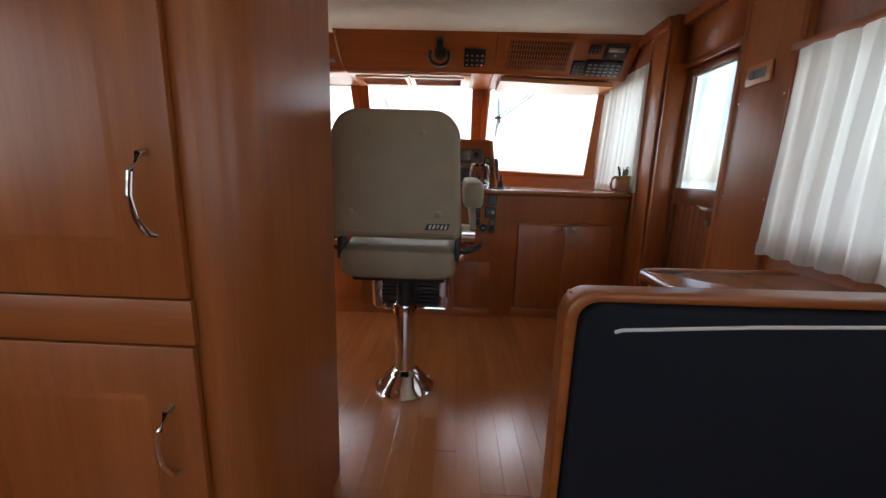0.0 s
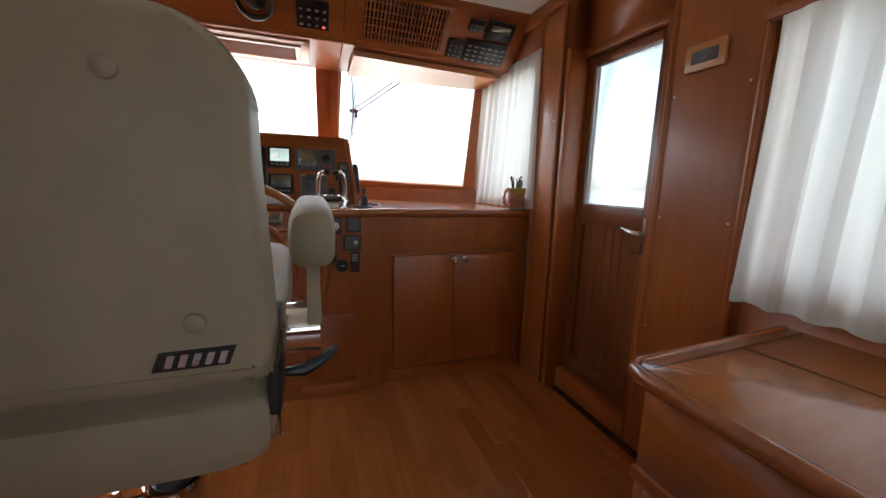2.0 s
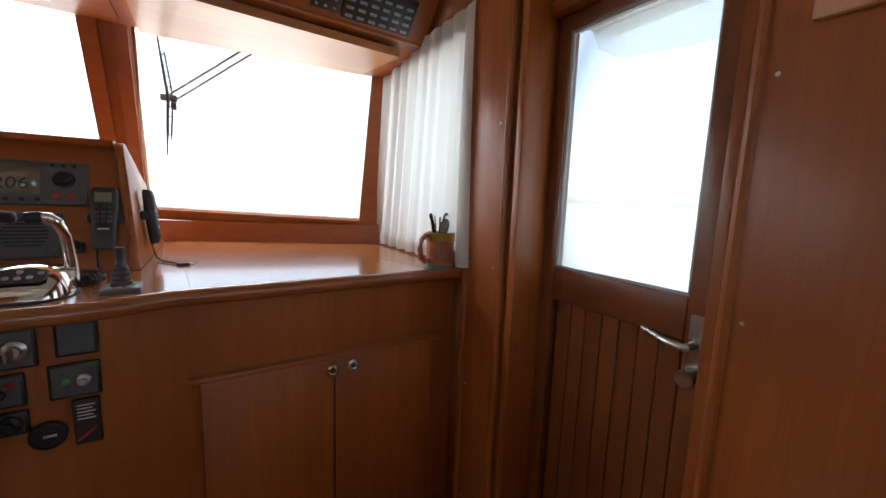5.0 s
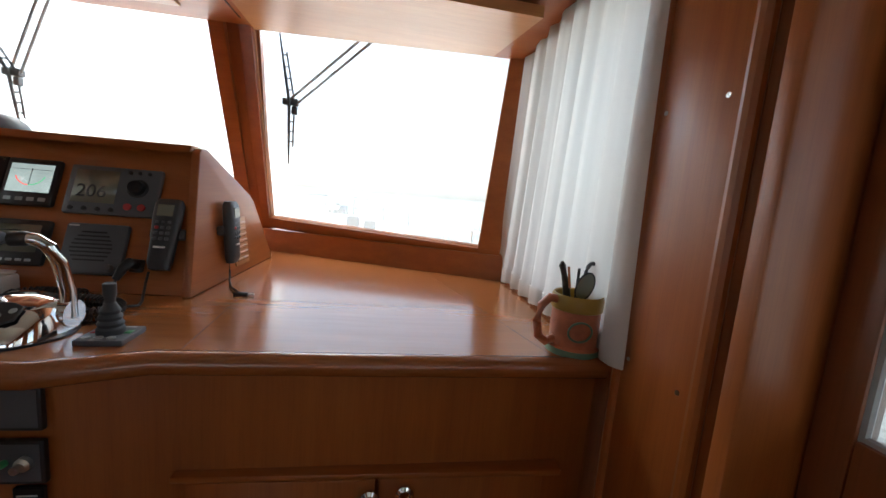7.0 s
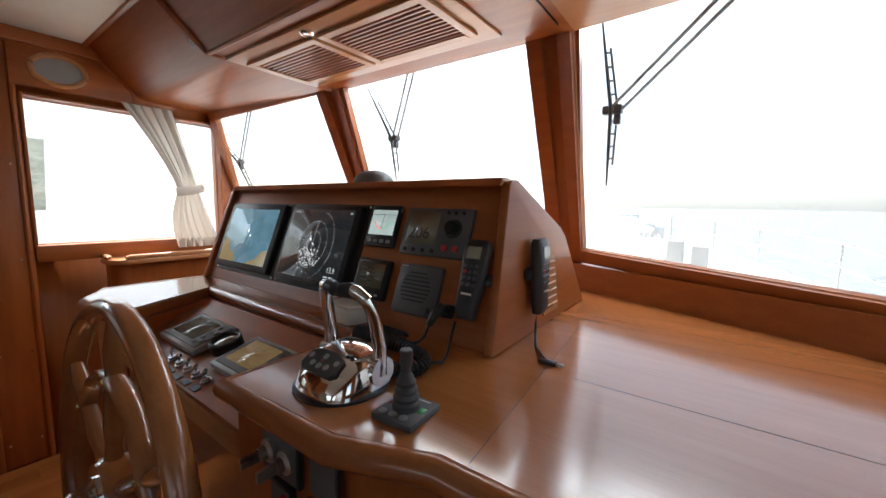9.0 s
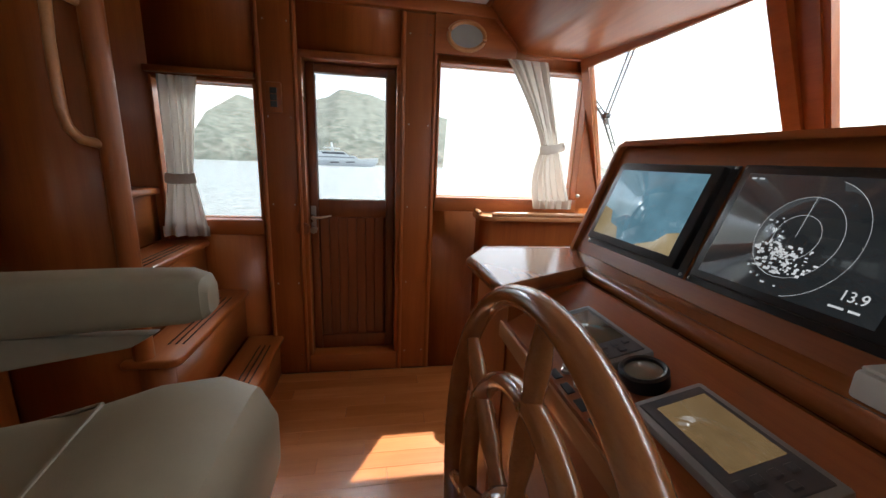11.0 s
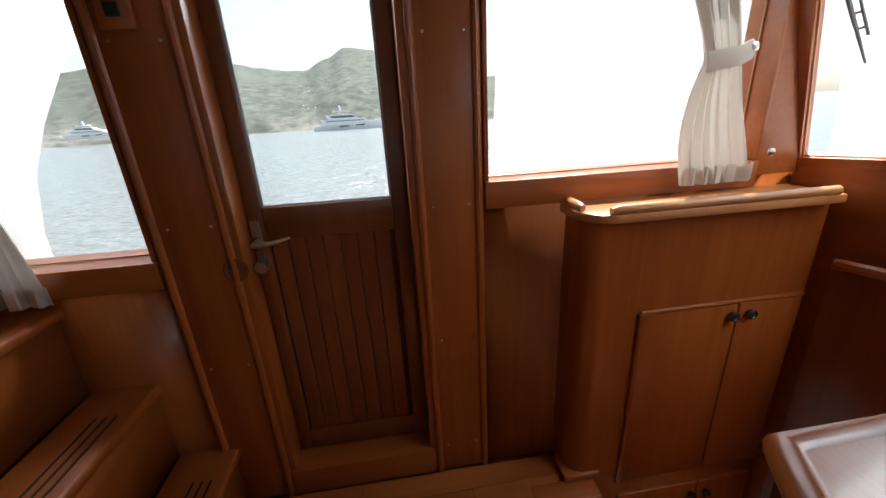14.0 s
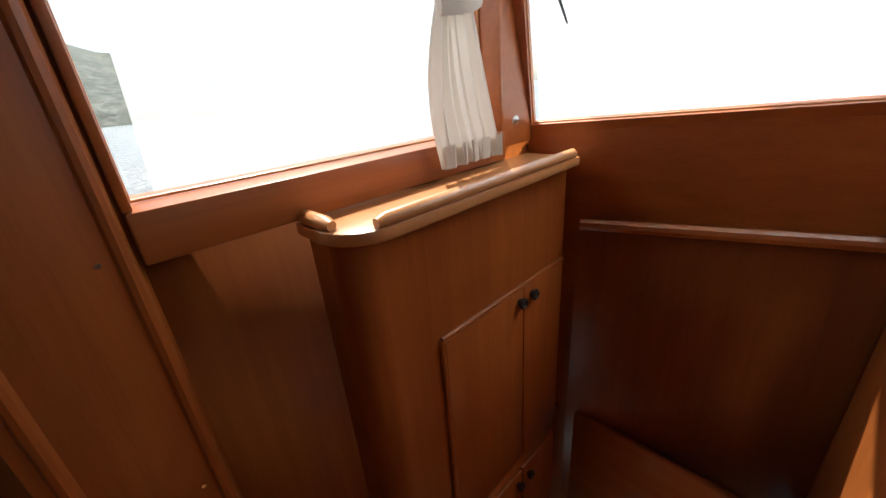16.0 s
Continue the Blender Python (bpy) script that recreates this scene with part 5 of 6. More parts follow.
# underside panels
part("underside_panel", prism(bmesh.new(), [(0.66, 3.64), (1.56, 3.63), (1.50, 3.94), (0.66, 4.06)], "z", 1.862, 1.8935), WOOD_PALE, ovh, m=Matrix(((1, 0, 0, 0), (0, 1, 0, 0), (-0.033, -0.02, 1, 0.088), (0, 0, 0, 1))))
part("underside_panel", box(-0.585, 0.42, 3.64, 4.06, 1.888, 1.8995, 0.003), WOOD_PALE, ovh)
for x0, x1 in ((-0.51, -0.13), (-0.05, 0.34)):
    gr = thing("air_grille", "slatted teak air grille in the overhead console", "grille", ((x0 + x1) / 2, 3.84, 1.885), group="overhead air grilles")
    bm = bmesh.new()
    bx(bm, x0 - 0.03, x0, 3.70, 3.99, 1.876, 1.8885, 0.002, 1)
    bx(bm, x1, x1 + 0.03, 3.70, 3.99, 1.876, 1.8885, 0.002, 1)
    bx(bm, x0, x1, 3.70, 3.73, 1.876, 1.8885, 0.002, 1)
    bx(bm, x0, x1, 3.96, 3.99, 1.876, 1.8885, 0.002, 1)
    part("frame", bm, WOOD_PALE, gr)
    # near-black sheet stands in for the shade between the slats
    part("backing", box(x0, x1, 3.73, 3.96, 1.8862, 1.8885), DARKLINE, gr)
    for k in range(11):
        y = 3.738 + 0.0205 * k
        part("slat", prism(bmesh.new(), [(y, 1.884), (y + 0.004, 1.878), (y + 0.015, 1.880), (y + 0.012, 1.885)], "x", x0, x1), WOOD_X, gr)
dm = thing("spot_light", "small chrome spot light under the overhead console", "lamp", (-0.09, 3.705, 1.888), group="overhead spot lights")
part("bezel", lathe(bmesh.new(), [(0.024, 0.0), (0.024, -0.006), (0.018, -0.012), (0.012, -0.008), (0.001, -0.008)], 20, (-0.09, 3.672, 1.888)), CHROME, dm)
dm = thing("spot_light", "small chrome spot light under the overhead console", "lamp", (1.05, 3.72, 1.873), group="overhead spot lights")
part("bezel", lathe(bmesh.new(), [(0.022, 0.012), (0.022, -0.002), (0.016, -0.008), (0.001, -0.006)], 20, (1.05, 3.72, 1.868)), CHROME, dm)
# instruments on the overhead face
ap = thing("hanging_compass", "round black overhead instrument on a bracket", "instrument", OVH @ Vector((0.17, 0.14, 0)))
part("ring", tube(bmesh.new(), [(0.17 + 0.075 * math.cos(q), 0.135 + 0.075 * math.sin(q), 0.03) for q in [radians(150 + 240 * i / 24) for i in range(25)]], 0.013, 10), BLACK, ap, m=OVH)
part("body", lathe(bmesh.new(), [(0.05, 0.0), (0.05, 0.03), (0.04, 0.05), (0.02, 0.06), (0.001, 0.062)], 24, (0.175, 0.15, 0)), BLACK, ap, m=OVH)
part("bracket", slab(0.15, 0.20, 0.18, 0.27, 0.0, 0.045, 0.008), BLACK, ap, m=OVH)


def ovh_panel(name, label, x0, x1, s0, s1, rows, cols, ink=GREYL, screen=None, m=OVH):
    t = instrument(name, label, x0, x1, s0, s1, 0.014, BLACK, m, 0.004)
    w, h = x1 - x0, s1 - s0
    if screen is not None:
        part("screen", slab(x0 + w * 0.15, x1 - w * 0.15, s0 + h * 0.5, s1 - h * 0.2, 0.014, 0.0148, 0), screen, t, m=m)
    for i in range(rows):
        for k in range(cols):
            x, s = x0 + w * (k + 0.6) / (cols + 0.2), s0 + h * (i + 0.5) / (rows + 0.8)
            part("button", slab(x - w * 0.05, x + w * 0.05, s - h * 0.04, s + h * 0.04, 0.013, 0.0165, 0.001, 1), ink, t, m=m)
    return t


t = ovh_panel("alarm_panel", "black alarm panel with rows of lamps", 0.358, 0.519, 0.04, 0.185, 3, 4)
part("lamp", slab(0.485, 0.497, 0.052, 0.062, 0.014, 0.0175, 0.001, 1), SCR_RED, t, "lit red lamp", m=OVH)
t = instrument("air_vent", "slatted wooden air vent with dark slots", 0.665, 1.175, 0.02, 0.282, 0.006, WOOD_X, OVR, 0.003)
# slots' depth is shallow, so their shade is painted as a dark sheet
part("backing", slab(0.695, 1.145, 0.04, 0.262, 0.006, 0.0072, 0), DARKLINE, t, m=OVR)
for k in range(22):
    x = 0.70 + 0.0204 * k
    part("slat", slab(x + 0.0, x + 0.008, 0.04, 0.262, 0.0065, 0.013, 0.001, 1), WOOD_Z, t, m=OVR)
for k in range(5):
    part("cross_slat", slab(0.695, 1.145, 0.07 + 0.04 * k, 0.076 + 0.04 * k, 0.0065, 0.0105, 0.001, 1), WOOD_X, t, m=OVR)
ovh_panel("bilge_alarm", "small black overhead switch panel", 1.185, 1.285, 0.015, 0.125, 3, 3, m=OVR)
ovh_panel("tank_panel", "small black tank monitor panel", 1.275, 1.365, 0.188, 0.252, 2, 3, m=OVR)
ovh_panel("battery_monitor", "black battery monitor with a green screen", 1.39, 1.56, 0.155, 0.265, 1, 1, GREYL, LCD, OVR)
ovh_panel("breaker_panel", "wide black breaker panel with two switch blocks", 1.292, 1.56, 0.008, 0.14, 4, 6, m=OVR)

hd = thing("header", "cherry header over the port windscreen", "header", (-1.1, 3.8, 2.0), kind="structure")
part("board", prism(bmesh.new(), [(3.44, CEIL_Z + 0.01), (3.625, 1.93), (3.65, 1.905), (3.70, 1.895), (4.12, 1.895), (4.12, CEIL_Z + 0.01)], "x", -1.66, -0.60), WOOD_X, hd)
part("edging", tube(bmesh.new(), [(-1.66, 3.44, CEIL_Z - 0.004), (-0.60, 3.44, CEIL_Z - 0.004)], 0.012, 8), WOOD_X, hd)
part("edging", tube(bmesh.new(), [(-1.655, 3.44, 2.11), (-1.655, 3.63, 1.925), (-1.655, 3.69, 1.897), (-1.655, 4.05, 1.897)], 0.012, 8), WOOD_X, hd)
sp = thing("rocker_switch", "small rocker switch plate on the header", "switch", (-0.70, 3.6, 1.94))
HM = Matrix(((1, 0, 0, 0), (0, -0.70, -0.714, 3.612), (0, 0.714, -0.70, 1.944), (0, 0, 0, 1)))
part("plate", slab(-0.755, -0.645, 0.0, 0.075, 0.0, 0.008, 0.003), WOOD_X, sp, m=HM)
part("rocker", slab(-0.73, -0.67, 0.022, 0.052, 0.008, 0.013, 0.002, 1), GREYL, sp, m=HM)

# round vent over the port forward window
rv = thing("round_vent", "round wooden deckhead speaker in the port panel", "speaker", (WP, 3.335, 1.955))
part("board", box(WP - 0.012, WP + 0.014, 3.165, 3.62, 1.862, 2.058, 0.003), WOOD_Y, rv)
part("ring", tube(bmesh.new(), [(WP + 0.016, 3.335 + 0.098 * math.cos(2 * math.pi * k / 36), 1.957 + 0.068 * math.sin(2 * math.pi * k / 36)) for k in range(36)], 0.013, 8, True), WOOD_PALE, rv)
part("grille", loft(bmesh.new(), [[(WP + 0.0142 + dx, 3.335 + 0.09 * math.cos(2 * math.pi * k / 28), 1.957 + 0.06 * math.sin(2 * math.pi * k / 28)) for k in range(28)] for dx in (0.0, 0.006)]), GREYL, rv)

# ---- port bow cabinet with a fiddle rail ----
cab = thing("side_cabinet", "cherry side cabinet with two doors and a fiddled top", "cabinet", (-1.58, 3.82, 0))
c0, cf = WP + 0.0, -1.535
pts = [(c0 - 0.01, 3.452)] + [(-1.60, 3.452)] + arc(-1.60, 3.517, 0.065, -90, 0, 6) + [(cf, 4.23), (c0 - 0.01, 4.23)]
part("body", prism(bmesh.new(), pts, "z", 0.0, 0.985), WOOD_Z, cab)
part("base", box(c0, cf - 0.003, 3.55, 4.23, -0.8, -0.001), WOOD_Z, cab)
pts = [(c0 - 0.01, 3.43)] + [(-1.585, 3.43)] + arc(-1.585, 3.525, 0.095, -90, 0, 8) + [(-1.49, 4.225), (c0 - 0.01, 4.225)]
# paler wood than the worktop, standing in for sunlight on this top
tp = part("top", prism(bmesh.new(), pts, "z", 0.985, 1.012, 0.006), WOOD_PALE, cab)
part("fiddle", tube(bmesh.new(), [(-1.503, 3.50, 1.02), (-1.503, 3.52, 1.022), (-1.503, 4.2, 1.022)], [0.010, 0.015, 0.015], 12), WOOD_PALE, tp)
part("fiddle", tube(bmesh.new(), [(-1.65, 3.445, 1.022), (-1.575, 3.445, 1.022), (-1.56, 3.447, 1.02)], [0.015, 0.015, 0.010], 12), WOOD_PALE, tp)
for y0, y1, ky in ((3.655, 3.985, 3.962), (3.99, 4.215, 4.026)):
    dr = part("door", box(cf - 0.004, cf + 0.012, y0, y1, -0.035, 0.668, 0.004), WOOD_Z, cab)
    part("knob", lathe(bmesh.new(), [(0.010, 0), (0.010, 0.008), (0.017, 0.012), (0.018, 0.018), (0.012, 0.022), (0.008, 0.018), (0.001, 0.018)], 18, (cf + 0.011, ky, 0.632), Matrix.Rotation(radians(90), 4, "Y")), BLACK, dr, "dark ring knob")
for y0, y1, ky in ((3.655, 3.985, 3.962), (3.99, 4.215, 4.026)):
    dr = part("door", box(cf - 0.004, cf + 0.012, y0, y1, -0.69, -0.11, 0.004), WOOD_Z, cab)
    part("knob", lathe(bmesh.new(), [(0.010, 0), (0.010, 0.008), (0.017, 0.012), (0.018, 0.018), (0.012, 0.022), (0.008, 0.018), (0.001, 0.018)], 18, (cf + 0.011, ky, -0.165), Matrix.Rotation(radians(90), 4, "Y")), BLACK, dr, "dark ring knob")
bm = bmesh.new()
rod(bm, (cf + 0.006, 3.65, 0.674), (cf + 0.006, 4.22, 0.674), 0.007, 8)
rod(bm, (cf + 0.006, 3.65, -0.04), (cf + 0.006, 3.65, 0.674), 0.007, 8)
part("door_bead", bm, WOOD_Y, cab)
part("plinth", box(cf - 0.09, cf + 0.012, 3.435, 3.57, 0.004, 0.03, 0.006), WOOD_Y, cab)
rl = thing("grab_rail", "cherry ledge rail on the front bulkhead, panel below darkened as shade", "rail", (-1.1, 4.22, 0.80), kind="structure")
part("rail", tube(bmesh.new(), [(-1.49, 4.255, 0.79), (-0.79, 4.395, 0.83)], 0.02, 10), WOOD_NOSE, rl)
# darker door wood here paints the shade of the recess under the rail
part("panel", prism(bmesh.new(), [(-1.50, 4.263), (-0.79, 4.41), (-0.79, 4.425), (-1.50, 4.278)], "z", -0.5, 0.80), WOOD_DOOR, rl)

# ---- stairs with grip strips, newel post ----
st = thing("stairs", "varnished cherry stairs with black grip strips", "stairs", (-1.3, 1.9, 0))
steps = [(0.25, 2.315, -0.90), (0.54, 2.135, -0.885), (0.83, 1.955, -0.94), (1.11, 1.745, -0.94), (1.40, 1.565, -0.94), (1.69, 1.385, -0.94), (1.98, 1.2, -0.94)]
for i, (z, y, xr) in enumerate(steps):
    back = steps[i + 1][1] - 0.02 if i + 1 < len(steps) else 0.93
    if i == 1:
        tr = [(-1.70, back), (-1.70, y)] + [(xr - 0.07, y)] + arc(xr - 0.045, y - 0.045, 0.045, 90, 0, 6) + [(xr, back)]
        part("tread", prism(bmesh.new(), tr, "z", z - 0.035, z, 0.012, 3), WOOD_X, st)
    else:
        part("tread", box(-1.70, xr, back, y, z - 0.035, z, 0.013, 3), WOOD_X, st)
    part("riser", box(-1.70, xr - 0.03, y - 0.045, y - 0.025, steps[i - 1][0] if i else 0.0, z - 0.03), WOOD_X, st)
    if i < 4:
        for k in range(3):
            yy = y - 0.045 - 0.027 * k
            part("grip_strip", box(-1.55, -1.02, yy - 0.004, yy + 0.003, z - 0.001, z + 0.0012), GRIP, st)
part("side_panel", box(-0.955, -0.915, 1.571, 1.99, 0.0, CEIL_Z), WOOD_Z, st)
part("side_panel", box(-0.955, -0.90, 1.99, 2.105, 0.0, 0.505), WOOD_Z, st)
part("side_panel", box(-0.93, -0.905, 2.10, 2.285, 0.0, 0.22), WOOD_Z, st)
np_ = thing("newel_post", "rounded cherry post beside the stairs with a grab handle", "post", (-0.92, 2.08, 0.5))
part("post", tube(bmesh.new(), [(-0.925, 2.0, 0.54), (-0.925, 2.0, CEIL_Z)], 0.034, 16), WOOD_Z, np_)
part("grab_handle", tube(bmesh.new(), [(-0.91, 1.99, 1.72), (-0.87, 1.95, 1.735), (-0.855, 1.93, 1.71), (-0.85, 1.925, 1.6), (-0.85, 1.925, 1.42), (-0.855, 1.93, 1.36), (-0.87, 1.95, 1.325), (-0.91, 1.99, 1.31)], 0.015, 12), WOOD_PALE, np_)
sl = thing("step_light", "small oval step light, lit, in a riser", "lamp", (-1.2, 1.935, 0.66))
part("bezel", loft(bmesh.new(), [[(-1.22 + (0.034 + e) * math.copysign(abs(math.cos(q)) ** 0.6, math.cos(q)), y, 0.69 + (0.02 + e) * math.sin(q)) for q in [2 * math.pi * i / 20 for i in range(20)]] for y, e in ((1.928, 0.0), (1.938, 0.0), (1.940, -0.004))]), CHROME, sl)
part("lens", box(-1.238, -1.202, 1.9395, 1.9425, 0.681, 0.699, 0.001, 1), LED_WARM, sl, "warm lit lens")


def wall_switch(sx, face, y0, y1, z0, z1, upright):
    t = thing("light_switch", "black switch plate in a wooden surround", "switch", (face, (y0 + y1) / 2, (z0 + z1) / 2), group="light switches")
    xs = sorted((face, face - sx * 0.016))
    part("surround", box(xs[0], xs[1], y0, y1, z0, z1, 0.006), WOOD_PALE if not upright else WOOD_Z, t)
    xs = sorted((face - sx * 0.014, face - sx * 0.019))
    if upright:
        for k in range(3):
            h = (z1 - z0 - 0.05) / 3
            part("rocker", box(xs[0], xs[1], y0 + 0.022, y1 - 0.022, z0 + 0.026 + h * k, z0 + 0.024 + h * (k + 1), 0.002, 1), BLACK, t)
    else:
        for k in range(3):
            h = (y1 - y0 - 0.05) / 3
            part("rocker", box(xs[0], xs[1], y0 + 0.026 + h * k, y0 + 0.024 + h * (k + 1), z0 + 0.025, z1 - 0.025, 0.002, 1), GREY, t)
    return t


wall_switch(-1, WP, 2.30, 2.378, 1.512, 1.66, True)
wall_switch(1, WA, 2.222, 2.372, 1.562, 1.655, False)

# ---- tall cabinet amidships ----
tc_ = thing("tall_cabinet", "tall cherry cabinet with raised-panel doors", "cabinet", (-0.47, 1.33, 0))
pts = [(-0.91, 1.05), (-0.145, 1.05)] + arc(-0.145, 1.13, 0.08, -90, 0, 10) + [(-0.065, 1.57), (-0.91, 1.57)]
part("body", prism(bmesh.new(), pts, "z", 0.0, CEIL_Z), WOOD_Z, tc_)


def raised_door(x0, x1, z0, z1, y, hx, hz):
    d = part("door", box(x0, x1, y - 0.018, y - 0.001, z0, z1, 0.004), WOOD_Z, tc_)
    fx = 0.085
    bm = bmesh.new()
    rings = []
    for e, yy in ((0.0, y - 0.0178), (0.004, y - 0.012), (0.03, y - 0.0215), (0.034, y - 0.0225)):
        rings.append([(x0 + fx + e, yy, z0 + fx + e), (x1 - fx - e, yy, z0 + fx + e), (x1 - fx - e, yy, z1 - fx - e), (x0 + fx + e, yy, z1 - fx - e)])
    part("raised_panel", loft(bm, rings), WOOD_Z, d)
    part("handle", tube(bmesh.new(), [(hx, y - 0.016, hz + 0.077), (hx - 0.004, y - 0.03, hz + 0.072), (hx - 0.010, y - 0.046, hz + 0.04), (hx - 0.013, y - 0.05, hz), (hx - 0.010, y - 0.046, hz - 0.04), (hx - 0.004, y - 0.03, hz - 0.072), (hx, y - 0.016, hz - 0.077)],
         [0.0075, 0.007, 0.0055, 0.005, 0.0055, 0.007, 0.0075], 10), CHROME, d, "curved chrome pull handle")
    return d


raised_door(-0.72, -0.178, 0.853, 2.02, 1.05, -0.225, 1.053)
raised_door(-0.72, -0.178, 0.12, 0.752, 1.05, -0.234, 0.545)
part("drawer_front", box(-0.72, -0.174, 1.034, 1.049, 0.756, 0.849, 0.003), WOOD_X, tc_)

# ---- settee seen from behind, and the low cabinet with a built-in ice maker ----
se = thing("settee", "navy settee back with a cherry frame and white piping", "settee", (1.1, 1.2, 0))
pts = [(0.592, 0.0), (0.592, 0.793)] + arc(0.652, 0.793, 0.06, 180, 90, 8) + [(1.733, 0.868), (1.733, 0.838)] + [(0.672, 0.828)] + arc(0.667, 0.783, 0.045, 90, 180, 6) + [(0.615, 0.0)]
part("frame", prism(bmesh.new(), pts, "y", 1.185, 1.255, 0.010, 3), WOOD_X, se)
part("back_panel", box(0.61, 1.733, 1.225, 1.25, 0.0, 0.84), WOOD_Z, se)
pts = [(0.622, 0.02), (0.622, 0.75)] + arc(0.679, 0.767, 0.057, 180, 90, 8) + [(1.73, 0.828), (1.73, 0.02)]
part("cushion", prism(bmesh.new(), pts, "y", 1.172, 1.232, 0.015, 3), NAVY, se, "navy cloth cushion")
part("piping", tube(bmesh.new(), [(0.70, 1.170, 0.766), (0.715, 1.169, 0.772), (1.0, 1.168, 0.792), (1.73, 1.168, 0.824)], 0.0045, 8), PIPING, se, "white piping")

dk = thing("low_cabinet", "low cherry cabinet with a steel-framed ice maker below", "cabinet", (1.36, 1.6, 0))
part("body", box(1.115, 1.733, 1.26, 1.845, 0.50, 0.722), WOOD_Y, dk)
part("body", box(1.115, 1.733, 1.76, 1.845, 0.0, 0.50), WOOD_Z, dk)
part("rail", box(1.102, 1.13, 1.26, 1.85, 0.47, 0.505, 0.006), WOOD_Y, dk)
part("back", box(1.68, 1.733, 1.26, 1.76, 0.0, 0.5), WOOD_Z, dk)
pts = [(1.087, 1.257), (1.087, 1.835)] + arc(1.125, 1.838, 0.038, 180, 90, 6) + [(1.735, 1.93), (1.735, 1.255)]
tp = part("top", prism(bmesh.new(), pts, "z", 0.722, 0.75, 0.004), WOOD_TOP, dk)
part("edge_rail", tube(bmesh.new(), [(1.085, 1.26, 0.735), (1.083, 1.825, 0.735), (1.092, 1.858, 0.735), (1.125, 1.88, 0.735), (1.73, 1.93, 0.735)], 0.018, 12, flat=1.1), WOOD_NOSE, tp)
bm = bmesh.new()
tube(bm, [(1.12, 1.835, 0.7502), (1.73, 1.885, 0.7502)], 0.0012, 6)
tube(bm, [(1.447, 1.86, 0.7502), (1.49, 1.27, 0.7502)], 0.0012, 6)
part("joint_line", bm, DARKLINE, tp)
im = thing("ice_maker", "built-in ice maker with a steel door", "appliance", (1.3, 1.55, 0))
part("case", box(1.14, 1.62, 1.28, 1.75, 0.0, 0.46, 0.004), BLACK, im)
dr = part("door", box(1.118, 1.14, 1.30, 1.735, 0.03, 0.44, 0.006), STEEL, im)
part("handle", tube(bmesh.new(), [(1.118, 1.70, 0.42), (1.10, 1.70, 0.41), (1.10, 1.70, 0.2), (1.118, 1.70, 0.19)], 0.008, 8), BLACK, dr)


# ---- curtains ----
def drape(name, label, sx, x, y0, y1, z0, z1, folds, amp, shape=None, seed=1, scallop=0.0, mat=None):
    """A pleated cloth sheet along the boat's side; shape(v) gives the two edges at height v."""
    r = random.Random(seed)
    nu, nv = folds * 10, 26
    ph = [r.uniform(0, 6.28) for _ in range(4)]
    rows = []
    for j in range(nv + 1):
        v = j / nv
        a, b = shape(v) if shape else (y0, y1)
        row = []
        for i in range(nu + 1):
            u = i / nu
            w = 2 * math.pi * folds * u
            top = max(0.0, (v - 0.93) / 0.07)
            am = amp * (0.75 + 0.35 * math.sin(3.1 * u + ph[0])) * (1 - 0.35 * top)
            y = a + (b - a) * u + 0.006 * math.sin(w * 1.0 + ph[1]) + 0.010 * math.sin(5 * u + 2.5 * v + ph[3])
            xx = x - sx * am * (math.sin(w + 0.5 * math.sin(2 * v + ph[2])) * 0.8 + 0.25 * math.sin(2.3 * w + ph[3] + 1.2 * v))
            z = z0 + (z1 - z0) * v - (scallop * (0.5 + 0.5 * math.sin(w + ph[2])) * (1 - v) ** 2)
            row.append((xx, y, z))
        rows.append(row)
    t = thing(name, label, "curtain", (x, (y0 + y1) / 2, z0))
    ob = part("cloth", loft(bmesh.new(), rows, False, False), mat or CURTAIN, t)
    hem = []
    for dz, dx in ((0.0, 0.0025), (0.055, 0.0025)):
        hem.append([(p[0] - sx * dx, p[1], p[2] + dz * 1.0) for p in rows[0]])
    part("hem", loft(bmesh.new(), hem, False, False), mat or CURTAIN, t)
    for f in ob.data.polygons:
        f.use_smooth = True
    return t


drape("curtain", "white drawn curtain in soft pleats over the aft window", 1, 1.685, 0.95, 2.06, 0.805, 1.64, 10, 0.032, None, 3, 0.012)
drape("curtain", "white drawn curtain over the forward side window", 1, 1.636, 3.20, 4.06, 1.012, 1.90, 9, 0.02, lambda v: (3.20, 4.13 - 0.13 * v), 5, 0.006)


def tied_a(v):
    """Aft port curtain: hangs from the aft edge, gathered by a band at two fifths of its height."""
    if v < 0.38:
        k = (0.38 - v) / 0.38
        return (1.82 - 0.05 * k, 1.94 + 0.045 * k ** 0.7)
    k = (v - 0.38) / 0.62
    return (1.82 - 0.012 * k, 1.94 + 0.06 * k)


def tied_f(v):
    """Forward port curtain: drawn to the bow corner, band at two fifths."""
    if v < 0.42:
        k = (0.42 - v) / 0.42
        return (3.805 - 0.015 * k ** 0.6 - 0.05 * math.sin(math.pi * k) * 0.6, 3.925 + 0.125 * k)
    k = (v - 0.42) / 0.58
    return (3.805 - 0.235 * k ** 1.3, 3.925 - 0.125 * k)


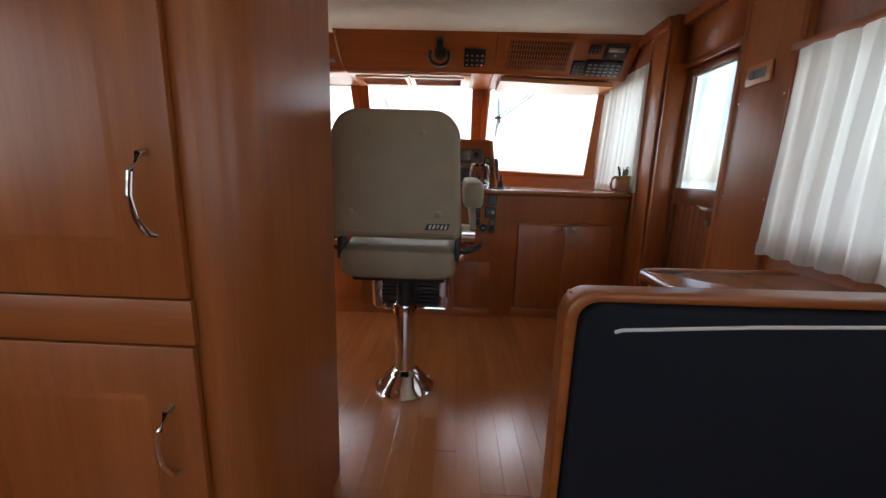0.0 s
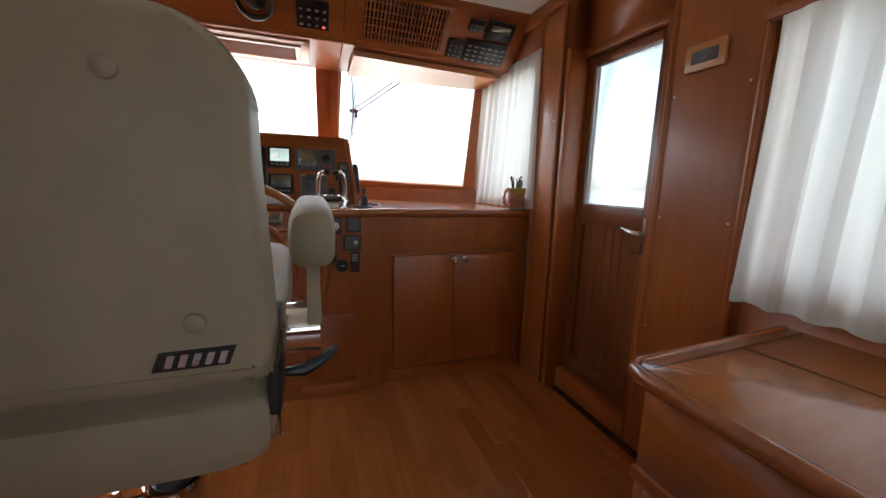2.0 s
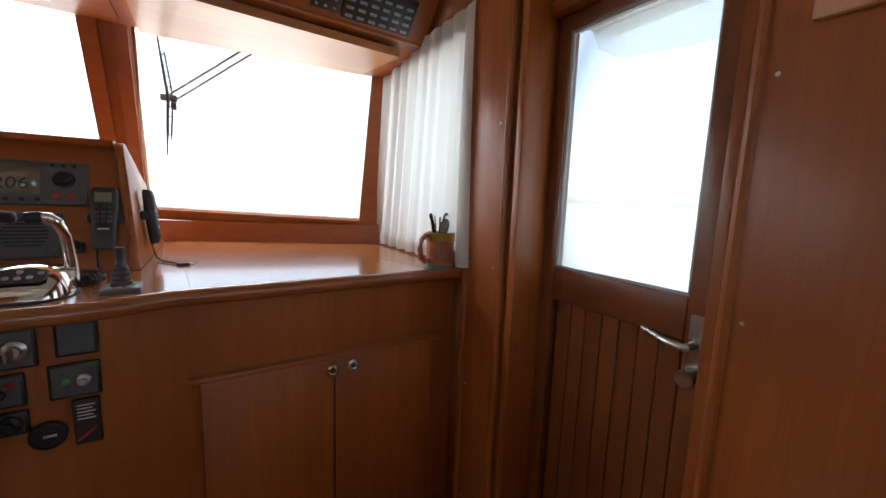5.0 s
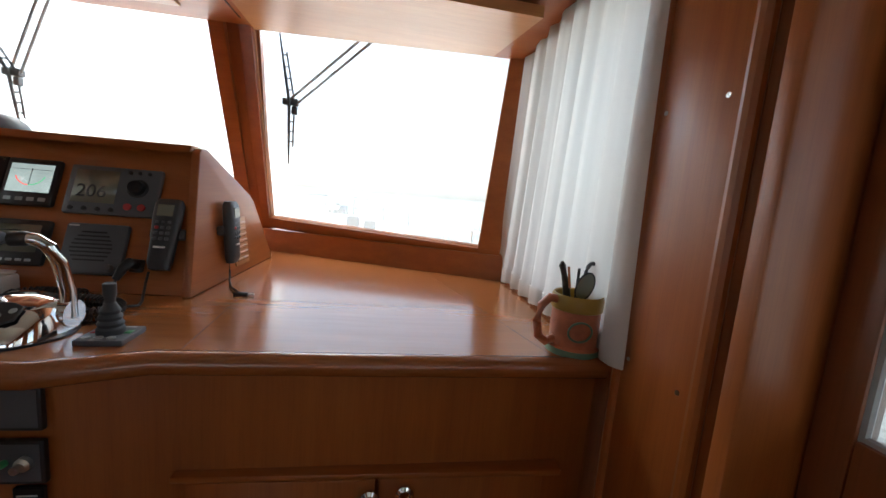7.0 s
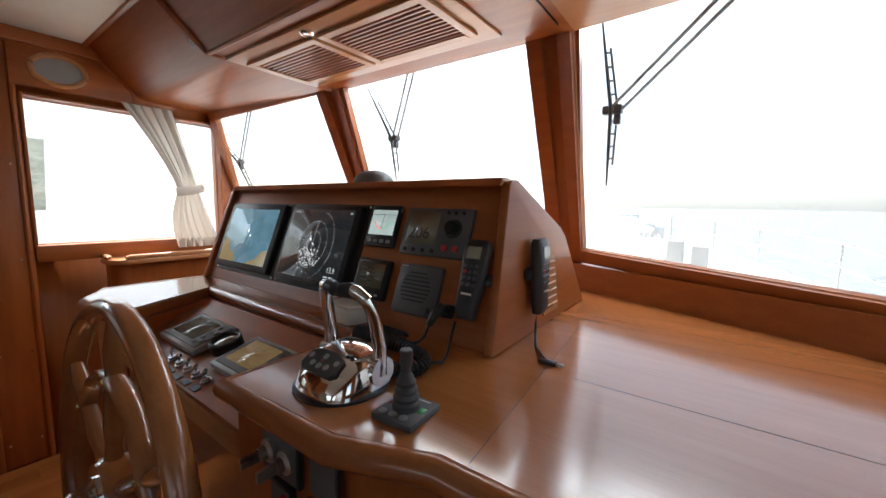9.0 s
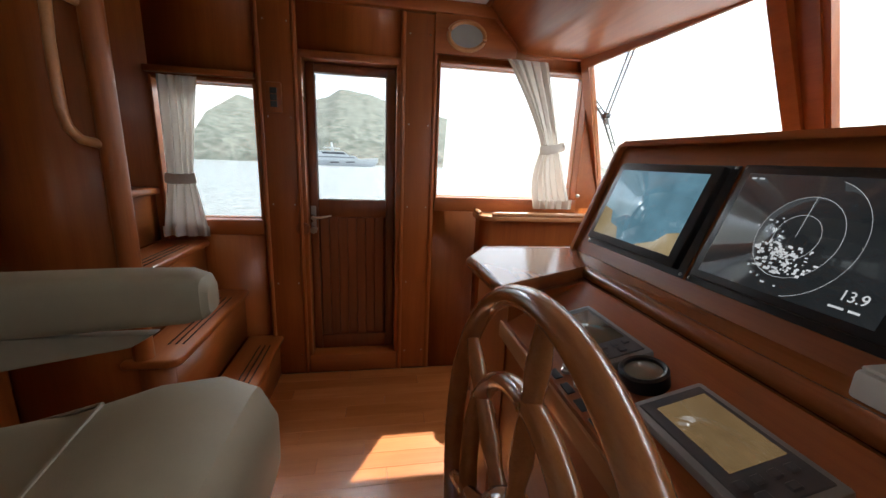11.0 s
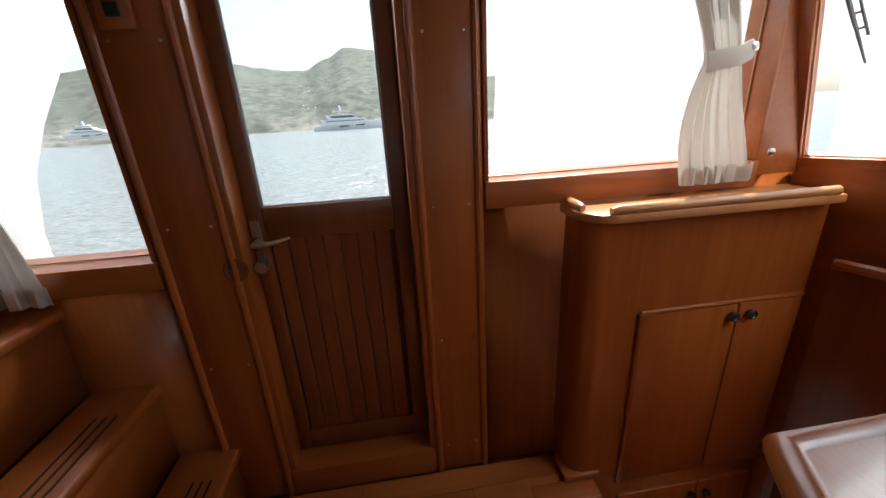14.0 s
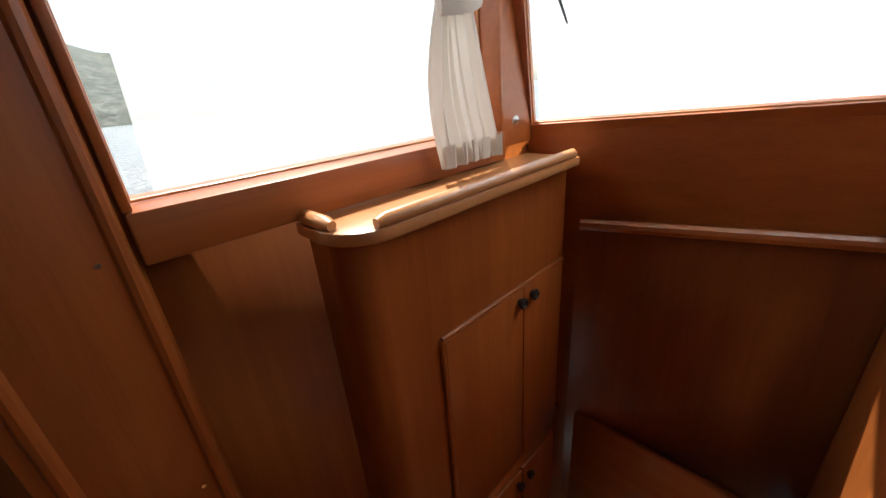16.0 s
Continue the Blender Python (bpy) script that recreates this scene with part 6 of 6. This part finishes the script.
t = drape("curtain", "white tied-back curtain at the aft window by the stairs", -1, -1.635, 1.76, 1.95, 0.86, 1.655, 4, 0.022, tied_a, 8, 0.0, CURTAIN_SHADED)
part("tie_band", tube(bmesh.new(), [(-1.60, 1.815, 1.165), (-1.60, 1.85, 1.16), (-1.60, 1.90, 1.16), (-1.612, 1.95, 1.166)], 0.009, 10, flat=3.0), CURTAIN_SHADED, t)
t = drape("curtain", "white tied-back curtain at the forward window", -1, -1.628, 3.6, 4.12, 1.045, 1.86, 5, 0.024, tied_f, 12, 0.0, CURTAIN_SHADED)
part("tie_band", tube(bmesh.new(), [(-1.60, 3.79, 1.385), (-1.595, 3.84, 1.39), (-1.60, 3.89, 1.398), (-1.622, 3.945, 1.415)], 0.009, 10, flat=3.0), CURTAIN_SHADED, t)
part("stud", lathe(bmesh.new(), [(0.012, 0), (0.012, 0.005), (0.006, 0.008), (0.001, 0.008)], 14, (-1.612, 3.94, 1.42), Matrix.Rotation(radians(90), 4, "Y")), STEEL, t)
part("stud", lathe(bmesh.new(), [(0.012, 0), (0.012, 0.005), (0.006, 0.008), (0.001, 0.008)], 14, (-1.605, 4.06, 1.13), Matrix.Rotation(radians(90), 4, "Y")), STEEL, t)
for nm, sx, x, y0, y1, z in (("curtain_rail", 1, 1.695, 0.95, 2.10, 1.645), ("curtain_rail", -1, -1.64, 1.75, 2.25, 1.668)):
    solo(nm, box(min(x, x + sx * 0.04), max(x, x + sx * 0.04), y0, y1, z, z + 0.03, 0.004), WOOD_Y, "cherry pelmet strip over the curtain", "curtain rail", "structure", at=(x, y0, z))

# ---- mug with pens and glasses on the worktop ----
mg = thing("mug", "terracotta mug with a yellow rim holding pens", "mug", (1.60, 3.36, 1.0))
mc = (1.605, 3.365, 1.0)
MG = Matrix.Translation((1.598, 3.318, 1.0)) @ Matrix.Scale(1.16, 4) @ Matrix.Translation((-1.605, -3.365, -1.0))
part("body", lathe(bmesh.new(), [(0.001, 0.003), (0.048, 0.003), (0.050, 0.012), (0.044, 0.016), (0.045, 0.05), (0.0445, 0.085), (0.041, 0.085), (0.040, 0.02), (0.001, 0.018)], 32, mc), TERRA, mg, m=MG)
part("foot_ring", lathe(bmesh.new(), [(0.047, 0.0), (0.0505, 0.0), (0.0505, 0.012), (0.046, 0.012)], 32, mc), TEAL, mg, "green glazed foot", m=MG)
part("rim_band", lathe(bmesh.new(), [(0.0452, 0.082), (0.0475, 0.084), (0.0475, 0.108), (0.045, 0.112), (0.0415, 0.11), (0.0412, 0.084)], 32, mc), YELLOW, mg, "yellow glazed rim", m=MG)
part("handle", tube(bmesh.new(), [(1.565, 3.36, 1.1), (1.545, 3.355, 1.104), (1.528, 3.35, 1.09), (1.522, 3.349, 1.06), (1.528, 3.35, 1.032), (1.545, 3.355, 1.02), (1.563, 3.36, 1.024)], 0.0085, 10), TERRA, mg, m=MG)
part("emblem", tube(bmesh.new(), [(1.605 + 0.0455 * math.sin(q) * 0.5 - 0.012, 3.365 - 0.0462, 1.05 + 0.018 * math.cos(q)) for q in [2 * math.pi * k / 20 for k in range(20)]], 0.002, 6, True), TEAL, mg, "faded green ring mark", m=MG)
pn = thing("pen", "black pen with a chrome clip standing in the mug", "pen", (1.58, 3.365, 1.03))
part("barrel", tube(bmesh.new(), [(1.60, 3.37, 1.03), (1.575, 3.36, 1.13), (1.562, 3.356, 1.165), (1.56, 3.355, 1.172)], [0.007, 0.007, 0.0065, 0.003], 12), BLACK, pn, m=MG)
part("clip", tube(bmesh.new(), [(1.570, 3.347, 1.165), (1.578, 3.349, 1.125)], 0.0025, 6), CHROME, pn, m=MG)
gl = thing("eyeglasses", "folded dark-rimmed glasses standing in the mug", "glasses", (1.61, 3.36, 1.05))
part("rim", tube(bmesh.new(), [(1.608 + 0.017 * math.cos(q) + 0.006 * math.sin(q), 3.35, 1.128 + 0.026 * math.sin(q)) for q in [2 * math.pi * k / 24 for k in range(24)]], 0.0018, 6, True), BLACK, gl, m=MG)
part("lens", loft(bmesh.new(), [[(1.608 + 0.016 * math.cos(q) + 0.006 * math.sin(q), y, 1.128 + 0.025 * math.sin(q)) for q in [2 * math.pi * k / 24 for k in range(24)]] for y in (3.349, 3.351)]), LCD, gl, m=MG)
part("temple", tube(bmesh.new(), [(1.60, 3.365, 1.05), (1.598, 3.36, 1.16)], 0.003, 6), BLACK, gl, m=MG)
pn = thing("scissors", "grey-handled scissors standing in the mug", "scissors", (1.63, 3.37, 1.05))
part("handle_loop", tube(bmesh.new(), [(1.632 + 0.012 * math.cos(q), 3.375, 1.145 + 0.024 * math.sin(q)) for q in [2 * math.pi * k / 20 for k in range(20)]], 0.004, 8, True), GREY, pn, m=MG)
part("blade", tube(bmesh.new(), [(1.625, 3.372, 1.03), (1.63, 3.375, 1.125)], 0.004, 6), STEEL, pn, m=MG)

# ---- outside: mesh covers, wipers, overhangs, foredeck ----
def cover(label, quad, hold, mat=MESH_COVER):
    """A white mesh sunshade stretched outside a pane, hemmed all round."""
    t = thing("window_cover", label, "sunshade", quad[0], group="mesh sunshades")
    q = [Vector(p) for p in quad]
    rows = []
    for j in range(9):
        v = j / 8
        rows.append([(q[0].lerp(q[1], i / 12)).lerp(q[3].lerp(q[2], i / 12), v) + Vector(hold) * (0.010 * math.sin(math.pi * v) * math.sin(math.pi * i / 12)) for i in range(13)])
    part("mesh", loft(bmesh.new(), rows, False, False), mat, t)
    return t


for key, (bl, br, tl, tr) in FRONT.items():
    o = Vector((0.0, 0.36, 0.03))
    if key == "port":
        o = Vector((-0.06, 0.36, 0.03))
    e = 0.13
    cover("white mesh sunshade outside the windscreen", [Vector(bl) + o + Vector((-e, 0, -e)), Vector(br) + o + Vector((e, 0, -e)), Vector(tr) + o + Vector((e, 0, e)), Vector(tl) + o + Vector((-e, 0, e))], (0, 1, 0.3), MESH_OPEN if key == "starboard" else MESH_COVER)
cover("white mesh sunshade outside the port side window", [(-1.83, 3.25, 1.0), (-1.83, 4.25, 1.0), (-1.83, 4.25, 1.95), (-1.83, 3.30, 1.95)], (-1, 0, 0), MESH_DENSE)


def wiper(top, hub, tip, pivot):
    """A pantograph wiper: toothed blade carrier, rubber blade, hub and two parallel arms."""
    t = thing("wiper", "pantograph windscreen wiper, greyed for window glare", "wiper", pivot, group="windscreen wipers")
    top, hub, tip, pivot = Vector(top), Vector(hub), Vector(tip), Vector(pivot)
    # blade and arm greys are lightened, standing in for the glare over them
    bl = part("blade", tube(bmesh.new(), [top, top.lerp(hub, 0.5), hub, hub.lerp(tip, 0.5), tip], [0.003, 0.006, 0.007, 0.006, 0.003], 6), GREY, t)
    off = Vector((0.018, 0.014, 0.004))
    part("carrier", tube(bmesh.new(), [top.lerp(hub, 0.3) + off * 0.8, hub + off, hub.lerp(tip, 0.72) + off * 0.8], 0.004, 6), GREY, bl)
    for k in range(9):
        u = 0.35 + 0.16 * k
        p = top.lerp(hub, u) if u < 1 else hub.lerp(tip, u - 1)
        part("link", rod(bmesh.new(), p, p + off * 0.85, 0.0035, 5), GREY, bl)
    part("head", box(hub.x - 0.03, hub.x + 0.034, hub.y + 0.004, hub.y + 0.036, hub.z - 0.014, hub.z + 0.016, 0.006), GREY, t)
    part("nut", box(hub.x + 0.008, hub.x + 0.03, hub.y + 0.006, hub.y + 0.03, hub.z - 0.05, hub.z - 0.016, 0.005), GREY, t)
    for dx, dz in ((-0.008, 0.006), (0.026, -0.004)):
        part("arm", rod(bmesh.new(), hub + Vector((dx, 0.02, dz)), pivot + Vector((dx + 0.006, 0.02, dz)), 0.0055, 8), GREYL, t)
    return t


wiper((0.70, 4.203, 1.918), (0.722, 4.287, 1.663), (0.70, 4.388, 1.412), (1.13, 4.03, 1.95))
wiper((-0.44, 4.251, 1.922), (-0.356, 4.341, 1.67), (-0.393, 4.427, 1.43), (-0.12, 4.22, 2.01))
wiper((-1.79, 4.06, 1.842), (-1.63, 4.17, 1.60), (-1.565, 4.25, 1.36), (-1.36, 4.12, 1.98))

for s in (-1, 1):
    name = "overhang"
    t = thing(name, "white fibreglass deck overhang with a curved side panel", "overhang", (s * 2.2, 1.5, 2.0), group="deck overhangs")
    part("roof", box(min(s * 1.80, s * 2.45), max(s * 1.80, s * 2.45), -0.8, 3.3, 2.0, 2.06, 0.01), GELCOAT, t)
    # unseen strip added to trim the sun entering the forward side window
    part("eyebrow", box(min(s * 1.80, s * 1.90), max(s * 1.80, s * 1.90), 3.302, 4.1, 1.98, 2.06, 0.01), GELCOAT, t)
    pts = [(-0.6, 0.4), (1.42, 0.4), (1.44, 0.9), (1.50, 1.15), (1.60, 1.34), (1.745, 1.555), (1.988, 1.70), (2.4, 1.79), (2.9, 1.82), (3.15, 1.85), (3.26, 1.92), (3.3, 2.0), (-0.6, 2.0)]
    part("side_panel", prism(bmesh.new(), pts, "x", min(s * 2.33, s * 2.335), max(s * 2.33, s * 2.335)), MESH_DENSE, t, "white mesh side screen with a curved edge")
# added out of view, to keep direct sun off the worktop
br = thing("roof_brow", "unseen white board added above the windscreen to block sun", "roof", (0, 4.4, 2.3), kind="structure")
part("brow", prism(bmesh.new(), [(-1.9, 3.9), (1.9, 3.9), (1.8, 4.75), (0.6, 5.0), (-0.7, 5.0), (-1.8, 4.75)], "z", 2.40, 2.46), GELCOAT, br)
fd = thing("foredeck", "white foredeck with a planked seat and windlass", "deck", (0, 7, 0.55), kind="structure")
part("deck", prism(bmesh.new(), [(-2.0, 4.5), (2.0, 4.5), (1.9, 7.0), (1.1, 10.0), (0.25, 11.6), (-0.25, 11.6), (-1.1, 10.0), (-1.9, 7.0)], "z", 0.52, 0.70), GELCOAT, fd)
part("trunk", box(-0.75, 0.62, 6.35, 7.75, 0.70, 0.865, 0.05), GELCOAT, fd)
for k in range(13):
    part("seat_slat", box(-0.70 + 0.098 * k, -0.622 + 0.098 * k, 6.42, 7.5, 0.865, 0.89, 0.004, 1), GELCOAT, fd)
curve = [(0.95 * math.sin(radians(a)), 6.85 + 0.85 * math.cos(radians(a))) for a in range(-64, 65, 8)]
rim = [(x * 0.93, 6.85 + (y - 6.85) * 0.93) for x, y in reversed(curve)]
part("coaming", prism(bmesh.new(), curve + rim, "z", 0.70, 1.0, 0.01), GELCOAT, fd, "curved white seat back")
part("locker", box(0.66, 0.80, 7.02, 7.16, 0.70, 1.03, 0.02), GREYL, fd)
part("locker", box(0.86, 1.0, 7.04, 7.18, 0.70, 0.99, 0.02), GREYL, fd)
part("windlass", lathe(bmesh.new(), [(0.16, 0), (0.16, 0.06), (0.10, 0.10), (0.09, 0.24), (0.13, 0.30), (0.13, 0.36), (0.05, 0.40), (0.001, 0.40)], 20, (0.10, 9.7, 0.70)), STEEL, fd)
part("bow_roller", box(-0.05, 0.30, 10.1, 10.5, 0.70, 1.02, 0.05), STEEL, fd)
part("cleat", tube(bmesh.new(), [(0.50, 9.4, 0.86), (0.58, 9.4, 0.82), (0.72, 9.4, 0.82), (0.80, 9.4, 0.86)], 0.02, 8), STEEL, fd)
part("cleat_post", rod(bmesh.new(), (0.65, 9.4, 0.70), (0.65, 9.4, 0.82), 0.025, 8), STEEL, fd)
for s in (-1, 1):
    t = thing("guard_rail", "steel guard rail along the foredeck edge", "rail", (s * 1.8, 7, 0.5), group="foredeck rails")
    base = [(1.98, 4.7, 0.70), (1.93, 6.0, 0.70), (1.86, 7.2, 0.70), (1.45, 8.8, 0.70), (1.0, 10.3, 0.70), (0.3, 11.5, 0.70)]
    tops = [(s * x, y, 1.02 + 0.03 * i) for i, (x, y, z) in enumerate(base)]
    part("top_rail", tube(bmesh.new(), tops, 0.014, 8), STEEL, t)
    part("mid_rail", tube(bmesh.new(), [(x, y, (z + 0.70) / 2) for x, y, z in tops], 0.008, 6), STEEL, t)
    for (x, y, z), tpz in zip(base, tops):
        part("stanchion", rod(bmesh.new(), (s * x, y, z), tpz, 0.012, 8), STEEL, t)

# ---- sea, island, anchored motor yacht ----
SEA = -2.2
bm = bmesh.new()
bx(bm, -4600, 4600, -4600, 4600, SEA - 1.0, SEA)
solo("water", bm, sea_material(), "rippled grey-blue sea", "water", "structure")
ridge = [(55, 0.0), (66, 2.5), (75, 5.0), (82, 6.6), (88, 8.1), (91, 8.9), (94.3, 9.3), (97, 8.1), (100, 6.8), (102.5, 6.7), (105, 6.9), (108, 7.5), (111, 8.2), (114, 8.1), (117, 7.8), (119.5, 7.3), (126, 6.0), (135, 4.0), (152, 0.0)]


def ridge_at(az):
    for (a0, e0), (a1, e1) in zip(ridge, ridge[1:]):
        if a0 <= az <= a1:
            k = (az - a0) / (a1 - a0)
            k = k * k * (3 - 2 * k)
            return e0 + (e1 - e0) * k
    return 0.0


rows = []
for j in range(40):
    k = j / 39
    row = []
    for i in range(260):
        az = 55 + 97 * i / 259
        dist = 165 + 300 * k + 3 * noise.noise(Vector((az * 0.35, 0, 0)))
        hgt = math.tan(radians(ridge_at(az))) * 441
        up = min(1.0, k / 0.92)
        prof_ = 0.05 * min(1, k * 14) + 0.95 * (up ** 0.9) if k < 0.92 else 1.0 - (k - 0.92) * 4
        x, y = -dist * math.sin(radians(az)), dist * math.cos(radians(az))
        z = hgt * prof_ + (2.8 * noise.noise(Vector((x * 0.022, y * 0.022, 1))) + 0.7 * noise.noise(Vector((x * 0.14, y * 0.14, 4))) + 0.6 * noise.noise(Vector((x * 0.4, y * 0.4, 9)))) * min(1.0, k * 6 + 0.1) * min(1.0, hgt / 17)
        row.append((x, y, SEA - 0.6 + max(0.0, z + (0.5 if k > 0 else 0))))
    rows.append(row)
solo("island", loft(bmesh.new(), rows, False, False), hill_material(), "scrub-covered rocky island across the water", "island", kind="structure")

yc = Vector((-140 * math.sin(radians(94.0)), 140 * math.cos(radians(94.0)), SEA))
YM = Matrix.Translation(yc) @ Matrix.Scale(0.6, 4) @ Matrix.Rotation(radians(94.0), 4, "Z")
yt = thing("motor_yacht", "white three-deck motor yacht at anchor", "yacht", tuple(yc))
rings = []
for x, w, z0, z1 in ((-20, 3.4, 0.0, 2.6), (-12, 4.0, -0.4, 3.0), (4, 4.0, -0.4, 3.6), (13, 3.0, -0.2, 4.3), (19, 1.0, 0.2, 4.9), (21.5, 0.1, 2.6, 5.1)):
    rings.append([(x, -w, z1), (x, -w * 0.8, z0), (x, w * 0.8, z0), (x, w, z1)])
part("hull", loft(bmesh.new(), rings), WHITE, yt, m=YM)
part("deckhouse", prism(bmesh.new(), [(-15, 3.0), (11, 3.6), (8, 5.9), (-16, 5.9)], "y", -3.2, 3.2), WHITE, yt, m=YM)
part("upper_deck", prism(bmesh.new(), [(-12, 5.9), (5, 5.9), (1.5, 8.1), (-13, 8.1)], "y", -2.8, 2.8), WHITE, yt, m=YM)
part("hardtop", prism(bmesh.new(), [(-9, 9.6), (0, 9.6), (-1.5, 10.1), (-9.5, 10.1)], "y", -2.5, 2.5), WHITE, yt, m=YM)
part("mast", prism(bmesh.new(), [(-5.5, 8.1), (-3.5, 8.1), (-4.6, 13.0), (-5.4, 13.0)], "y", -0.5, 0.5), WHITE, yt, m=YM)
for s in (-1, 1):
    # lower band is light grey to imitate the pale veil over the dark glass
    part("window_band", prism(bmesh.new(), [(-13, 4.4), (8.3, 4.6), (7.7, 5.2), (-13.4, 5.2)], "y", s * 3.2 - 0.05, s * 3.2 + 0.05), GREYL, yt, m=YM)
    part("window_band", prism(bmesh.new(), [(-10, 6.5), (3, 6.5), (1.7, 7.6), (-10.5, 7.6)], "y", s * 2.8 - 0.05, s * 2.8 + 0.05), GREY, yt, m=YM)
    part("hull_window", prism(bmesh.new(), [(-6, 1.6), (-1, 1.7), (-1, 2.3), (-6, 2.2)], "y", s * 4.0 - 0.1, s * 4.0 + 0.1), BLACK, yt, m=YM)
    part("hull_window", prism(bmesh.new(), [(3, 1.9), (8, 2.1), (8, 2.6), (3, 2.5)], "y", s * 3.75 - 0.1, s * 3.75 + 0.1), BLACK, yt, m=YM)

far = copy_thing(yt, Matrix.Translation((-128.0, -82.0, 0.0)) @ yt.matrix_world @ Matrix.Scale(0.6, 4))
tagged(far, "white motor yacht lying close under the island", "yacht")

# ---- floor strips, each its own piece ----
PW = 0.088
kinds = {}
def plank_mesh(length, w):
    key = (round(length, 2), w)
    if key not in kinds:
        bm = box(0, w, 0, key[0], -0.012, 0.0, 0.0005, 1)
        finish(bm, False)
        me = bpy.data.meshes.new("plank")
        bm.to_mesh(me)
        bm.free()
        me.materials.append(WOOD_PLANK)
        kinds[key] = me
    return kinds[key]


pr = random.Random(21)
x = WP + 0.01
while x < WS - 0.02:
    y = -0.2 - pr.choice((0.0, 0.3, 0.6))
    end = 3.31
    if x + PW < WELL[0]:
        end = 3.44
    while y < end - 0.02:
        ln = min(pr.choice((0.7, 0.9, 1.1)), round(end - y, 2))
        if y + ln > 0.3:
            ob = new("plank", plank_mesh(ln - 0.0, PW - 0.0006))
            ob.location = (x, y, 0.0)
            ob.parent = floor
        y += ln + 0.0012
    x += PW
